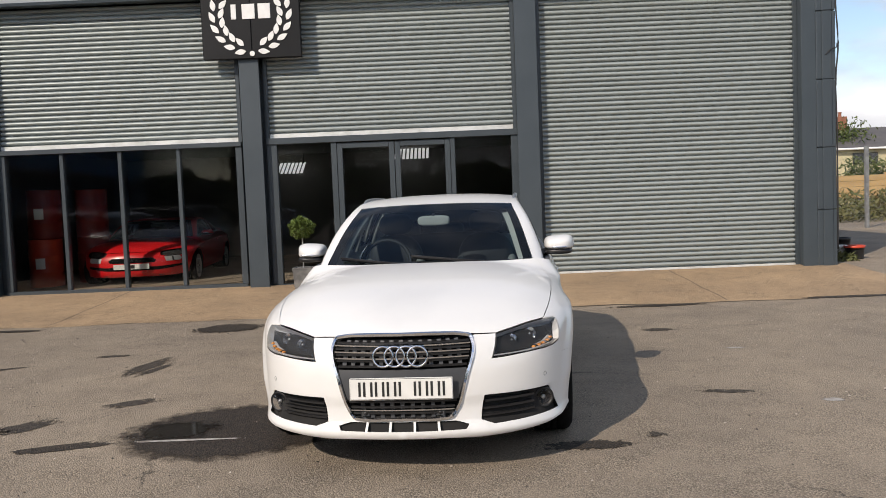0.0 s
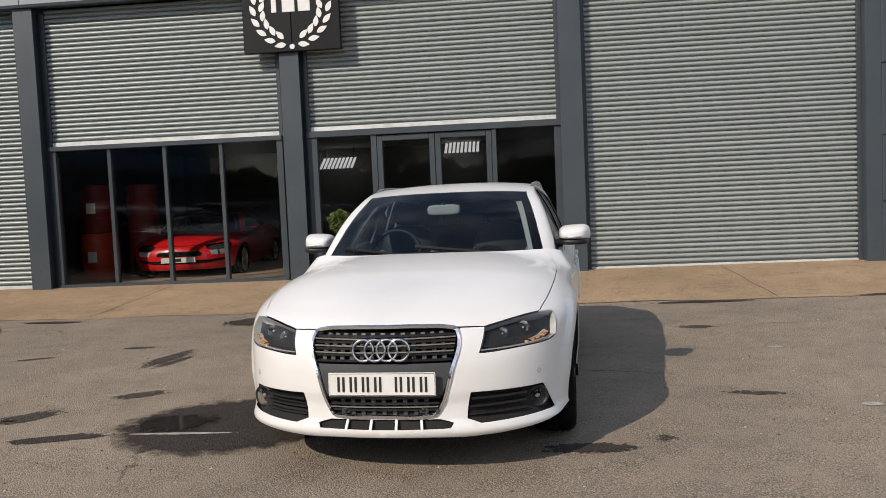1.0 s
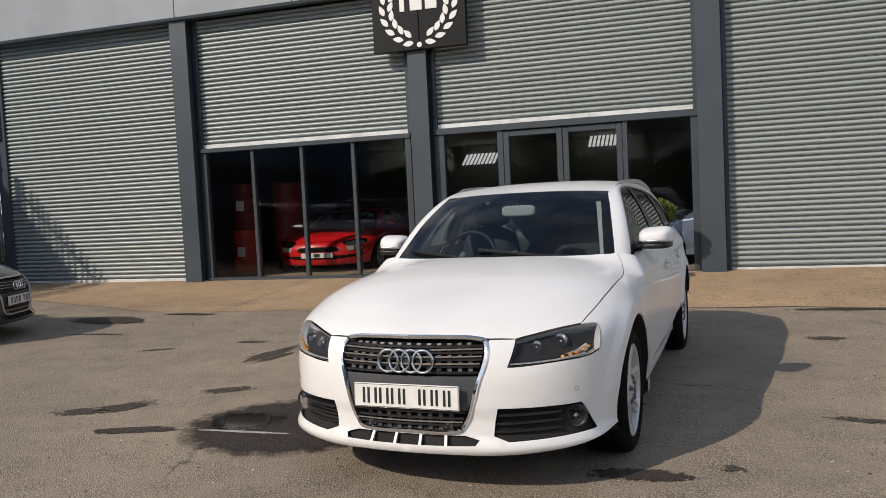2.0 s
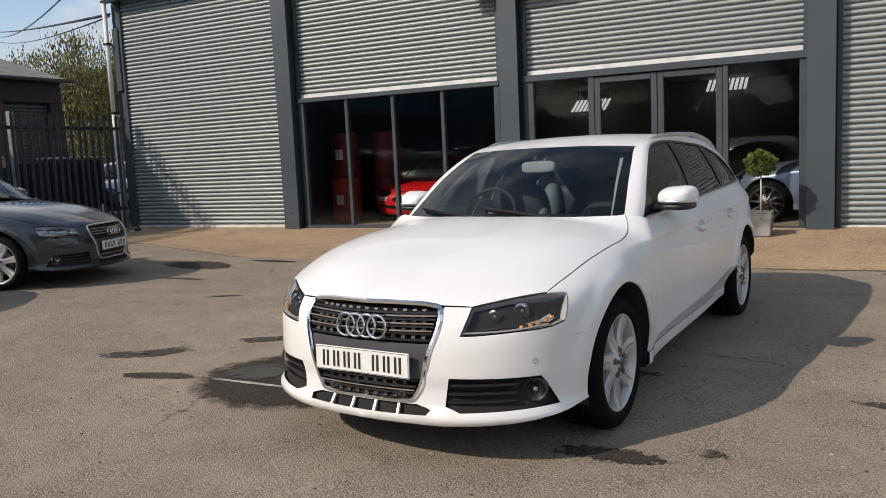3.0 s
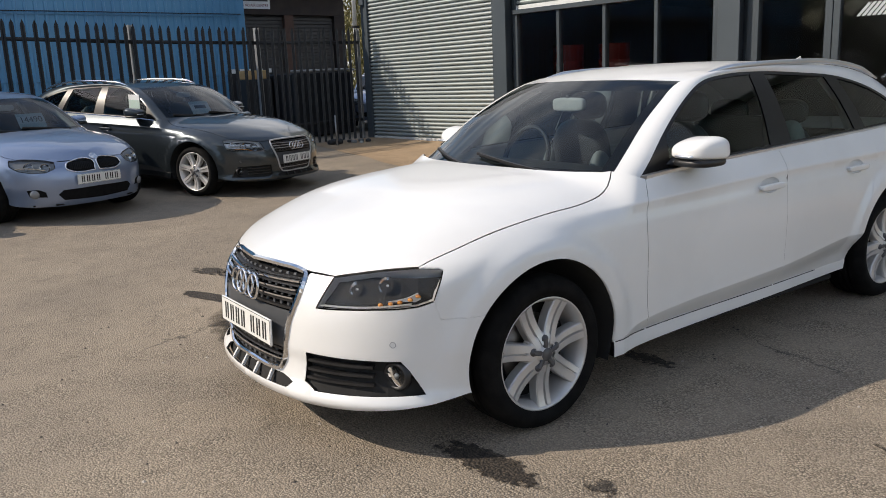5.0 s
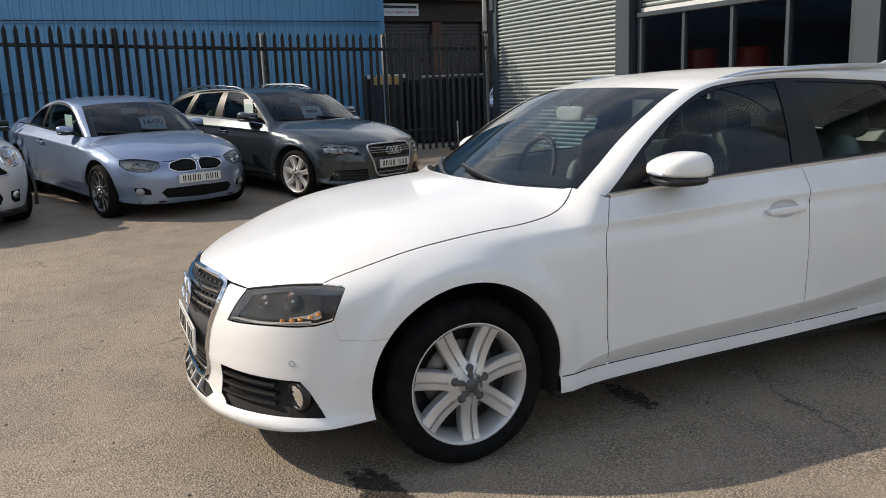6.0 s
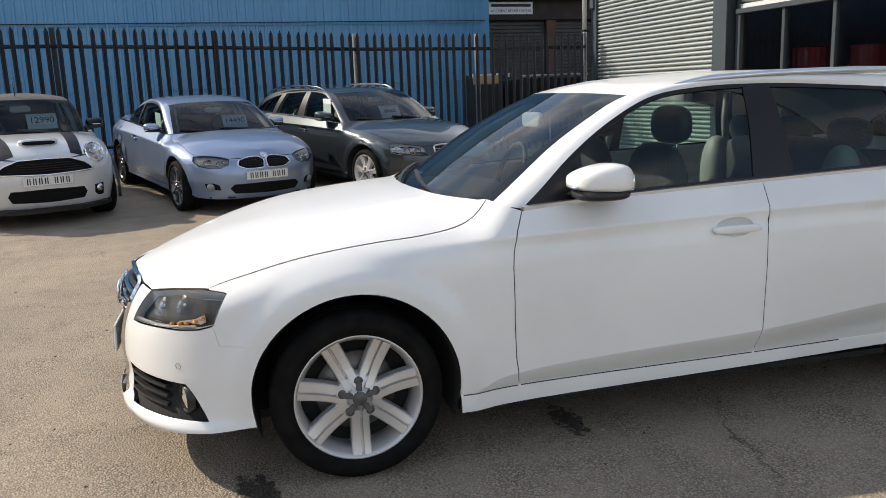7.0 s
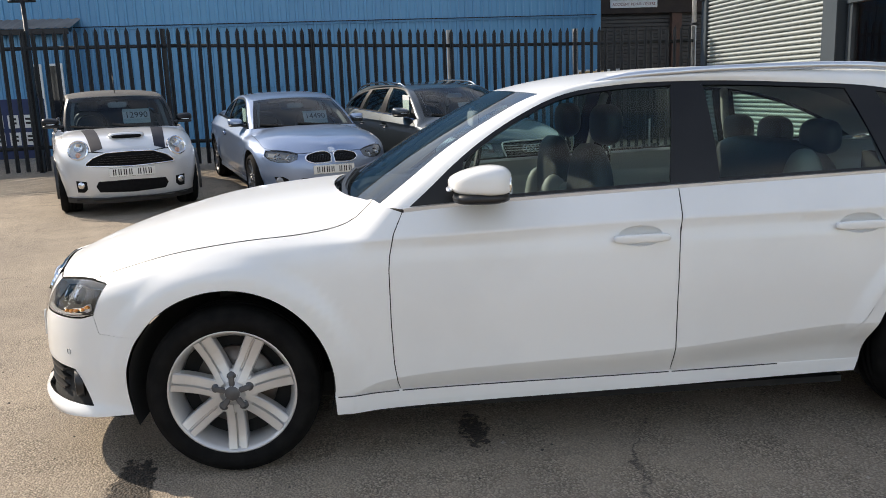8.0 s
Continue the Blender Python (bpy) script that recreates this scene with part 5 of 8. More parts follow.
    part("underbody", merge(box(-wb + R + 0.03, -R - 0.03, -wy + 0.11, wy - 0.11, 0.165, 0.19, 0), box(R - .01, 0.56, -0.64, 0.64, 0.215, 0.23, 0), box(.56, 0.70, -0.46, 0.46, 0.215, 0.23, 0), box(-R - .02, R + .02, -0.54, 0.54, 0.155, 0.19, 0),
                            box(-wb - R - .02, -wb + R + .02, -0.54, 0.54, 0.155, 0.19, 0), box(c["tail_x"] + .15, -wb - R - .02, -0.6, 0.6, 0.24, 0.26, 0)), "under", root)
    for x in (0, -wb):
        for sg in (1, -1):
            prof = [(R - 0.002, None), (R - 0.002, 0.52), (0.0, 0.52)]
            arc = np.linspace(-0.35, math.pi + 0.35, 34)
            me = grid_mesh(np.array([[(r * math.cos(a), sg * (float(sh.half(x + R * math.cos(a), max(0.24, zc + R * math.sin(a)))) - 0.007 if y is None else y), r * math.sin(a)) for r, y in prof] for a in arc]))
            part("wheel_arch_liner", me, "under", root, m=Matrix.Translation((x, 0, zc)))
            wheel(root, x, sg, wy, c)

    # glasshouse
    gy = c["glass_y"]

    def G(d):
        return lambda x, z: np.stack([np.asarray(x, float), gy(x, z) + d, np.asarray(z, float)], -1)
    B = [tuple(p) for p in spline(c["dlo"], 40)]
    dlo = B + [(float(x), float(belt(x)) + 0.004) for x in np.linspace(B[-1][0], B[0][0], 24)[1:-1]]
    wins = []
    for k, (p0, p1) in enumerate(c["windows"]):
        w = dlo
        if p0:
            (xa0, za0), (xb0, zb0) = p0
            w = clip_poly(w, p0[0], (-(za0 - zb0), (xa0 - xb0)))
        if p1:
            (xa1, za1), (xb1, zb1) = p1
            w = clip_poly(w, p1[0], ((za1 - zb1), -(xa1 - xb1)))
        wins.append(shrink(dense(w, 0.03), 0.016))
    tr = fill(G(0.003), dlo, wins, 0.035, 0.0, 0.008)
    pair("window_trim", tr, "gloss_black", leftward)
    for w in wins:
        fr = fill(G(-0.002), w, (), 0.06, -0.004, 0)
        for left in (True, False):
            part("side_window", panel(fr, leftward, mirror=not left), "car_glass", root).visible_shadow = False
    xs_b = np.linspace(B[0][0] + 0.01, B[-1][0], 40)
    y_in, y_out = np.array([float(gy(x, belt(x))) for x in xs_b]), np.array([float(S(x, belt(x))[1]) for x in xs_b])
    shelf = np.maximum(y_out + 0.002, y_in + 0.010)
    width = max(0.010, float(np.mean(shelf - y_in)) + 0.006)
    line = [(float(x), float(y) - width / 2, float(belt(x)) + 0.003) for x, y in zip(xs_b, shelf)]
    for sg in (1, -1):
        part("belt_trim", sweep([(x, sg * y, z) for x, y, z in line], rect(width, 0.014)), c.get("trim_mat", "satin"), root, "bright strip under the windows")

    # side frame: from the pillar's foot over the windows to the tail
    U, n = spline(c["rail"], 60), 60
    low_line = np.array([(x, float(gy(x, z)) + 0.004, z) for x, z in spline(c["dlo"], n)])
    t = np.linspace(0, 1, 7)[None, :, None]
    strip = U[:, None] * (1 - t) + low_line[:, None] * t
    strip[..., 1] += 0.014 * np.sin(math.pi * t[..., 0])
    strip[..., 2] += 0.006 * np.sin(math.pi * t[..., 0])
    for sg in (1, -1):
        part("side_frame", grid_mesh(strip * (1, sg, 1) if sg > 0 else (strip * (1, -1, 1))[::-1]), c.get("frame_paint", pt), root)
    # rear pillar and tailgate
    a = np.array([U[-1], low_line[-1]])
    e2 = S(np.array([sh.xr - 0.55]), np.array([float(belt(c["tail_x"]))]))[0]
    quad = np.array([[a[0], a[1]], [(a[0] + e2) / 2 + (0, 0.02, 0.02), (a[1] + e2) / 2 + (0, 0.02, 0)], [e2, e2 + (0, 0, -0.02)]])
    for sg in (1, -1):
        part("rear_pillar", grid_mesh(quad * (1, sg, 1)), c.get("frame_paint", pt), root)
    # roof
    k0 = int(np.argmin(np.abs(U[:, 0] - c["header"][0])))
    ue, xc, zt = U[k0:], c["roof_x"], c["roof_z"]
    tt = np.linspace(0, 1, len(ue))
    b = np.linspace(-1, 1, 25)
    cx = c["roof_x"][0] + (ue[-1, 0] - 0.04 - c["roof_x"][0]) * tt
    cz = zt(cx)
    ab = np.abs(b)[None]
    roof = np.stack([cx[:, None] + (ue[:, 0] - cx)[:, None] * ab ** 2, ue[:, 1][:, None] * b[None], cz[:, None] - (cz - ue[:, 2])[:, None] * ab ** 2.6], -1)
    part("roof", grid_mesh(roof), c.get("roof_mat", pt), root)
    foot_row = np.stack([e2[0] - 0.10 * (1 - b * b), e2[1] * b, e2[2] + 0 * b], -1)
    part("rear_screen", grid_mesh(np.array([roof[-1] * (1 - v) + foot_row * v for v in np.linspace(0, 1, 5)])), "glass_dark", root)
    part("headlining", grid_mesh(roof * (1, 0.97, 1) - (0, 0, 0.03)), "lining", root)

    # windscreen with its dark border
    A = U[:k0 + 1]
    ta = np.linspace(0, 1, len(A))
    x0, z0 = c["screen_foot"]
    wx = x0 + (c["roof_x"][0] - x0) * ta
    wz = z0 + (cz[0] - z0) * ta + 0.022 * np.sin(math.pi * ta)
    scr = np.stack([wx[:, None] + (A[:, 0] - wx)[:, None] * ab ** 2.2, A[:, 1][:, None] * b[None] * 0.995, wz[:, None] - (wz - A[:, 2])[:, None] * ab ** 2.2], -1)
    glass_part = part("windscreen", grid_mesh(scr), "screen_glass", root)
    glass_part.visible_shadow = False
    inner = scr - (0, 0, 0.006)
    inner[..., 0] -= 0.006
    k = len(A)
    part("screen_border", merge(*[bmesh_of(grid_mesh(g[:, ::-1])) for g in (inner[:max(2, k // 9)], inner[-3:], inner[:, :2], inner[:, -2:])]), "gloss_black", root)
    for sg in (1, -1):
        post = np.array([[(A[i] * (1, sg, 1) + off) for off in ((-0.03, -0.012 * sg, -0.02), (-0.045, -0.095 * sg, -0.012), (-0.12, -0.09 * sg, -0.02))] for i in range(len(A))])
        part("pillar_lining", grid_mesh(post), "lining", root)
        for px0, px1 in c["pillars_in"]:
            part("pillar_lining", tube([(px0, sg * (float(gy(px0, 1.0)) - 0.055), float(belt(px0))), ((px0 + px1) / 2, sg * (float(gy(px0, 1.15)) - 0.05), 1.18), (px1, sg * (float(gy(px1, c["dlo_top"])) - 0.045), c["dlo_top"])], 0.022, 8), "lining", root)

    # scuttle and wipers
    rear = [sh.over(x, y) for x, y in spline(c["bonnet_rear"], 14)]
    rear = np.array([p for p in rear])
    base = np.array([(np.interp(p[1], scr[0, :, 1], scr[0, :, 0]), p[1], np.interp(p[1], scr[0, :, 1], scr[0, :, 2])) for p in rear])
    cow = np.stack([rear - (0.0, 0, 0.022), (rear + base) / 2 - (0, 0, 0.035), base - (0.0, 0, 0.008)], 1)
    for sg in (1, -1):
        part("scuttle", grid_mesh(cow * (1, sg, 1)), "black", root)
    for y0, y1, lift in ((0.46, -0.10, 0.0), (-0.08, -0.60, 0.0)):
        pts = []
        for u in np.linspace(0, 1, 9):
            y = y0 + (y1 - y0) * u
            q = u * 0.9
            row = scr[0] * (1 - q) + scr[2] * q
            pts.append((np.interp(y, row[:, 1], row[:, 0]) + 0.016, y, np.interp(y, row[:, 1], row[:, 2]) + 0.012))
        w = part("wiper", sweep(pts, rect(0.016, 0.012)), "black", root)
        part("wiper_blade", sweep([(a0 - 0.012, b0, c0 - 0.012) for a0, b0, c0 in pts], rect(0.006, 0.014)), "black", w)
        part("wiper_arm", sweep([pts[0], (pts[0][0] + 0.03, pts[0][1] + 0.05, pts[0][2] - 0.03)], rect(0.026, 0.018)), "black", w)

    # door mirrors
    mx, my, mz, rx, ry, rz = c["mirror"]
    for sg in (1, -1):
        me = blob(0, 0, 0, rx, ry, rz, 3.6, 32, 20)
        for v in me.vertices:
            x, y, z = v.co
            q = max(0.0, min(1.0, (x / rx + 0.35) / 1.35))
            z = z * 0.50 if z < 0 else z * (1.10 - 0.62 * q ** 1.5)
            out_ = 0.5 + 0.5 * sg * y / ry
            v.co = (x - 0.035 * out_ * q, y * (1 - 0.25 * q), z * (0.86 + 0.14 * out_) + 0.10 * rz * q)
        mm = part("door_mirror", me, c.get("mirror_mat", pt), root, m=pose(mx, sg * my, mz, 0, 0, -sg * 5))
        part("mirror_base", blob(-rx * 0.08, 0, -rz * 0.58, rx * 0.86, ry * 0.92, rz * 0.34, 3.0, 24, 10), "black", mm)
        part("mirror_glass", blob(-rx * 0.90, 0, 0.06 * rz, rx * 0.10, ry * 0.76, rz * 0.52, 3.4, 20, 8), "mirror", mm)
        part("repeater", blob(rx * 0.86, sg * ry * 0.10, -rz * 0.12, rx * 0.10, ry * 0.50, rz * 0.10, 2.6, 16, 8), "satin", mm, "silver indicator strip")
        part("mirror_arm", tube([(rx * 0.2, -sg * ry * 0.8, -rz * 0.55), (rx * 0.45, -sg * (ry + 0.02), -rz * 0.8), (rx * 0.6, -sg * (my - float(S(mx + 0.06, belt(mx + .06))[1]) + 0.03), -rz * 1.0)], 0.042, 8, 0.6), "black", mm)
    cabin(root, c)
    return root, bonnet, front


def bmesh_of(me):
    bm = bmesh.new()
    bm.from_mesh(me)
    bpy.data.meshes.remove(me)
    return bm


def lamp(root, c, deep=0.07):
    """Headlamps: a dark bowl behind a clear lens, with reflectors and an amber strip."""
    sh = c["shell"]
    poly = list(c["hl_top"]) + list(c["hl_bot"])
    out = fill(sh.off(0.0), poly, (), 0.03, 0.0045, 0.0)
    ins = fill(sh.off(-deep), poly, (), 0.03, 0.004, 0.0)
    loop = dense(poly, 0.03)
    a = np.array([sh.off(-0.002)(s, z) for s, z in shrink(loop, 0.004)])
    b = np.array([sh.off(-deep)(s, z) for s, z in shrink(loop, 0.006)])
    wall = np.stack([np.concatenate([a, a[:1]]), np.concatenate([b, b[:1]])], 1)
    for left in (True, False):
        sg = 1 if left else -1
        hl = part("headlamp", panel(ins, sh.outward, mirror=not left), c.get("lamp_back", "lamp_trim"), root, "clear headlamp with amber indicator strip")
        part("lamp_wall", grid_mesh(wall * (1, sg, 1), False), c.get("lamp_wall", "grey_plastic"), hl)
        ln = part("lens", panel(out, sh.outward, mirror=not left), "lens", hl)
        ln.visible_shadow = False
        for s, z, r in c["bulbs"]:
            p, nn = sh.off(-deep * c.get("bowl_at", 0.62))(s, z), sh.normal(np.asarray(s, float), np.asarray(z, float))
            fwd = (Vector((float(nn[0]), float(nn[1]) * sg, float(nn[2]))) * 0.85 + Vector((0.3, 0, 0))).normalized()
            mt = Matrix.Translation(p * (1, sg, 1)) @ fwd.to_track_quat("Z", "Y").to_matrix().to_4x4()
            part("reflector", lathe([(0.0, -0.022), (r * 0.3, -0.020), (r * 0.6, -0.013), (r * 0.85, -0.003), (r, 0.004)], 32), c.get("bowl", "reflector"), hl, m=mt)
            part("bulb", lathe([(0.0, 0.0), (r * 0.14, -0.003), (r * 0.20, -0.014), (r * 0.16, -0.024)], 16), c.get("bulb_mat", "chrome"), hl, m=mt)
        # amber beads paint the sun's glint in the unlit indicator
        for s, z in c.get("amber_glints", ()):
            part("indicator", blob(*(sh.off(-deep * 0.40)(s, z) * (1, sg, 1)), 0.010, 0.012, 0.007, 2.0, 12, 8), "amber", hl)
        for line, w in c.get("lamp_blades", ()):
            pts = [sh.off(-deep * d)(s, z) * (1, sg, 1) for s, z, d in spline(line, 18)]
            part("lamp_blade", sweep(pts, rect(0.012, w)), "lamp_silver", hl, "silver lamp blade")
        for s0, z0, s1, z1, w, mat in c["lamp_strips"]:
            q = np.linspace(0, 1, 14)
            pts = [sh.off(-deep * 0.45)(s0 + (s1 - s0) * u, z0 + (z1 - z0) * u + 0.012 * math.sin(math.pi * u)) * (1, sg, 1) for u in q]
            part("indicator" if mat == "amber" else "lamp_trim", sweep(pts, rect(0.012, w)), mat, hl)


def patch_on(root, name, sh, poly, mat, d, h=0.03, lip=0.01, label="", half=False, parent=None, sides=(True, False)):
    """A piece that follows the body's surface at a distance d."""
    fr = fill_half(sh.off(d), poly, (0, sh.s_nose), (), h, 0.0005, lip) if half else fill(sh.off(d), poly, (), h, 0.0, lip)
    if half:
        return part(name, panel(fr, sh.outward, both=True), mat, parent or root, label)
    return [part(name, panel(fr, sh.outward, mirror=not left), mat, parent or root, label) for left in sides]


# ---- the white estate car ----
ESTATE = Shell(hub=.318, xa=-.1, xb=-2.75, xc=.05, xr=-2.9, pf=3.2, qf=2.2, pr=3.5, qr=2.4, pt=2.2, qt=3.0,
    flares=((0, .405, .021), (-2.808, .405, .021)),
    plan=curve((-3.6, .885), (-2.8, .892), (-1.7, .902), (-.6, .894), (0, .893), (.9, .893)),
    prof=curve((.15, -.02), (.21, 0), (.30, 0), (.42, 0), (.62, .004), (.80, -.008), (.865, -.013), (1.2, -.013)),
    tuck=curve((-3.6, .46), (-2.4, .452), (-1.66, .394), (-.75, .354), (-.55, .330), (-.42, .275), (-.35, .24), (0, .2), (.4, .15), (.9, .1)), lip=.026,
    crease=curve((-3.6, .90), (-2.44, .895), (-1.69, .89), (-.6, .864), (0, .84)),
    shoulder=curve((-.4, 0), (-.10, 0), (-.035, -.006), (-.004, 0), (.004, -.002), (.012, -.007), (.03, -.018), (.06, -.037), (.10, -.064), (.14, -.095), (.3, -.27)),
    blend=curve((-4, 1), (-.55, 1), (-.30, .6), (.05, 0), (1, 0)),
    nose=curve((.15, .82), (.19, .895), (.225, .922), (.25, .918), (.272, .893), (.32, .884), (.35, .882), (.42, .892), (.50, .888), (.60, .873), (.68, .852), (.74, .815), (.80, .70), (1.1, .3)),
    tail=curve((.15, -3.70), (.3, -3.80), (.55, -3.82), (.8, -3.77), (1.05, -3.70), (1.4, -3.5)),
    top_start=curve((-.9, 1.25), (-.62, .95), (-.45, .80), (-.1, .76), (.4, .68), (.65, .58), (.85, .48)),
    top=curve((-.9, 1.6), (-.62, 1.16), (-.40, .995), (-.28, .985), (.137, .937), (.40, .878), (.61, .815), (.80, .735), (.87, .70), (1.0, .6)))
SN = ESTATE.s_nose
estate_belt = curve((-3.8, 1.035), (-3.2, 1.03), (-2.5, 1.014), (-1.68, .994), (-1.0, .972), (-.6, .95))


def estate_glass(x, z):
    x, z = np.asarray(x, float), np.asarray(z, float)
    y = curve((.90, .818), (.97, .802), (1.05, .775), (1.15, .736), (1.25, .688), (1.34, .634), (1.42, .575))(z)
    return y - .03 * np.clip((x + 1.3) / .65, 0, 1.2) ** 2 - .05 * np.clip((-2.6 - x) / .7, 0, 1.5) ** 2


FOG = [(1.025, .405), (.63, .398), (.60, .36), (.545, .268), (.985, .262), (1.045, .285)]
EST = dict(fine=True, lamp_back="lamp_silver", lamp_wall="lamp_silver", bowl="reflector", bulb_mat="lamp_silver", sill_out=.005, shell=ESTATE, paint="paint_white", wb=2.808, arch=.378, arch_z=.333, h=.026, belt=estate_belt, sill_z=.282, sill_low=.212, split_z=.552,
    low=[(1.22, .207), (1.06, .199), (.92, .202), (.75, .211), (.52, .228), (.375, .248)],
    hl_top=[(.905, .700), (.80, .716), (.70, .729), (.60, .738), (.545, .741), (.47, .738), (.454, .732)], hl_cut=5,
    hl_bot=[(.497, .623), (.56, .606), (.63, .600), (.72, .598), (.80, .594), (.90, .588), (.970, .586)],
    bumper_top=[(1.035, .704), (1.055, .690), (1.185, .318), (1.215, .302), (SN, .300), (SN, .287), (1.18, .286), (1.115, .268), (1.135, .251), (SN, .249)],
    bumper_holes=[FOG],
    bonnet_front=[(SN, .724), (1.25, .720), (1.10, .712), (1.035, .706)],
    bonnet_side=[(.33, .765), (.11, .790), (-.11, .797), (-.28, .797), (-.42, .777), (-.50, .754), (-.55, .722)],
    bonnet_rear=[(-.525, .69), (-.475, .58), (-.42, .42), (-.38, .22), (-.365, 0)],
    door_lines=[[(-.655, .951), (-.62, .88), (-.602, .80), (-.597, .749), (-.596, .55), (-.60, .40), (-.610, .32), (-.619, .285)],
                [(-1.688, .994), (-1.682, .90), (-1.672, .80), (-1.663, .60), (-1.660, .40), (-1.661, .285)],
                [(-2.63, 1.016), (-2.61, .87), (-2.55, .73), (-2.472, .604), (-2.396, .475), (-2.30, .375), (-2.20, .315), (-2.10, .285)]],
    handles=[(-1.525, .824), (-2.37, .832)], tail_x=-3.45,
    glass_y=estate_glass,
    dlo=[(-.672, .952), (-.76, 1.025), (-.86, 1.112), (-1.08, 1.258), (-1.30, 1.350), (-1.52, 1.377), (-1.815, 1.382), (-2.185, 1.364), (-2.57, 1.328), (-2.9, 1.24), (-3.12, 1.14), (-3.29, 1.035)],
    windows=[(((-.90, 1.3), (-.85, .90)), ((-1.735, 1.36), (-1.675, .97))), (((-1.835, 1.36), (-1.845, .97)), ((-2.42, 1.36), (-2.56, .97))), (((-2.50, 1.36), (-2.65, .97)), None)],
    rail=[(-.555, .712, .955), (-.70, .680, 1.062), (-.84, .648, 1.165), (-1.0, .613, 1.258), (-1.19, .572, 1.347), (-1.35, .575, 1.384), (-1.55, .585, 1.404), (-1.9, .592, 1.415), (-2.4, .588, 1.404), (-2.8, .588, 1.368), (-3.08, .602, 1.295), (-3.28, .625, 1.19), (-3.42, .655, 1.055)],
    header=(-1.19,), roof_x=(-1.115,), roof_z=curve((-3.6, 1.30), (-3.1, 1.388), (-2.5, 1.434), (-1.9, 1.447), (-1.5, 1.432), (-1.3, 1.408), (-1.1, 1.368)),
    screen_foot=(-.385, .965), pillars_in=((-1.74, -1.80), (-2.56, -2.46)), dlo_top=1.33,
    mirror=(-.93, .897, 1.045, .120, .108, .070), wheel_y=.872, tyre=.322, rim=.232, spokes=7, twin=True, sw=(.066, .074), wheel_mat="alloy", turn=math.pi,
    seat_x=-1.35, bench_x=-2.30, seat_y=.36, pale=True, dash_x=-.66, half_in=.66, mirror_in=(-1.02, 1.25),
    bulbs=[(.81, .676, .028), (.68, .694, .033)], bowl_at=.55,
    amber_glints=[(.70, .617), (.66, .621), (.625, .625), (.585, .633), (.555, .645)],
    lamp_blades=[([(.745, .612, .8), (.66, .619, .75), (.60, .626, .7), (.55, .645, .6)], .026), ([(.955, .600, .2), (.80, .604, .25), (.58, .616, .25)], .004)],
    lamp_strips=[])

CAR_AT = Matrix(((-.0815, .9967, 0, -.250), (-.9967, -.0815, 0, 4.792), (0, 0, 1, 0), (0, 0, 0, 1)))


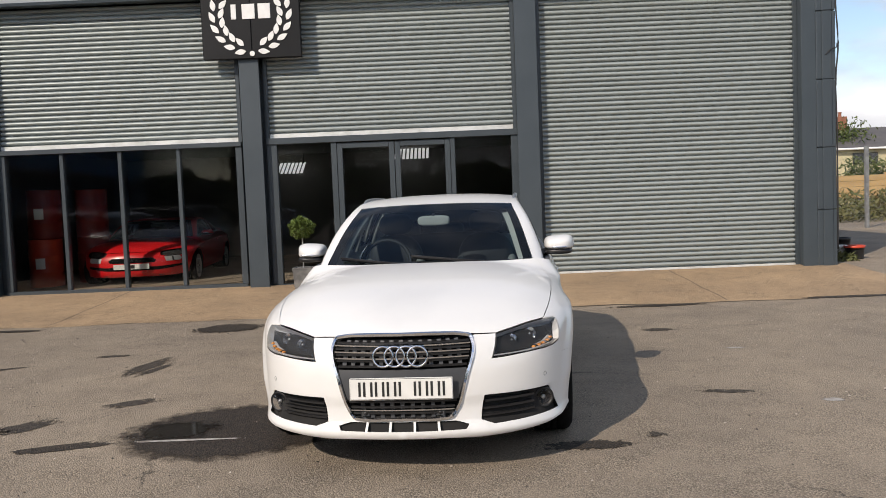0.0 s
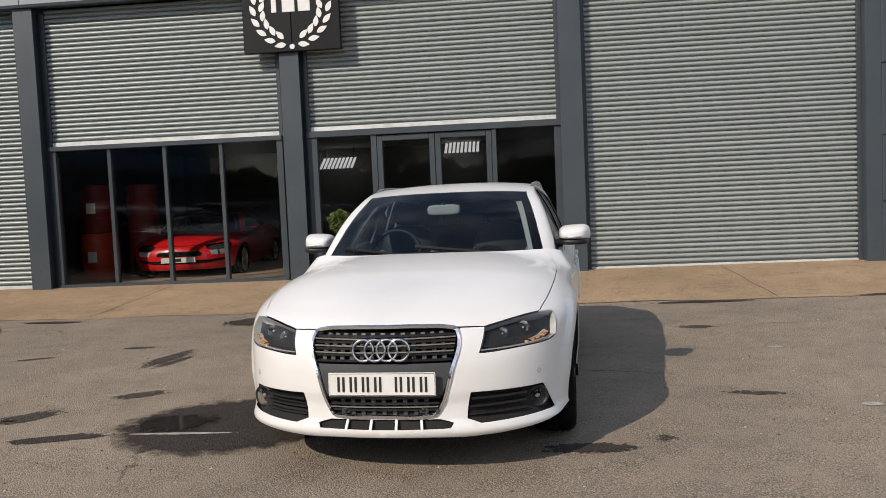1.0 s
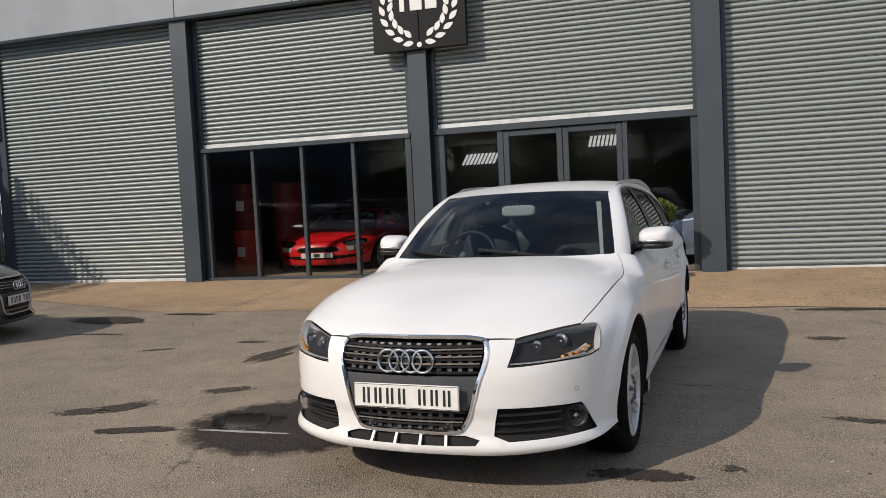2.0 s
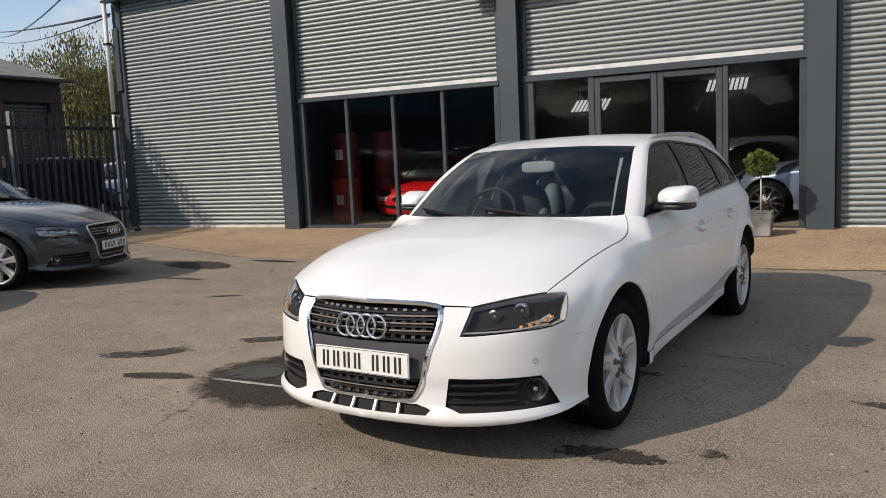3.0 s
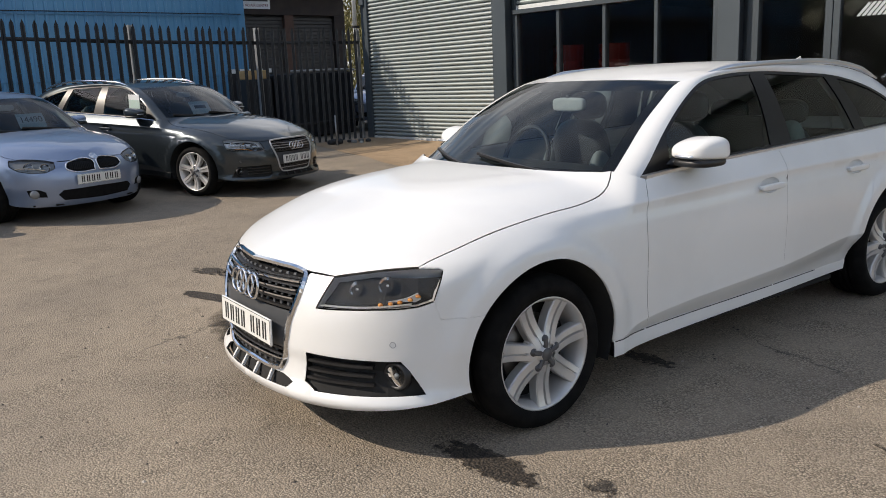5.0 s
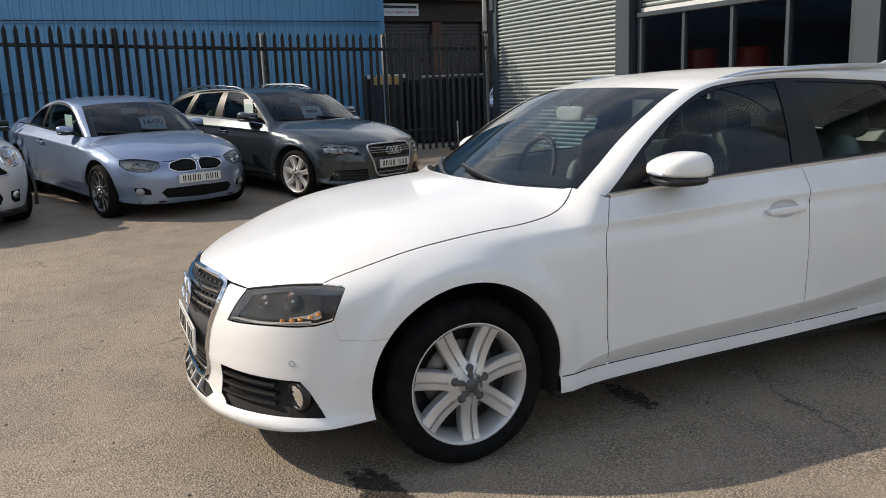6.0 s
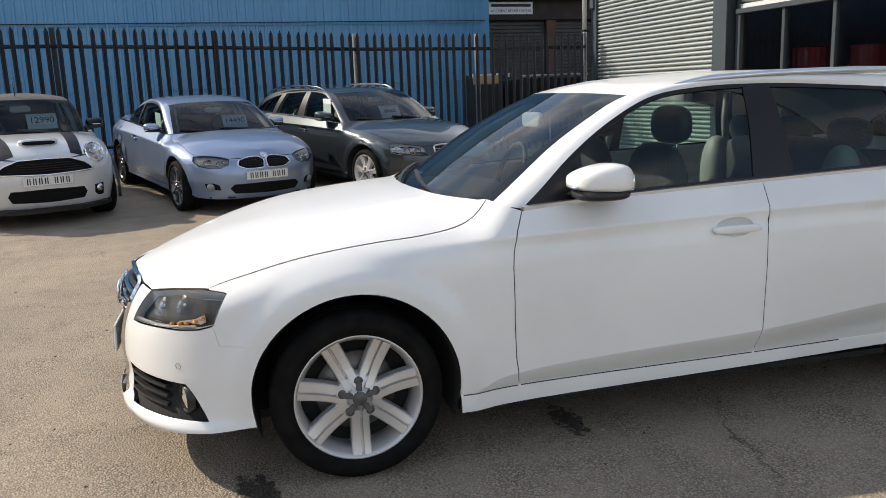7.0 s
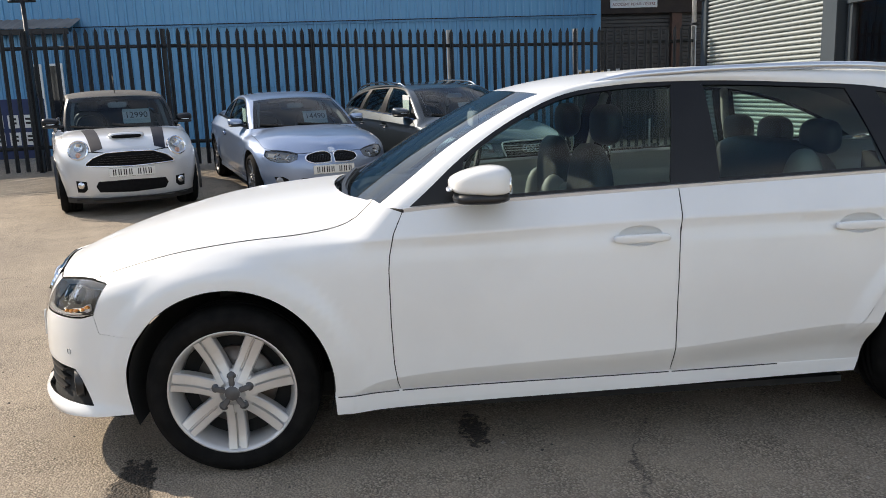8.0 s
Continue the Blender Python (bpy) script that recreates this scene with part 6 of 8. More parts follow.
def estate_front(root, front, c, chrome="chrome"):
    """Grille, plate, badge and lower openings of the estate."""
    sh = c["shell"]
    G0 = [(SN, .722), (1.25, .718), (1.09, .708), (1.052, .695), (1.185, .318), (1.215, .303), (SN, .301)]
    grille = patch_on(root, "grille", sh, G0, "void", -.030, .03, .0, "black slatted grille in a chrome surround", half=True)
    left = spline([tuple(sh.off(.004)(s, z)) for s, z in [(SN, .719), (1.25, .715), (1.10, .706), (1.062, .698), (1.058, .675), (1.12, .50), (1.178, .335), (1.20, .309), (1.24, .303), (SN, .3025)]], 70)
    rightside = (left * (1, -1, 1))[::-1]
    loop = np.concatenate([left, rightside[1:-1]])
    part("grille_surround", sweep(loop, [(-.011, -.006), (.007, -.007), (.010, 0), (.006, .007), (-.006, .007)], True, (1, 0, 0)), chrome, grille, "polished chrome surround")

    def span(z):
        return float(np.interp(z, [.303, .32, .335, .50, .675, .72], [1.23, 1.198, 1.190, 1.132, 1.070, 1.075]))

    def bar(z, d, w, t, mat, name):
        s0 = span(z)
        pts = [sh.off(d)(s, z) for s in np.linspace(s0, SN, 12)]
        pts = pts + [p * (1, -1, 1) for p in pts[-2::-1]]
        part(name, sweep(pts, rect(t, w)), mat, grille)
    for z in (.685, .658, .628, .598, .570):
        bar(z, -.010, .010, .020, "black", "grille_bar")
    for z in (.668, .638, .608):
        bar(z, .004, .0065, .014, chrome, "grille_strip")
    for z in (.390, .362, .334):
        bar(z, -.010, .010, .020, "black", "grille_bar")
    bar(.350, .004, .006, .014, chrome, "grille_strip")
    for y in np.arange(-.30, .301, .05):
        for z0, z1 in ((.565, .70), (.31, .395)):
            if abs(y) > .36 - (.70 - z1) * .2 - .02 - (.05 if z0 < .5 else 0):
                continue
            s = SN - .9 * math.atan2(abs(y), .80)
            pts = [sh.off(-.014)(s, z) * (1, 1 if y >= 0 else -1, 1) for z in np.linspace(z0, z1, 5)]
            part("grille_rib", sweep(pts, rect(.006, .020), up=(0, 1, 0)), "grey_plastic", grille)
    patch_on(root, "plate_panel", sh, [(SN, .553), (1.112, .553), (1.163, .398), (SN, .398)], "grey_plastic", -.004, .03, .02, "", True, grille)
    for sg in (1, -1):
        part("sensor_cover", box(.855, .872, sg * .19 - .022, sg * .19 + .022, .315, .35, .004), "grey_plastic", grille)
        part("sensor", lathe([(0, .004), (.009, .003), (.011, 0)], 16), "black", grille, m=pose(.873, sg * .19, .333, 0, 90, 0))
    # fog lamp openings
    for left_side in (True, False):
        sg = 1 if left_side else -1
        rec = patch_on(root, "fog_grille", sh, FOG, "void", -.045, .03, 0, "black bumper grille with a fog lamp", sides=(left_side,))[0]
        a = np.array([sh.off(-.001)(s, z) for s, z in dense(FOG, .03)])
        b = np.array([sh.off(-.045)(s, z) for s, z in dense(FOG, .03)])
        part("opening_wall", grid_mesh(np.stack([np.concatenate([a, a[:1]]), np.concatenate([b, b[:1]])], 1) * (1, sg, 1), False), "black", rec)
        for z, s0 in ((.372, 1.02), (.338, 1.03), (.304, 1.035)):
            part("slat", sweep([sh.off(-.014)(s, z) * (1, sg, 1) for s in np.linspace(s0, .735, 10)], rect(.03, .010)), "black", rec)
        p = sh.off(-.012)(.652, .338) * (1, sg, 1)
        fwd = Vector((1, .35 * sg, 0))
        mt = Matrix.Translation(p) @ fwd.to_track_quat("Z", "Y").to_matrix().to_4x4()
        fl = part("fog_lamp", lathe([(.0, -.02), (.03, -.012), (.043, .004), (.048, .008), (.054, .006), (.057, -.02)], 30), "black", rec, m=mt)
        part("reflector", lathe([(0, -.012), (.022, -.006), (.038, .003)], 26), "gloss_black", fl)
        part("bulb", lathe([(0, .004), (.009, .002), (.012, -.006)], 16), "lamp_trim", fl)
        part("lens", lathe([(0, .012), (.025, .010), (.042, .005)], 26), "lens", fl).visible_shadow = False
    # lower slot and its ribs
    patch_on(root, "lower_slot", sh, [(SN, .290), (1.17, .289), (1.10, .268), (1.12, .247), (SN, .246)], "black", -.045, .03, 0, "", True, front)
    for y in (-.18, -.06, .06, .18):
        s = SN - .9 * math.atan2(abs(y), .83)
        part("slot_rib", sweep([sh.off(-.008)(s, z) * (1, 1 if y >= 0 else -1, 1) for z in (.244, .292)], rect(.012, .012), up=(0, 1, 0)), c["paint"], front)
    for s, z in ((.655, .466),):
        for sg in (1, -1):
            p, nn = sh.off(.001)(s, z) * (1, sg, 1), sh.normal(np.array(s), np.array(z)) * (1, sg, 1)
            part("parking_sensor", sweep([(.011 * math.cos(a), .011 * math.sin(a), -.0005) for a in np.linspace(0, 2 * math.pi, 21)[:-1]], ring(.0011, 5), True), "lamp_trim", front, m=Matrix.Translation(p) @ Vector(nn).to_track_quat("Z", "Y").to_matrix().to_4x4())


white_car, white_bonnet, white_front = car("estate_car", "white five-door estate car parked on the forecourt, painted amber glints in its lamps", "car", CAR_AT, EST)
lamp(white_car, EST, 0.055)
estate_front(white_car, white_front, EST)
rings_on(white_car, .880, .620, .050, tilt=-8)
plate_on(white_car, .902, .462, tilt=-3)


def roof_rails(root, pts, mat, label):
    for sg in (1, -1):
        P = spline(pts, 40)
        part("roof_rail", sweep([(x, sg * y, z) for x, y, z in P], ring(.017, 10, .9), scales=[.35 + .65 * min(1, min(i, 39 - i) / 4) for i in range(40)]), mat, root, label)


roof_rails(white_car, [(-1.40, .585, 1.385), (-1.52, .592, 1.404), (-1.75, .60, 1.418), (-2.1, .602, 1.424), (-2.6, .592, 1.410), (-2.92, .594, 1.362), (-3.10, .606, 1.300)], "satin", "silver roof rail")
part("aerial_fin", sweep(spline([(-3.12, 0, 1.378), (-3.20, 0, 1.405), (-3.27, 0, 1.428)], 8), [(-.012, -.02), (.012, -.02), (.004, .03), (-.004, .03)]), "paint_white", white_car)


# ---- the fence ----
def fence_x(y):
    return -11.17 - 0.077 * (y - 7.5)


fence = thing("palisade_fence", "tall black steel palisade fence with pointed pales", "fence", kind="structure")


def pale_mesh():
    """A ridged pale with a split, pointed head."""
    prof = ((-0.034, 0.010), (-0.016, -0.006), (0.0, 0.006), (0.016, -0.006), (0.034, 0.010))
    verts, faces = [], []
    for z, k in ((0.0, 1), (2.14, 1), (2.19, 1)):
        verts += [(x * k, 0.0 + d, z) for x, d in prof]
    verts += [(-0.030, 0.006, 2.215), (-0.012, -0.003, 2.26), (0, -0.004, 2.29), (0.012, -0.003, 2.26), (0.030, 0.006, 2.215)]
    for r in range(3):
        faces += [(r * 5 + i, r * 5 + i + 1, r * 5 + i + 6, r * 5 + i + 5) for i in range(4)]
    n = len(verts)
    verts += [(x, y + 0.004, z) for x, y, z in verts]
    faces += [tuple(n + i for i in reversed(f)) for f in faces]
    for r in range(3):
        for e in (0, 4):
            faces.append((r * 5 + e, r * 5 + e + 5, n + r * 5 + e + 5, n + r * 5 + e))
    return mesh_of(verts, faces)


pale = pale_mesh()
pale.materials.append(M["fence"])
y, rng = 12.32, random.Random(8)
while y > -9:
    b = gz(fence_x(y), y)
    part("pale", pale, "fence", fence, m=pose(fence_x(y) + 0.03, y, b + 0.03, rng.uniform(-0.6, 0.6), rng.uniform(-0.5, 0.5), 90 + 4.4))
    y -= 0.158 + rng.uniform(-0.006, 0.006)
posts = [12.42, 9.98, 7.53, 5.05, 2.6, 0.48, -2.2, -4.7, -7.2]
for a, b in zip(posts, posts[1:]):
    for zr in (0.42, 2.02):
        pa, pb = (fence_x(a), a, gz(fence_x(a), a) + zr), (fence_x(b), b, gz(fence_x(b), b) + zr)
        part("rail", sweep([pa, pb], [(-0.004, -0.03), (0.004, -0.03), (0.004, 0.022), (0.03, 0.022), (0.03, 0.03), (-0.004, 0.03)]), "fence", fence)
for i, y in enumerate(posts):
    x, b = fence_x(y) - 0.05, gz(fence_x(y), y)
    part("post", merge(box(x - 0.05, x + 0.05, y - 0.035, y - 0.029, b, b + 2.30, 0.001), box(x - 0.05, x + 0.05, y + 0.029, y + 0.035, b, b + 2.30, 0.001), box(x - 0.003, x + 0.003, y - 0.029, y + 0.029, b, b + 2.30, 0)),
         "galv" if i in (0, 1, 2) else "fence", fence)
t = thing("flood_lamp", "pair of grey floodlights on a dark pole above the fence", "lamp")
x, y = fence_x(0.48) - 0.15, 0.48
part("pole", tube([(x, y, 0.25), (x, y, 3.1)], 0.035, 10, up=(0, 1, 0)), "fence", t)
part("cross_arm", tube([(x, y - 0.22, 3.08), (x, y + 0.2, 3.08)], 0.02), "fence", t)
for dy in (-0.16, 0.14):
    part("lamp_head", box(x - 0.05, x + 0.10, y + dy - 0.08, y + dy + 0.08, 3.12, 3.28, 0.02), "galv", t)
    part("lamp_face", box(x + 0.101, x + 0.106, y + dy - 0.065, y + dy + 0.065, 3.135, 3.265, 0.002), "lining", t)
t = thing("notice_board", "navy board with rows of white cards behind the fence", "board")
part("board", box(-12.56, -12.5, -2.6, 0.05, 0.45, 1.55, 0.01), "navy_board", t)
for yy in (-2.5, -0.1):
    part("leg", box(-12.62, -12.561, yy - 0.04, yy + 0.04, 0.2, 1.5, 0.005), "fence", t)
for yy in np.arange(-2.4, 0.0, 0.27):
    for zz in (0.82, 1.14):
        part("card", box(-12.498, -12.49, yy - 0.10, yy + 0.09, zz - 0.12, zz + 0.12, 0.002), "white", t)
        for k in (0.045, -0.03):
            part("card_bar", box(-12.489, -12.486, yy - 0.06, yy + 0.05, zz + k - 0.02, zz + k + 0.02, 0), "ink", t)

# ---- the blue works behind the fence ----
works = thing("blue_building", "large blue-clad industrial building behind the fence", "building")


def ribbed(along, fixed, a0, a1, z0, z1, pitch, depth, axis, out):
    """A ribbed cladding sheet: axis 'y' runs along y at x = fixed, 'x' along x at y = fixed. out: the side that the ribs face."""
    pts = []
    q = a0
    while q < a1 - 1e-6:
        for f, d in ((0.0, 0.0), (0.30, 0.0), (0.38, depth), (0.62, depth), (0.70, 0.0)):
            if q + f * pitch < a1:
                pts.append((q + f * pitch, d))
        q += pitch
    pts.append((a1, 0.0))
    rows_ = []
    for z in (z0, z1):
        rows_.append([(fixed + out * d, a, z) if axis == "y" else (a, fixed + out * d, z) for a, d in pts])
    return grid_mesh(np.array(rows_), False)


WX = -16.0
for z0, z1, d in ((0.2, 1.68, 0.0), (1.66, 3.08, 0.012), (3.06, 6.8, 0.024)):
    part("cladding", ribbed(0, WX + d, -16.15, 12.05, z0, z1, 0.20, 0.03, "y", 1), "cladding", works)
    part("cladding", ribbed(0, 12.06, -30, WX, z0, z1, 0.20, 0.03, "x", 1), "cladding", works)
    part("seam_trim", box(WX + d - 0.01, WX + d + 0.034, -16.15, 12.05, z1 - 0.03, z1, 0.003), "cladding", works)
part("corner_trim", box(WX - 0.02, WX + 0.07, 11.95, 12.12, 0.2, 6.8, 0.006), "cladding", works)
part("corner_trim", box(WX - 0.0, WX + 0.06, 11.55, 11.62, 0.2, 6.8, 0.006), "cladding", works)
part("roof", box(-30, WX + 0.12, -16.3, 12.2, 6.8, 7.0, 0.02), "old_roof", works)
part("back_wall", box(-30, WX - 0.05, -16.1, 12.0, 0.2, 6.75, 0), "cladding", works)
part("gutter", tube([(WX + 0.10, -0.2, 3.11), (WX + 0.10, 12.0, 3.11)], 0.012, 6), "wire", works, "thin cable along the cladding")
shed = thing("shed", "low blue lean-to with a grey sheet roof and pale window frames", "building")
part("wall", ribbed(0, -15.2, -9, -0.25, 0.2, 2.98, 0.22, 0.025, "y", 1), "cladding", shed)
part("wall", ribbed(0, -0.22, -15.95, -15.15, 0.2, 3.0, 0.22, 0.025, "x", 1), "cladding", shed)
rf = np.array([[(-15.0, yy, 3.02 + 0.02 * (i % 2)), (-15.95, yy, 3.30 + 0.02 * (i % 2))] for i, yy in enumerate(np.arange(-9.2, 0.0, 0.09))])
part("roof", grid_mesh(rf, False), "old_roof", shed)
part("fascia", box(-15.03, -14.97, -9.2, -0.05, 2.90, 3.02, 0.01), "wire", shed)
for y0 in (-1.05, -0.62):
    part("window_frame", merge(box(-15.16, -15.12, y0, y0 + 0.05, 1.0, 2.3, 0.004), box(-15.16, -15.12, y0 + 0.27, y0 + 0.32, 1.0, 2.3, 0.004), box(-15.16, -15.12, y0 + 0.05, y0 + 0.27, 2.25, 2.3, 0.004), box(-15.16, -15.12, y0 + 0.05, y0 + 0.27, 1.0, 1.05, 0.004)), "pvc", shed)
    part("pane", box(-15.15, -15.14, y0 + 0.05, y0 + 0.27, 1.05, 2.25, 0), "glass_dark", shed)

# the dark garage beyond
garage = thing("garage", "dark brown brick garage with roller doors and a white sign", "building")
part("wall", box(-22.3, -22.0, 12.2, 14.3, 0.2, 4.4, 0.01), "brown", garage)
part("wall", box(-22.3, -22.0, 16.75, 17.1, 0.2, 3.65, 0.01), "brown_pier", garage, "red-brown brick pier")
part("wall", box(-22.3, -22.0, 18.75, 19.2, 0.2, 3.65, 0.01), "brown", garage)
part("wall", box(-22.3, -22.0, 14.3, 19.2, 3.66, 4.4, 0.01), "brown", garage)
part("wall", box(-34, -22.301, 18.95, 19.2, 0.2, 4.4, 0.01), "brown", garage)
for y0, y1 in ((14.3, 16.75), (17.1, 18.75)):
    n = int(3.4 / 0.12)
    rd = part("roller_door", box(-22.26, -22.21, y0, y1, 0.25, 3.66, 0.004), "brown_door", garage)
    for i in range(n):
        part("slat", box(-22.2, -22.15, y0, y1, 0.25 + i * 0.12, 0.36 + i * 0.12, 0.012), "brown_door", rd)
rf = np.array([[(-21.7, yy, 4.40 + 0.025 * (i % 2)), (-29.0, yy, 6.6 + 0.025 * (i % 2))] for i, yy in enumerate(np.arange(11.0, 19.5, 0.10))])
part("roof", grid_mesh(rf, False), "old_roof", garage)
part("gutter", tube([(-21.68, 11, 4.38), (-21.68, 19.5, 4.38)], 0.06, 8), "wire", garage)
sg_ = part("sign", box(-21.99, -21.96, 14.62, 16.22, 3.84, 4.24, 0.004), "white", garage, "white sign with two lines of lettering")
part("line_bar", box(-21.959, -21.955, 14.70, 16.14, 4.08, 4.17, 0), "ink", sg_)


def lettering(text, size, mat, parent, m, label=""):
    cu = bpy.data.curves.new("lettering", "FONT")
    cu.body, cu.size, cu.align_x, cu.align_y, cu.extrude = text, size, "CENTER", "CENTER", 0.001
    ob = new("lettering", cu)
    dg = bpy.context.evaluated_depsgraph_get()
    me = bpy.data.meshes.new_from_object(ob.evaluated_get(dg))
    bpy.data.objects.remove(ob)
    me.materials.clear()
    return part("lettering", me, mat, parent, label, m)


lettering("ACCIDENT REPAIR CENTRE", 0.118, "dark_red", sg_, pose(-21.955, 15.42, 3.945, 90, 0, 90))

# clutter behind the fence
t = thing("skip", "dark steel skip behind the fence", "skip")
part("body", box(-14.6, -13.2, 11.75, 13.35, 0.2, 1.62, 0.03), "fence", t)
part("rim", tube([(-13.2, 11.7, 1.66), (-13.2, 13.4, 1.66)], 0.03), "galv", t)
for yy in (12.0, 12.5, 13.0):
    part("rib", box(-13.2, -13.14, yy - 0.04, yy + 0.04, 0.4, 1.6, 0.008), "fence", t)
t = thing("crate", "yellow plastic crate on a stack behind the fence", "crate")
part("crate_base", box(-14.5, -13.9, 11.0, 11.6, 0.2, 1.52, 0.02), "wire", t)
part("lid", box(-14.45, -13.95, 11.05, 11.55, 1.52, 1.72, 0.02), "timber", t)
t = thing("rack", "dark rack with a row of pale tags behind the fence", "rack")
part("bar", box(-15.3, -15.2, 11.2, 12.4, 0.25, 1.75, 0.02), "wire", t)
for yy in np.arange(11.3, 12.4, 0.24):
    part("tag", box(-15.19, -15.17, yy - 0.06, yy + 0.06, 1.68, 1.78, 0.004), "white", t)
t = thing("pile", "small heap of odds and ends at the fence's foot", "rubble")
rng = random.Random(3)
for i in range(9):
    x, y, r = -11.0 + rng.uniform(-0.15, 0.35), 11.7 + rng.uniform(-0.5, 0.4), rng.uniform(0.03, 0.08)
    part("lump", blob(x, y, gz(x, y) + r * 0.6, r * 1.4, r, r * 0.8, 2.6, 10, 6), rng.choice(["lining", "planter", "timber", "wire"]), t)
t = thing("stake", "thin pale stake leaning by the fence", "stake")
part("rod", tube([(-10.75, 11.2, gz(-10.75, 11.2)), (-10.8, 11.22, 0.75)], 0.018), "galv", t)


# ---- trees and plants ----
def leaf_cloud(n, place, size, seed):
    """Many small two-triangle leaves at places given by a function of a random generator."""
    r = random.Random(seed)
    verts, faces = [], []
    for i in range(n):
        c, s, d = place(r)
        c = Vector(c)
        u = Vector((r.gauss(0, 1), r.gauss(0, 1), r.gauss(0, 1))).normalized() if d is None else Vector(d)
        v = u.cross(Vector((r.gauss(0, 1), r.gauss(0, 1), r.gauss(0, 1)))).normalized()
        a, w = size * s * r.uniform(0.7, 1.3), size * s * r.uniform(0.25, 0.45)
        k = len(verts)
        verts += [c - u * a * 0.5, c + v * w * 0.5, c + u * a * 0.5, c - v * w * 0.5]
        faces.append((k, k + 1, k + 2, k + 3))
    return mesh_of(verts, faces)


def limbs(trunk_h, r0, n, spread, up, seed, x=0.0, y=0.0, z=0.0):
    r = random.Random(seed)
    bm = bmesh_of(tube([(x, y, z), (x + 0.05 * trunk_h * r.uniform(-1, 1), y, z + trunk_h * 0.5), (x, y, z + trunk_h)], r0, 10, up=(0, 1, 0)))
    parts, ends = [bm], []
    for i in range(n):
        a = 2 * math.pi * (i + r.random() * 0.6) / n
        h0 = trunk_h * r.uniform(0.55, 1.0)
        L = spread * r.uniform(0.6, 1.0)
        p0, p2 = Vector((x, y, z + h0)), Vector((x + L * math.cos(a), y + L * math.sin(a), z + h0 + up * r.uniform(0.5, 1.1)))
        p1 = (p0 + p2) / 2 + Vector((0, 0, 0.15 * L))
        parts.append(bmesh_of(sweep(spline([p0, p1, p2], 7), ring(r0 * 0.42, 6), scales=[1, .85, .7, .55, .42, .3, .2])))
        ends.append(p2)
        ends.append(p1)
    return merge(*parts), ends


def tree(name, label, x, y, z, trunk_h, spread, up, leaf, size, count, mat, seed, puff=0.9, droop=0.0):
    t = thing(name, label, "tree", Matrix.Translation((x, y, z)))
    wood, ends = limbs(trunk_h, 0.035 * trunk_h + 0.06, 11, spread, up, seed)
    part("trunk", wood, "bark", t)

    def place(r):
        e = r.choice(ends)
        q = Vector((r.gauss(0, 1), r.gauss(0, 1), r.gauss(0, 0.7))) * puff * 0.55
        if droop:
            return (e.x + q.x, e.y + q.y, e.z + q.z * 0.5 - droop * r.random() ** 1.3), 1.0, (r.gauss(0, 0.12), r.gauss(0, 0.12), 1)
        return (e.x + q.x, e.y + q.y, e.z + q.z), 1.0, None
    part("crown", leaf_cloud(count, place, size, seed + 1), mat, t)
    return t


tree("willow_tree", "tall weeping willow with yellow-green hanging foliage", -35.5, 31.2, 0.2, 5.0, 2.6, 3.6, "willow", 0.19, 52000, "willow", 5, 1.1, 6.0)
tree("tree", "dark green leafy tree behind the house", 25.0, 53.0, 0.2, 3.2, 1.7, 2.4, "leaf", 0.28, 6000, "foliage", 7, 1.1)
for i, (x, y, h, s) in enumerate(((-26, -34, 5, 4), (-17, -38, 6, 5), (-9, -33, 4.5, 4), (-2, -40, 6, 5), (6, -34, 5, 4.5), (15, -38, 6, 5), (24, -32, 5, 4.5), (34, -20, 5, 5), (38, -4, 5, 5))):
    tree("tree", "leafy tree at the far side of the yard", x, y, 0, h, s, h * 0.8, "leaf", 0.22, 13000, "foliage", 30 + i, 2.4)


def hedge(name, label, x0, x1, y0, y1, z0, z1, size, count, mat, seed):
    def place(r):
        u, v = r.random(), r.random()
        k = 0.75 + 0.25 * math.sin(u * 37 + v * 9)
        return (x0 + (x1 - x0) * u, y0 + (y1 - y0) * v, z0 + (z1 - z0) * r.random() ** 0.8 * k), 1.0, None
    return tagged(part(name, leaf_cloud(count, place, size, seed), mat), label, "plants", kind="stuff")


hedge("scrub", "dry overgrown weeds along the waste ground", 10.5, 30, 26.5, 31, 0.0, 1.25, 0.26, 9000, "scrub", 11)
hedge("bush", "rounded green bush before the house", 23.6, 26.6, 47, 48.5, 0.5, 3.1, 0.30, 2600, "foliage", 12)
hedge("weeds", "tuft of weeds at the foot of the wall", 6.1, 6.6, 12.9, 13.4, 0.14, 0.30, 0.12, 260, "scrub", 13)
far_hedge = hedge("hedge", "dark hedge along the far side of the yard", -40, 40, -29.6, -28, 0, 4.9, 0.24, 42000, "foliage", 14)
body = [[(x, -29.2 - 0.35 * k + 0.25 * math.sin(x * 1.7 + k * 2.1), k * (0.98 + 0.10 * math.sin(x * 0.9) + 0.06 * math.sin(x * 2.7 + 1) + 0.04 * math.sin(x * 6.1))) for k in (0, 1, 2, 3, 4)] for x in np.arange(-41, 41.1, 0.25)]
part("hedge_body", grid_mesh(np.array(body), False), "foliage", far_hedge)

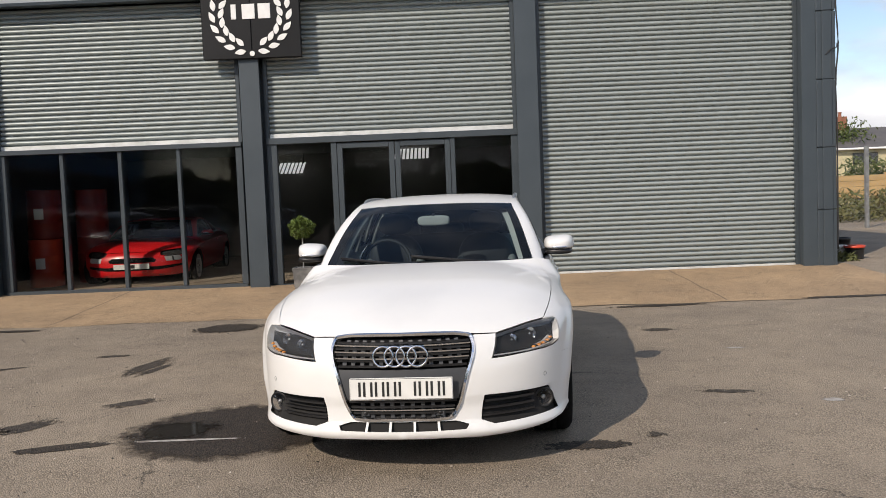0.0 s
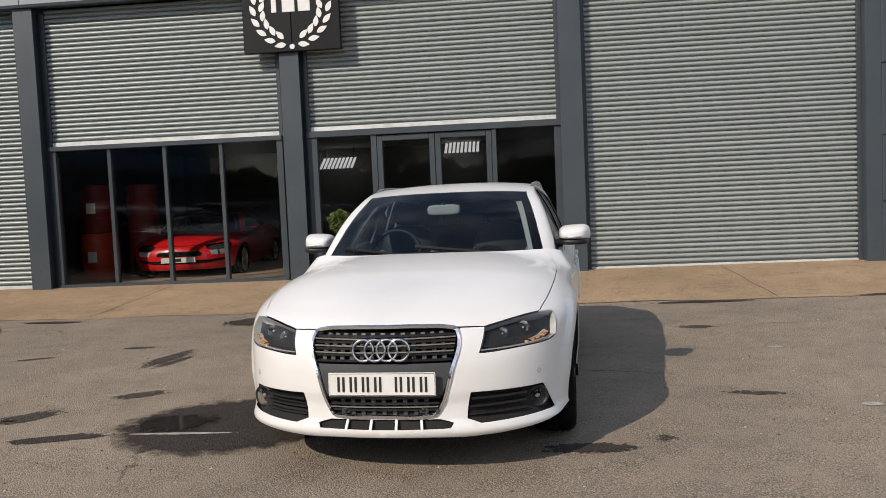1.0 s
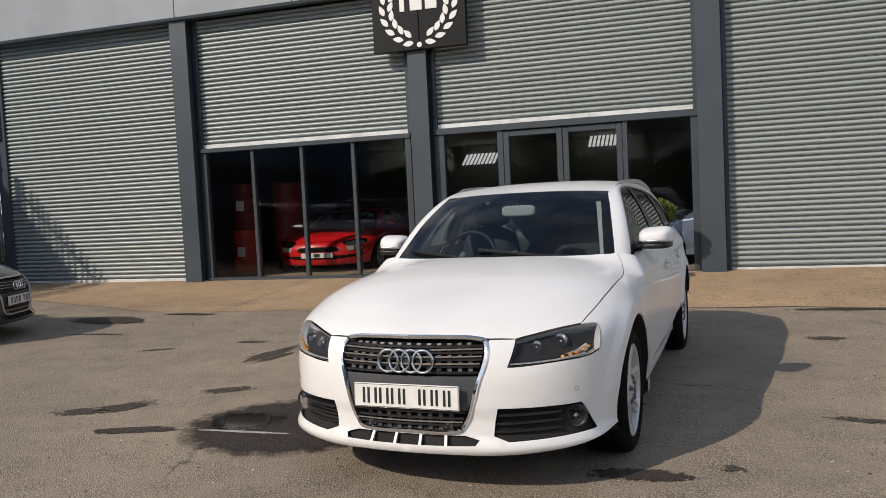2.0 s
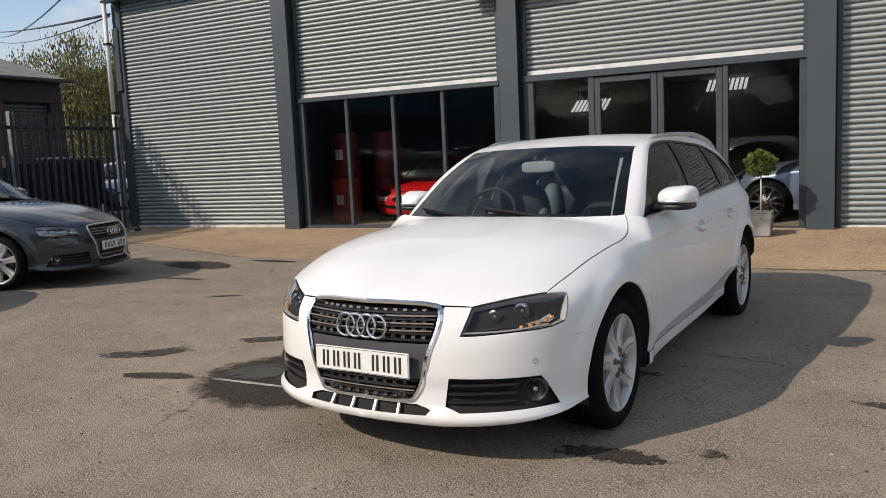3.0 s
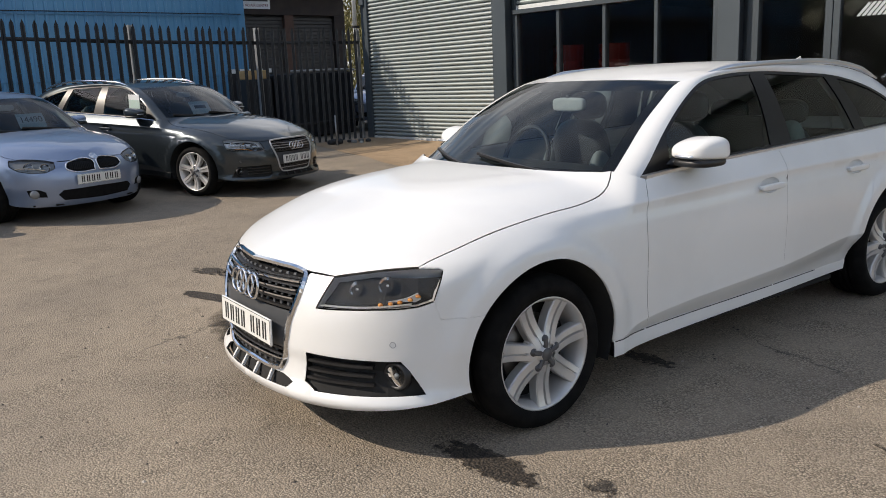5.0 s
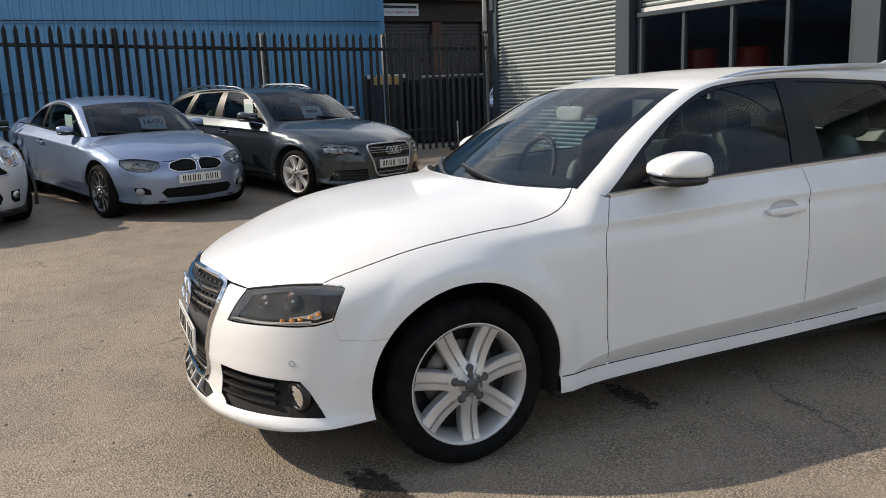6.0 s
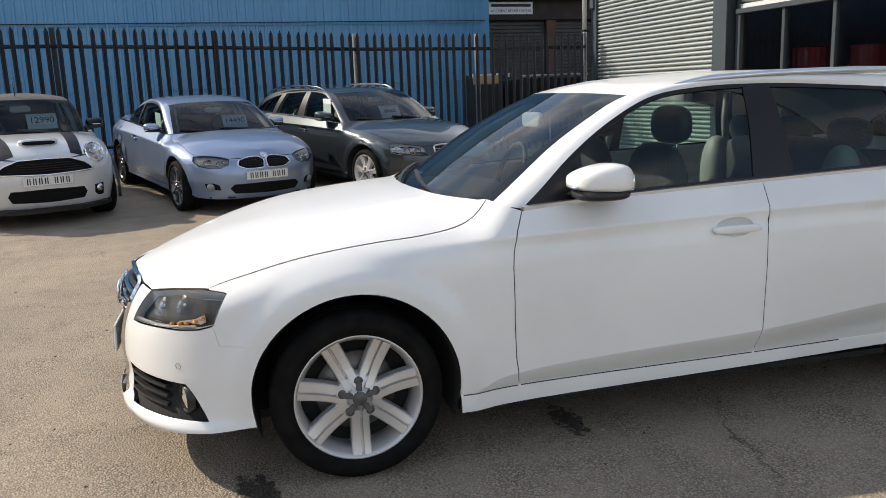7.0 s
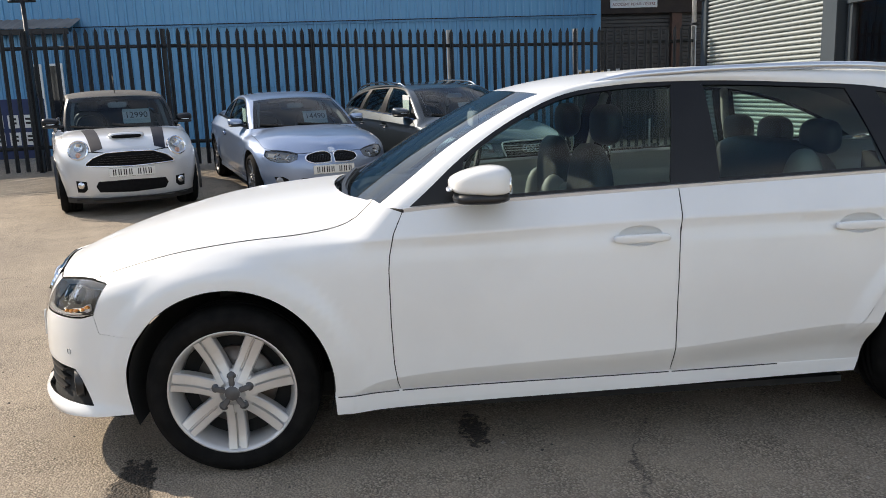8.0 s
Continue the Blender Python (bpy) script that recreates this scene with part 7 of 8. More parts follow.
# the house over the wall
t = thing("house", "cream rendered house with a slate roof and brick chimney", "house")
part("wall", box(22.5, 40, 50, 58, 0, 3.7, 0.02), "render_wall", t)
roof_verts = [(22.2, 49.7, 3.65), (40.3, 49.7, 3.65), (40.3, 54, 5.25), (22.2, 54, 5.25), (40.3, 58.3, 3.65), (22.2, 58.3, 3.65)]
part("roof", mesh_of(roof_verts, [(0, 1, 2, 3), (3, 2, 4, 5), (0, 3, 5), (1, 4, 2)]), "slate", t)
part("gutter", tube([(22.2, 49.66, 3.66), (40.3, 49.66, 3.66)], 0.07, 8), "pvc", t)
ch = part("chimney", box(25.75, 26.6, 53.4, 54.4, 4.6, 6.0, 0.03), "brick", t)
for dx in (26.0, 26.35):
    part("chimney_pot", lathe([(0.11, 6.0), (0.10, 6.25), (0.13, 6.28), (0.13, 6.33)], 14), "brick", ch, m=Matrix.Translation((dx, 53.9, 0)))
for x0, x1, z0, z1 in ((25.2, 26.75, 2.7, 3.4), (22.7, 23.5, 2.5, 3.3), (28.2, 29.4, 2.6, 3.4)):
    w = part("window", box(x0, x1, 49.93, 49.99, z0, z1, 0.01), "black", t, "dark-framed window")
    k = 3
    for i in range(k):
        a = x0 + 0.06 + (x1 - x0 - 0.06) * i / k
        part("pane", box(a, a + (x1 - x0) / k - 0.08, 49.915, 49.928, z0 + 0.06, z1 - 0.06, 0), "glass_dark", w)
t = thing("wall_10", "pale timber-boarded boundary wall", "wall", kind="structure")
for i in range(4):
    part("plank", box(12, 40, 33.0, 33.06, 0.85 + i * 0.24, 1.08 + i * 0.24, 0.01), "timber", t)
part("post", merge(*[box(12 + i * 3, 12.12 + i * 3, 33.07, 33.18, 0, 1.9, 0.01) for i in range(10)]), "timber", t)
t = thing("link_fence", "thin chain-link fence with pale concrete posts", "fence", kind="structure")
for i in range(6):
    part("post", box(11.9 + i * 2.6, 12.0 + i * 2.6, 22.9, 23.0, 0, 2.5, 0.01), "galv", t)
verts, faces = [], []
for i in range(150):
    for sgn in (1, -1):
        x0 = 8 + i * 0.12
        k = len(verts)
        verts += [(x0, 22.95, 0.15), (x0 + 0.006, 22.95, 0.15), (x0 + sgn * 2.2 + 0.006, 22.95, 2.35), (x0 + sgn * 2.2, 22.95, 2.35)]
        faces.append((k, k + 1, k + 2, k + 3))
part("mesh_wire", mesh_of(verts, faces), "galv", t)

# tubs at the corner of the building
for i, (x, y, r, hh, mat, lab) in enumerate(((6.95, 14.3, 0.17, 0.30, "black", "black plastic tub by the corner of the unit"), (6.55, 13.55, 0.13, 0.22, "white", "white plastic tub by the corner of the unit"), (6.72, 13.35, 0.16, 0.22, "black", "low black tub with a red rim"))):
    t = thing("tub", lab, "tub", Matrix.Translation((x, y, gz(x, y))), "tubs by the corner")
    part("body", lathe([(r * 0.85, 0), (r * 0.95, hh * 0.9), (r * 1.05, hh), (r, hh), (r * 0.88, hh * 0.5), (0, hh * 0.45)], 24), mat, t)
    part("rim", lathe([(r * 1.02, hh - 0.03), (r * 1.07, hh), (r * 1.0, hh + 0.008), (r * 0.97, hh - 0.01)], 24), "red_drum" if i == 2 else mat, t)

# overhead cables
for i, (a, b, sag) in enumerate((((-45, 33.07, 10.1), (-11.92, 12.75, 4.52), 0.08), ((-45, 33.04, 9.8), (-11.92, 12.75, 5.72), 0.45), ((-45, 33.0, 9.5), (-11.92, 12.75, 4.48), 0.25))):
    a, b = Vector(a), Vector(b)
    pts = [a.lerp(b, u) - Vector((0, 0, sag * 4 * u * (1 - u))) for u in np.linspace(0, 1, 24)]
    tagged(part("overhead_cable", tube(pts, (0.030, 0.022, 0.016)[i], 6), "wire"), "black overhead service cable against the sky", "cable")


# ---- potted trees at the entrance ----
def potted(x, y, label):
    z = gz(x, y) + 0.006
    t = thing("potted_tree", label, "plant", Matrix.Translation((x, y, z)), "potted trees at the entrance")
    bm = box(-0.15, 0.15, -0.15, 0.15, 0, 0.31, 0.012)
    for v in bm.verts:
        k = 0.86 + 0.14 * v.co.z / 0.31
        v.co.x, v.co.y = v.co.x * k, v.co.y * k
    part("planter", bm, "planter", t, "square dark grey planter")
    part("planter_rim", sweep([(-0.14, -0.14, 0.312), (0.14, -0.14, 0.312), (0.14, 0.14, 0.312), (-0.14, 0.14, 0.312)], rect(0.03, 0.02), True), "planter", t)
    part("soil", box(-0.125, 0.125, -0.125, 0.125, 0.28, 0.305, 0.01), "soil", t)
    part("stem", tube([(0, 0, 0.3), (0.006, 0.0, 0.60), (0, 0, 0.93)], 0.010, 8, up=(0, 1, 0)), "lining", t)

    def place(r):
        d = Vector((r.gauss(0, 1), r.gauss(0, 1), r.gauss(0, 1))).normalized()
        k = 0.195 * (0.55 + 0.45 * r.random() ** 0.5) * (1 + 0.10 * math.sin(d.x * 7 + d.z * 9))
        return (d.x * k, d.y * k, 0.94 + d.z * k * 0.85), 1.0, (d + Vector((r.gauss(0, .6), r.gauss(0, .6), r.gauss(0, .6)))).normalized()
    part("crown", leaf_cloud(2600, place, 0.052, 3), "leaf", t)
    part("twigs", merge(*[bmesh_of(tube([(0, 0, 0.85), (0.13 * math.cos(a), 0.13 * math.sin(a), 0.95 + 0.08 * math.sin(3 * a))], 0.004, 5)) for a in np.linspace(0, 5.6, 9)]), "bark", t)
    return t


potted(-2.36, 12.28, "clipped round bay tree in a square planter by the entrance")
potted(0.55, 12.0, "clipped round bay tree in a square planter by the entrance")


# ---- inside the showroom ----
def drum(x, y, z, mat, label, card):
    t = thing("oil_drum", label, "drum", Matrix.Translation((x, y, z)), "stacked oil drums")
    prof = [(0.0, 0.0), (0.27, 0.0), (0.285, 0.012), (0.285, 0.03)]
    for q in (0.29, 0.585):
        prof += [(0.283, q - 0.03), (0.295, q - 0.01), (0.295, q + 0.01), (0.283, q + 0.03)]
    prof += [(0.285, 0.85), (0.288, 0.875), (0.28, 0.88), (0.272, 0.868), (0.0, 0.866)]
    part("body", lathe(prof, 36), mat, t)
    if card:
        part("label_sheet", grid_mesh(np.array([[(0.298 * math.sin(a), -0.298 * math.cos(a), zz) for zz in (0.36, 0.55)] for a in np.linspace(-0.15, 0.40, 8)])), "white", t, "white paper label")
    part("bung", lathe([(0.0, 0.885), (0.03, 0.885), (0.034, 0.87)], 14), "galv", t, m=Matrix.Translation((0.17, 0.05, 0)))


drum(-7.36, 14.2, 0.12, "red_drum", "red steel oil drum with a white label", True)
drum(-7.36, 14.25, 1.0, "dark_red", "dark red steel oil drum stacked on another", True)
drum(-6.80, 14.9, 0.12, "dark_red", "dark red steel oil drum on the showroom floor", False)
drum(-6.80, 14.9, 1.0, "dark_red", "dark red steel oil drum stacked on another", False)


# ---- the other cars ----
def car_pose(px, py, turn, overhang, scale=1.0, wb=2.8):
    """From the middle of the front plate and the heading (degrees from +x): a pose on the sloping ground."""
    c, s = math.cos(radians(turn)), math.sin(radians(turn))
    f = Vector((px - overhang * c, py - overhang * s, 0))
    r = f - Vector((c, s, 0)) * wb
    f.z, r.z = gz(f.x, f.y), gz(r.x, r.y)
    x = (f - r).normalized()
    y = Vector((-s, c, 0))
    z = x.cross(y)
    return Matrix(((x.x, y.x, z.x, f.x), (x.y, y.y, z.y, f.y), (x.z, y.z, z.z, f.z), (0, 0, 0, 1))) @ Matrix.Scale(scale, 4)


def price_card(root, x, y, z, text, lean=-30):
    """A pale card with its price inside the windscreen."""
    p = part("price_card", box(-0.003, 0.003, -0.17, 0.17, -0.10, 0.10, 0.002), "card", root, "pale price card inside the windscreen", m=pose(x, y, z, 0, lean, 0))
    part("price_strip", box(0.003, 0.006, -0.17, 0.17, -0.04, 0.06, 0.001), "white", p)
    if text:
        lettering(text, 0.115, "ink", p, pose(0.0075, 0, 0.01, 90, 0, 90))
    else:
        part("card_bar", box(0.0062, 0.0075, -0.10, 0.10, -0.015, 0.035, 0), "ink", p)


# dark grey estate
GREY = dict(EST, bulb_mat="chrome", bowl_at=.62, lamp_back="lamp_silver", bowl="reflector", amber_glints=(), lamp_blades=(), paint="paint_grey", h=.045, spokes=7, twin=True, wheel_mat="alloy", tyre=.325, rim=.245, sw=(.05, .08), pale=False, trim_mat="chrome", mirror_mat="paint_grey")
m_ = car_pose(-6.47, 7.76, 20, .93, 1.035, 2.9) @ Matrix.Diagonal((1, 1, .945, 1))
grey_car, gb, gf = car("estate_car", "dark grey estate car parked by the fence", "car", m_, GREY, "parked cars by the fence")
GREY_LAMP = dict(GREY, lamp_strips=[(.80, .606, .60, .624, .006, "amber"), (.93, .632, .52, .66, .008, "lamp_trim")], bulbs=[(.83, .650, .050), (.69, .668, .046), (.57, .684, .036)])
lamp(grey_car, GREY_LAMP, 0.035)
estate_front(grey_car, gf, GREY, "lamp_grey")
rings_on(grey_car, .888, .622, .046, tilt=-8)
plate_on(grey_car, .902, .462, tilt=-3)
roof_rails(grey_car, [(-1.40, .585, 1.392), (-1.52, .592, 1.428), (-1.75, .60, 1.447), (-2.1, .602, 1.452), (-2.6, .592, 1.430), (-2.92, .594, 1.375), (-3.10, .606, 1.310)], "chrome", "bright chrome roof rail")
price_card(grey_car, -.93, .20, 1.06, "")
part("side_card", box(-1.26, -1.06, -.705, -.700, 0.99, 1.28, .002), "white", grey_car, "pale card inside the door window", m=Matrix.Identity(4))

# pale blue coupe
COUPE = Shell(hub=.318, xa=-.15, xb=-2.7, xc=.0, xr=-2.8, pf=3.0, qf=2.1, pr=3.2, qr=2.3, pt=2.2, qt=3.0,
    flares=((0, .39, .014), (-2.76, .39, .016)),
    plan=curve((-3.6, .86), (-2.8, .885), (-1.7, .872), (-.6, .868), (0, .872), (.9, .87)),
    prof=curve((.15, -.05), (.21, -.03), (.30, -.03), (.36, -.012), (.42, 0), (.62, .004), (.80, 0), (1.2, 0)),
    crease=curve((-3.6, .86), (-2.44, .85), (-.6, .80), (0, .78)),
    shoulder=curve((-.4, 0), (-.008, 0), (.006, -.003), (.05, -.040), (.10, -.085), (.14, -.13), (.3, -.3)),
    blend=curve((-4, 1), (-.55, 1), (-.1, 0), (1, 0)),
    nose=curve((.15, .68), (.2, .75), (.28, .785), (.40, .79), (.5, .785), (.60, .765), (.66, .74), (.72, .67), (1.1, .2)),
    tail=curve((.15, -3.70), (.3, -3.80), (.55, -3.84), (.8, -3.80), (1.0, -3.72), (1.4, -3.4)),
    top_start=curve((-.9, 1.2), (-.62, .92), (-.45, .77), (-.1, .73), (.35, .65), (.6, .56), (.8, .46)),
    top=curve((-.9, 1.55), (-.62, 1.12), (-.42, .965), (-.28, .955), (.1, .915), (.35, .865), (.55, .805), (.68, .745), (.76, .70), (.95, .55)))
CN = COUPE.s_nose
coupe_belt = curve((-3.8, 1.0), (-2.6, .985), (-1.7, .955), (-.6, .925))


def coupe_glass(x, z):
    x, z = np.asarray(x, float), np.asarray(z, float)
    y = curve((.88, .775), (.95, .755), (1.05, .725), (1.15, .685), (1.25, .635), (1.32, .590), (1.4, .53))(z)
    return y - .03 * np.clip((x + 1.3) / .65, 0, 1.2) ** 2 - .05 * np.clip((-2.2 - x) / .6, 0, 1.5) ** 2


COU = dict(EST, lamp_wall="grey_plastic", bulb_mat="chrome", bowl_at=.62, bowl="reflector", amber_glints=(), lamp_blades=(), shell=COUPE, paint="paint_blue", wb=2.76, arch=.372, arch_z=.335, h=.045, belt=coupe_belt, split_z=.545,
    low=[(1.15, .20), (.9, .195), (.6, .205), (.45, .215), (.36, .24)],
    hl_top=[(.90, .690), (.78, .712), (.64, .726), (.48, .730), (.40, .724)], hl_cut=4,
    hl_bot=[(.43, .660), (.53, .610), (.66, .585), (.81, .585), (.91, .625)],
    bumper_top=[(1.0, .690), (1.2, .692), (CN, .692)], bumper_holes=[],
    bonnet_front=[(CN, .697), (1.2, .697), (1.0, .695)],
    bonnet_side=[(.30, .745), (.11, .765), (-.11, .77), (-.28, .77), (-.42, .75), (-.50, .728), (-.54, .70)],
    bonnet_rear=[(-.52, .67), (-.47, .56), (-.42, .42), (-.385, .22), (-.37, 0)],
    door_lines=[[(-.645, .926), (-.61, .84), (-.60, .74), (-.60, .5), (-.62, .285)], [(-1.98, .965), (-1.99, .80), (-1.97, .6), (-1.92, .4), (-1.90, .285)]],
    handles=[(-1.78, .80)], tail_x=-3.4, glass_y=coupe_glass,
    dlo=[(-.66, .928), (-.85, 1.07), (-1.05, 1.19), (-1.3, 1.272), (-1.6, 1.305), (-1.95, 1.288), (-2.3, 1.19), (-2.52, 1.06), (-2.62, .99)],
    windows=[(None, ((-1.95, 1.30), (-1.98, .96))), (((-2.0, 1.30), (-2.03, .96)), None)],
    rail=[(-.53, .695, .93), (-.70, .655, 1.055), (-.85, .62, 1.15), (-1.12, .56, 1.283), (-1.3, .562, 1.322), (-1.6, .57, 1.345), (-1.95, .562, 1.338), (-2.3, .545, 1.285), (-2.65, .535, 1.18), (-2.95, .55, 1.06)],
    header=(-1.12,), roof_x=(-1.06,), roof_z=curve((-3.1, 1.07), (-2.8, 1.17), (-2.3, 1.325), (-1.9, 1.378), (-1.6, 1.386), (-1.3, 1.362), (-1.05, 1.312)),
    screen_foot=(-.395, .935), pillars_in=((-1.95, -1.97),), dlo_top=1.26, mirror=(-.86, .865, 1.0, .085, .10, .06), mirror_mat="paint_blue",
    wheel_y=.862, tyre=.325, rim=.245, spokes=10, twin=False, sw=(.026, .036), wheel_mat="alloy_dark", turn=.2,
    seat_x=-1.45, bench_x=-2.25, pale=False, dash_x=-.64, half_in=.62, mirror_in=(-1.0, 1.20), trim_mat="gloss_black",
    bulbs=[(.80, .640, .050), (.63, .655, .048)], lamp_back="lamp_trim",
    lamp_strips=[(.80, .615, .50, .640, .010, "reflector")])


def coupe_front(root, front, c):
    sh, n0 = c["shell"], c["shell"].s_nose
    K = [(n0 - .030, .575), (n0 - .30, .578), (n0 - .385, .618), (n0 - .375, .662), (n0 - .30, .686), (n0 - .06, .692), (n0 - .026, .672)]
    for left in (True, False):
        sg = 1 if left else -1
        k = patch_on(root, "kidney_grille", sh, K, "void", .003, .03, .01, "black kidney-shaped grille in a chrome rim", sides=(left,))[0]
        loop = spline([tuple(sh.off(.006)(s, z) * (1, sg, 1)) for s, z in K + K[:1]], 40)[:-1]
        part("grille_rim", sweep(loop, ring(.008, 6), True, (1, 0, 0)), "chrome", k)
        for s in np.linspace(n0 - .06, n0 - .335, 13):
            part("grille_bar", sweep([sh.off(.006)(s, z) * (1, sg, 1) for z in (.60, .635, .672)], rect(.006, .008), up=(0, 1, 0)), "gloss_black", k)
        fog = patch_on(root, "fog_opening", sh, [(.80, .315), (.62, .325), (.60, .40), (.72, .405), (.79, .375)], "void", .002, .03, .01, "black bumper opening with a fog lamp", sides=(left,))[0]
        p = sh.off(.01)(.68, .355) * (1, sg, 1)
        fl = part("fog_lamp", lathe([(0, .012), (.03, .010), (.042, .004), (.05, -.01)], 24), "lamp_trim", fog, m=Matrix.Translation(p) @ Vector((1, .4 * sg, 0)).to_track_quat("Z", "Y").to_matrix().to_4x4())
    patch_on(root, "lower_intake", sh, [(n0, .395), (n0 - .44, .385), (n0 - .50, .335), (n0 - .44, .27), (n0, .26)], "void", .002, .03, .008, "black lower air intake", True, front)
    part("badge", lathe([(0, .004), (.018, .003), (.036, .001), (.041, 0), (.041, -.004)], 24), "chrome", root, "round badge on the bonnet", m=pose(.715, 0, .728, 0, 50, 0))


m_ = car_pose(-6.42, 5.24, 15.5, .80, 1.0, 2.76) @ Matrix.Diagonal((1, 1, .96, 1))
blue_car, bb, bf = car("coupe", "pale metallic blue two-door coupe parked by the fence", "car", m_, COU, "parked cars by the fence")
lamp(blue_car, COU, 0.02)
coupe_front(blue_car, bf, COU)
plate_on(blue_car, .803, .490, tilt=-2)
price_card(blue_car, -.90, .26, 1.03, "14490")
part("side_card", box(-1.45, -1.20, -.655, -.650, .97, 1.17, .002), "card", blue_car, "pale card inside the door window")

# small white convertible with black stripes
SMALL = Shell(hub=.30, xa=-.2, xb=-2.35, xc=-.05, xr=-2.45, pf=3.2, qf=2.4, pr=3.2, qr=2.4, pt=2.3, qt=3.2,
    flares=((0, .37, .020), (-2.467, .37, .020)),
    plan=curve((-3.2, .79), (-2.4, .815), (-1.2, .805), (0, .82), (.9, .81)),
    prof=curve((.15, -.04), (.21, -.02), (.30, -.01), (.42, 0), (.62, .004), (.80, -.01), (1.2, -.05)),
    crease=curve((-3.6, .90), (-.6, .89), (0, .88)),
    shoulder=curve((-.4, 0), (-.02, 0), (.05, -.02), (.10, -.055), (.14, -.10), (.3, -.25)),
    blend=curve((-4, 1), (-.5, 1), (-.1, 0), (1, 0)),
    nose=curve((.15, .55), (.22, .64), (.35, .67), (.50, .675), (.62, .665), (.72, .64), (.80, .58), (.88, .45), (1.2, .1)),
    tail=curve((.15, -3.0), (.3, -3.06), (.7, -3.05), (1.0, -2.95), (1.4, -2.7)),
    top_start=curve((-.9, 1.25), (-.5, 1.0), (-.3, .86), (0, .80), (.3, .70), (.55, .58), (.7, .5)),
    top=curve((-.9, 1.55), (-.5, 1.14), (-.28, .985), (-.1, .975), (.2, .945), (.4, .905), (.52, .865), (.60, .82), (.66, .765), (.8, .6)))
KN = SMALL.s_nose
small_belt = curve((-3.2, .99), (-1.2, .985), (-.4, .965))


def small_glass(x, z):
    x, z = np.asarray(x, float), np.asarray(z, float)
    return curve((.88, .72), (.98, .705), (1.1, .68), (1.2, .65), (1.3, .61), (1.42, .55))(z) - .03 * np.clip((x + 1.0) / .5, 0, 1.2) ** 2


SMA = dict(EST, lamp_wall="grey_plastic", bulb_mat="chrome", bowl_at=.62, amber_glints=(), lamp_blades=(), shell=SMALL, paint="paint_silver", wb=2.467, arch=.355, arch_z=.315, h=.045, belt=small_belt, split_z=.50, sill_z=.29,
    low=[(1.15, .20), (.9, .195), (.6, .20), (.42, .21), (.345, .235)],
    hl_top=[(.665, .775), (.64, .80), (.605, .81), (.57, .80), (.55, .775)], hl_cut=4,
    hl_bot=[(.545, .74), (.56, .71), (.605, .695), (.65, .71), (.665, .74)],
    bumper_top=[(.95, .762), (1.1, .76), (KN, .758)], bumper_holes=[],
    bonnet_front=[(KN, .762), (1.1, .764), (.95, .766)],
    bonnet_side=[(.33, .69), (.15, .71), (-.1, .715), (-.25, .70), (-.34, .68)],
    bonnet_rear=[(-.33, .64), (-.30, .5), (-.27, .3), (-.26, 0)],
    door_lines=[[(-.42, .966), (-.40, .8), (-.40, .5), (-.42, .29)], [(-1.62, .987), (-1.63, .8), (-1.60, .5), (-1.55, .29)]],
    handles=[(-1.45, .85)], tail_x=-2.8, glass_y=small_glass,
    dlo=[(-.43, .97), (-.55, 1.11), (-.68, 1.23), (-.85, 1.298), (-1.2, 1.31), (-1.7, 1.30), (-2.0, 1.25), (-2.12, 1.12), (-2.15, 1.0)],
    windows=[(None, ((-1.55, 1.32), (-1.60, .96))), (((-1.60, 1.32), (-1.65, .96)), None)],
    rail=[(-.36, .655, .95), (-.50, .635, 1.12), (-.62, .61, 1.25), (-.74, .575, 1.335), (-.9, .575, 1.355), (-1.3, .58, 1.365), (-1.8, .575, 1.35), (-2.2, .56, 1.29), (-2.5, .56, 1.10)],
    header=(-.74,), roof_x=(-.69,), roof_z=curve((-2.7, 1.1), (-2.2, 1.33), (-1.8, 1.395), (-1.3, 1.41), (-.9, 1.395), (-.68, 1.362)), roof_mat="soft_top", frame_paint="black",
    screen_foot=(-.275, .96), pillars_in=((-1.55, -1.56),), dlo_top=1.26, mirror=(-.52, .82, 1.05, .075, .105, .065), mirror_mat="gloss_black",
    wheel_y=.80, tyre=.305, rim=.22, spokes=8, twin=False, sw=(.03, .045), wheel_mat="alloy_dark", turn=.2,
    seat_x=-1.15, bench_x=-1.85, seat_y=.33, pale=False, dash_x=-.5, half_in=.55, mirror_in=(-.62, 1.25), trim_mat="chrome",
    bulbs=[(.69, .77, .062)], lamp_back="reflector", lamp_strips=[(.71, .675, .67, .675, .045, "amber")])


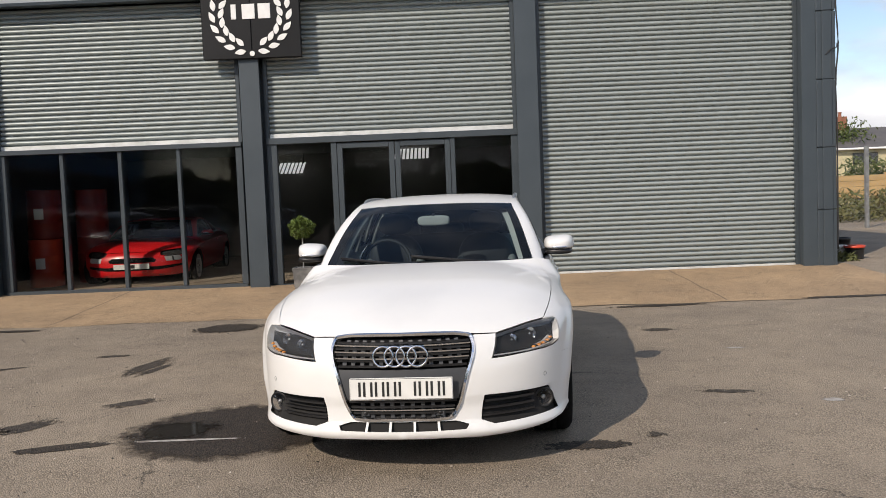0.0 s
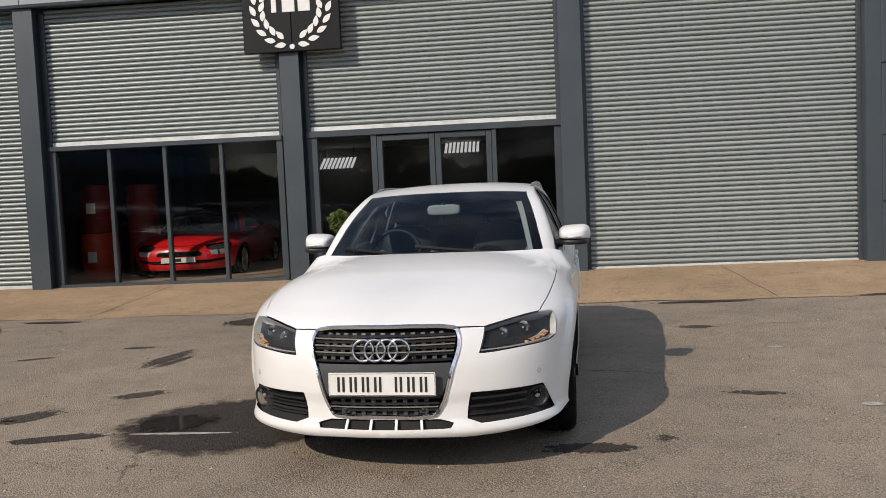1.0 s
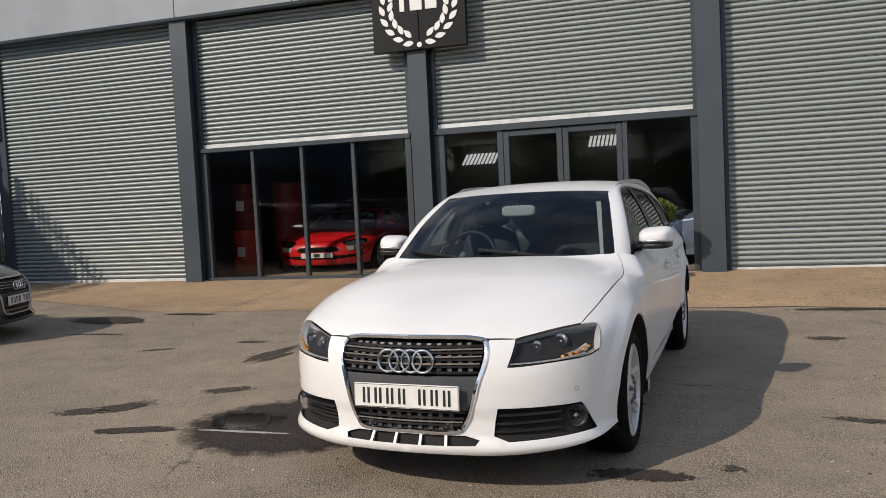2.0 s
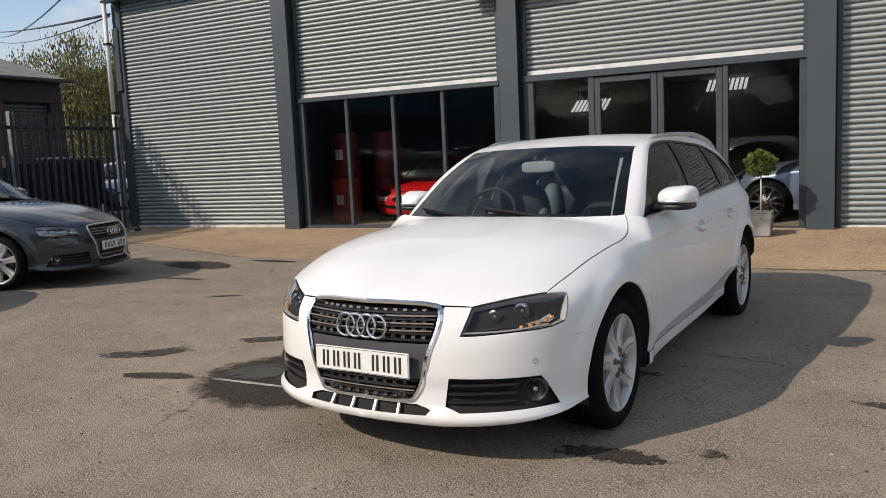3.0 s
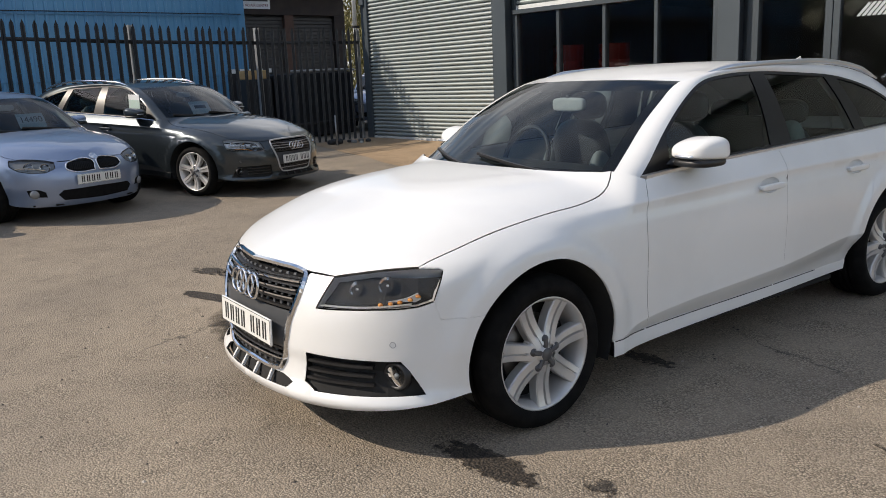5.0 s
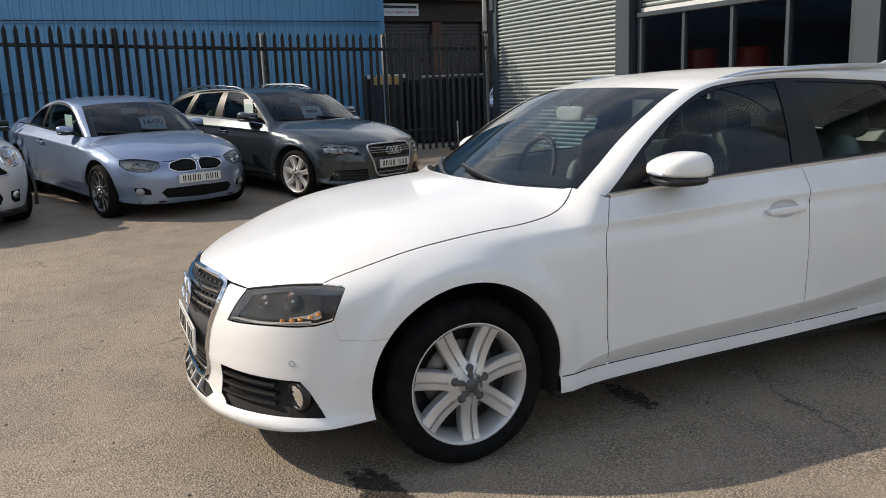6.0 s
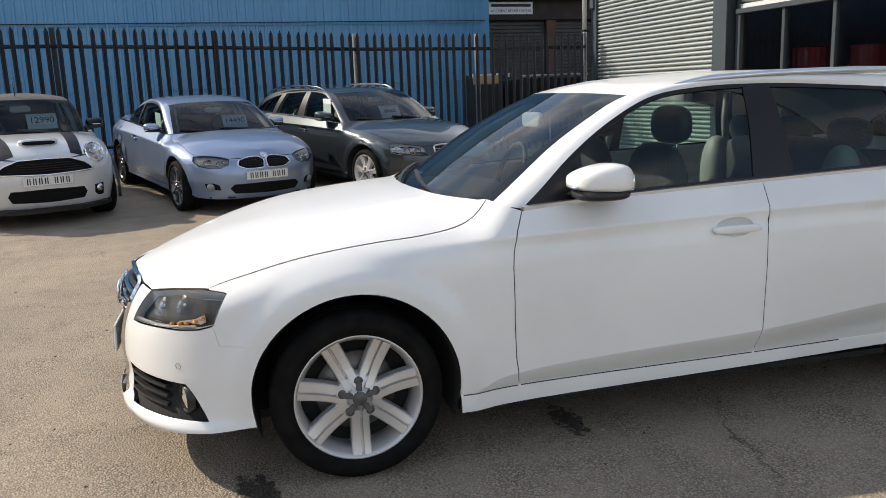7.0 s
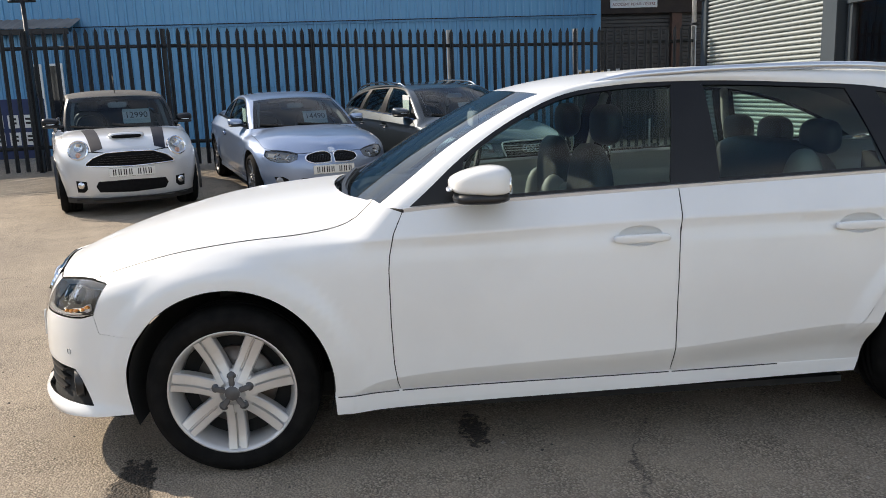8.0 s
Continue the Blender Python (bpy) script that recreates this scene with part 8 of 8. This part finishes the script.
def small_front(root, bonnet, front, c):
    sh, n0 = c["shell"], c["shell"].s_nose
    g = patch_on(root, "grille", sh, [(n0, .762), (n0 - .36, .752), (n0 - .52, .70), (n0 - .60, .64), (n0 - .60, .618), (n0, .602)], "void", .002, .03, .008, "black mesh grille in a chrome rim", True)
    left = np.array([tuple(sh.off(.008)(s, z)) for s, z in dense([(n0, .767), (n0 - .36, .757), (n0 - .525, .704), (n0 - .607, .642), (n0 - .607, .614), (n0, .598)], .03, False)])
    loop = np.concatenate([left, (left * (1, -1, 1))[::-1][1:-1]])
    part("grille_rim", sweep(loop, ring(.010, 6), True, (1, 0, 0)), "chrome", g)
    for z in (.64, .665, .69, .715):
        s1 = n0 - .50 + (z - .64) * 1.8
        pts = [sh.off(.006)(s, z) for s in np.linspace(s1, n0, 10)]
        part("grille_bar", sweep(pts + [p * (1, -1, 1) for p in pts[-2::-1]], rect(.008, .008)), "gloss_black", g)
    li = patch_on(root, "lower_intake", sh, [(n0, .44), (n0 - .46, .43), (n0 - .50, .37), (n0 - .46, .30), (n0, .285)], "void", .002, .03, .008, "black lower air intake", True, front)
    for left_side in (True, False):
        sg = 1 if left_side else -1
        f = patch_on(root, "fog_opening", sh, [(.75, .43), (.60, .44), (.60, .30), (.70, .30), (.75, .34)], "void", .002, .03, .008, "black bumper pocket with a fog lamp", sides=(left_side,))[0]
        part("fog_lamp", lathe([(0, .014), (.03, .011), (.040, .004), (.046, -.01)], 24), "reflector", f, m=Matrix.Translation(sh.off(.008)(.675, .385) * (1, sg, 1)) @ Vector((1, .35 * sg, 0)).to_track_quat("Z", "Y").to_matrix().to_4x4())
        # round headlamp leaning back: bowl, chrome ring, two reflectors, lens
        mt = Matrix.Translation(sh.off(.028)(.615, .775) * (1, sg, 1)) @ Vector((1, .38 * sg, .40)).to_track_quat("Z", "Y").to_matrix().to_4x4()
        hl = part("headlamp", lathe([(0, -.03), (.06, -.028), (.098, -.005), (.104, .012)], 36), "lamp_silver", root, "round headlamp in a chrome ring", m=mt)
        part("lamp_rim", sweep([(.110 * math.cos(a), .110 * math.sin(a), .010) for a in np.linspace(0, 2 * math.pi, 41)[:-1]], [(-.010, -.022), (.012, -.022), (.010, .004), (0, .009), (-.008, .004)], True, (0, 0, 1)), "chrome", hl, "chrome headlamp ring")
        up = mt.to_3x3().inverted() @ Vector((0, 0, 1))
        up = Vector((up.x, up.y, 0)).normalized()
        part("main_lamp", lathe([(0, -.016), (.030, -.010), (.046, .004), (.050, .004), (.052, -.02)], 28), "reflector", hl, m=Matrix.Translation(up * .035))
        part("indicator", lathe([(0, .008), (.022, .004), (.032, -.006)], 24), "pale_amber", hl, "pale orange indicator", m=Matrix.Translation(up * -.055))
        part("lens", lathe([(0, .030), (.05, .026), (.085, .018), (.104, .010)], 36), "lens", hl).visible_shadow = False
        # black stripes over the bonnet
        stripe = np.array([[sh.over(x, y * (1 - 0.18 * (x + .25))) * (1, sg, 1) + (0, 0, .0025) for y in (.34, .39, .44, .49)] for x in np.linspace(-.24, .53, 24)])
        part("bonnet_stripe", grid_mesh(stripe if sg < 0 else stripe[:, ::-1]), "stripe", bonnet)
    sc = part("bonnet_scoop", blob(.32, 0, float(sh.top(.32)) + .008, .075, .21, .045, 2.8, 24, 10), c["paint"], bonnet)
    part("scoop_mouth", blob(.375, 0, float(sh.top(.37)) + .016, .03, .175, .024, 3.0, 20, 8), "void", sc)
    part("skirt", sweep([sh.off(.012)(s, .205) for s in np.linspace(.40, n0, 20)] + [sh.off(.012)(s, .205) * (1, -1, 1) for s in np.linspace(n0, .40, 20)[1:]], rect(.03, .06)), "black", front)
    for x in (0, -2.467):
        for sg in (1, -1):
            pts = [(x + .37 * math.cos(a), sg * .828, .315 + .37 * math.sin(a)) for a in np.linspace(-.25, math.pi + .25, 26)]
            part("arch_trim", sweep(pts, rect(.022, .030), up=(0, 1, 0)), "black", root, "black wheel arch trim")
    part("aerial", tube([(-.86, .0, 1.40), (-.95, 0.0, 1.62)], .006), "black", root)


m_ = car_pose(-6.52, 2.84, 17, .69, 1.0, 2.467)
small_car, sb, sf = car("convertible", "small white-silver convertible with black bonnet stripes and a dark fabric roof", "car", m_, SMA, "parked cars by the fence")
small_front(small_car, sb, sf, SMA)
plate_on(small_car, .688, .535)
price_card(small_car, -.56, .22, 1.10, "12990", -25)

# in the showroom: a red sports car and a blue coupe; beyond the yard, more parked cars
RED = dict(COU, paint="paint_red", mirror_mat="paint_red", wheel_mat="alloy", spokes=5, sw=(.06, .08))
m_ = pose(-5.72, 14.55, .12, 0, 0, -84) @ Matrix.Diagonal((1.05, 1.12, .86, 1))
red_car, rb, rf_ = car("sports_car", "low red sports car behind the showroom glass", "car", m_, RED)
sh = COUPE
rg = patch_on(red_car, "grille", sh, [(CN, .585), (CN - .36, .580), (CN - .42, .53), (CN - .38, .485), (CN, .478)], "void", .003, .03, .008, "black slatted nose grille", True)
for z in (.505, .53, .555):
    pts = [sh.off(.007)(q, z) for q in np.linspace(CN - .38, CN, 10)]
    part("grille_bar", sweep(pts + [p * (1, -1, 1) for p in pts[-2::-1]], rect(.006, .008)), "gloss_black", rg)
for lamp_ob in patch_on(red_car, "headlamp", sh, [(.86, .585), (.60, .600), (.56, .545), (.60, .50), (.84, .492)], "lamp_grey", .004, .03, .008, "flat clear front lamp unit"):
    part("lamp_bar", panel(fill(sh.off(.008), [(.74, .59), (.715, .59), (.705, .50), (.73, .50)], (), .03, 0, .004), sh.outward, mirror=lamp_ob.name.endswith("1")), "grey_plastic", lamp_ob)
patch_on(red_car, "lower_intake", sh, [(CN, .40), (CN - .5, .40), (.55, .43), (.55, .385), (CN - .46, .33), (CN, .325)], "void", .003, .03, .008, "", True)
part("show_plate", box(.800, .806, -.27, .27, .36, .465, .003), "plate", red_car, "blank white show plate")
part("plate_mark", box(.806, .8075, -.05, .05, .375, .45, .0), "ink", red_car)
part("badge", box(.800, .806, -.02, .02, .51, .555, .004), "chrome", red_car)
navy_car = copy_thing(blue_car, pose(.59, 14.5, .12, 0, 0, 172))
tagged(navy_car, "blue coupe standing inside the showroom doors", "car")
for i, (x, y, a, src, lab) in enumerate(((-9.6, -3.9, 84, grey_car, "dark estate car parked across the yard"), (-6.6, -3.6, 92, blue_car, "pale coupe parked across the yard"), (-3.6, -3.8, 88, grey_car, "dark estate car parked across the yard"), (-.6, -4.2, 90, blue_car, "pale coupe parked across the yard"))):
    cp = copy_thing(src, pose(x, y, gz(x, y), 0, 0, a))
    tagged(cp, lab, "car", "parked cars across the yard")
cp = copy_thing(blue_car, pose(-13.8, 14.6, .26, 0, 0, -40))
tagged(cp, "blue coupe parked behind the fence", "car", "cars behind the fence")
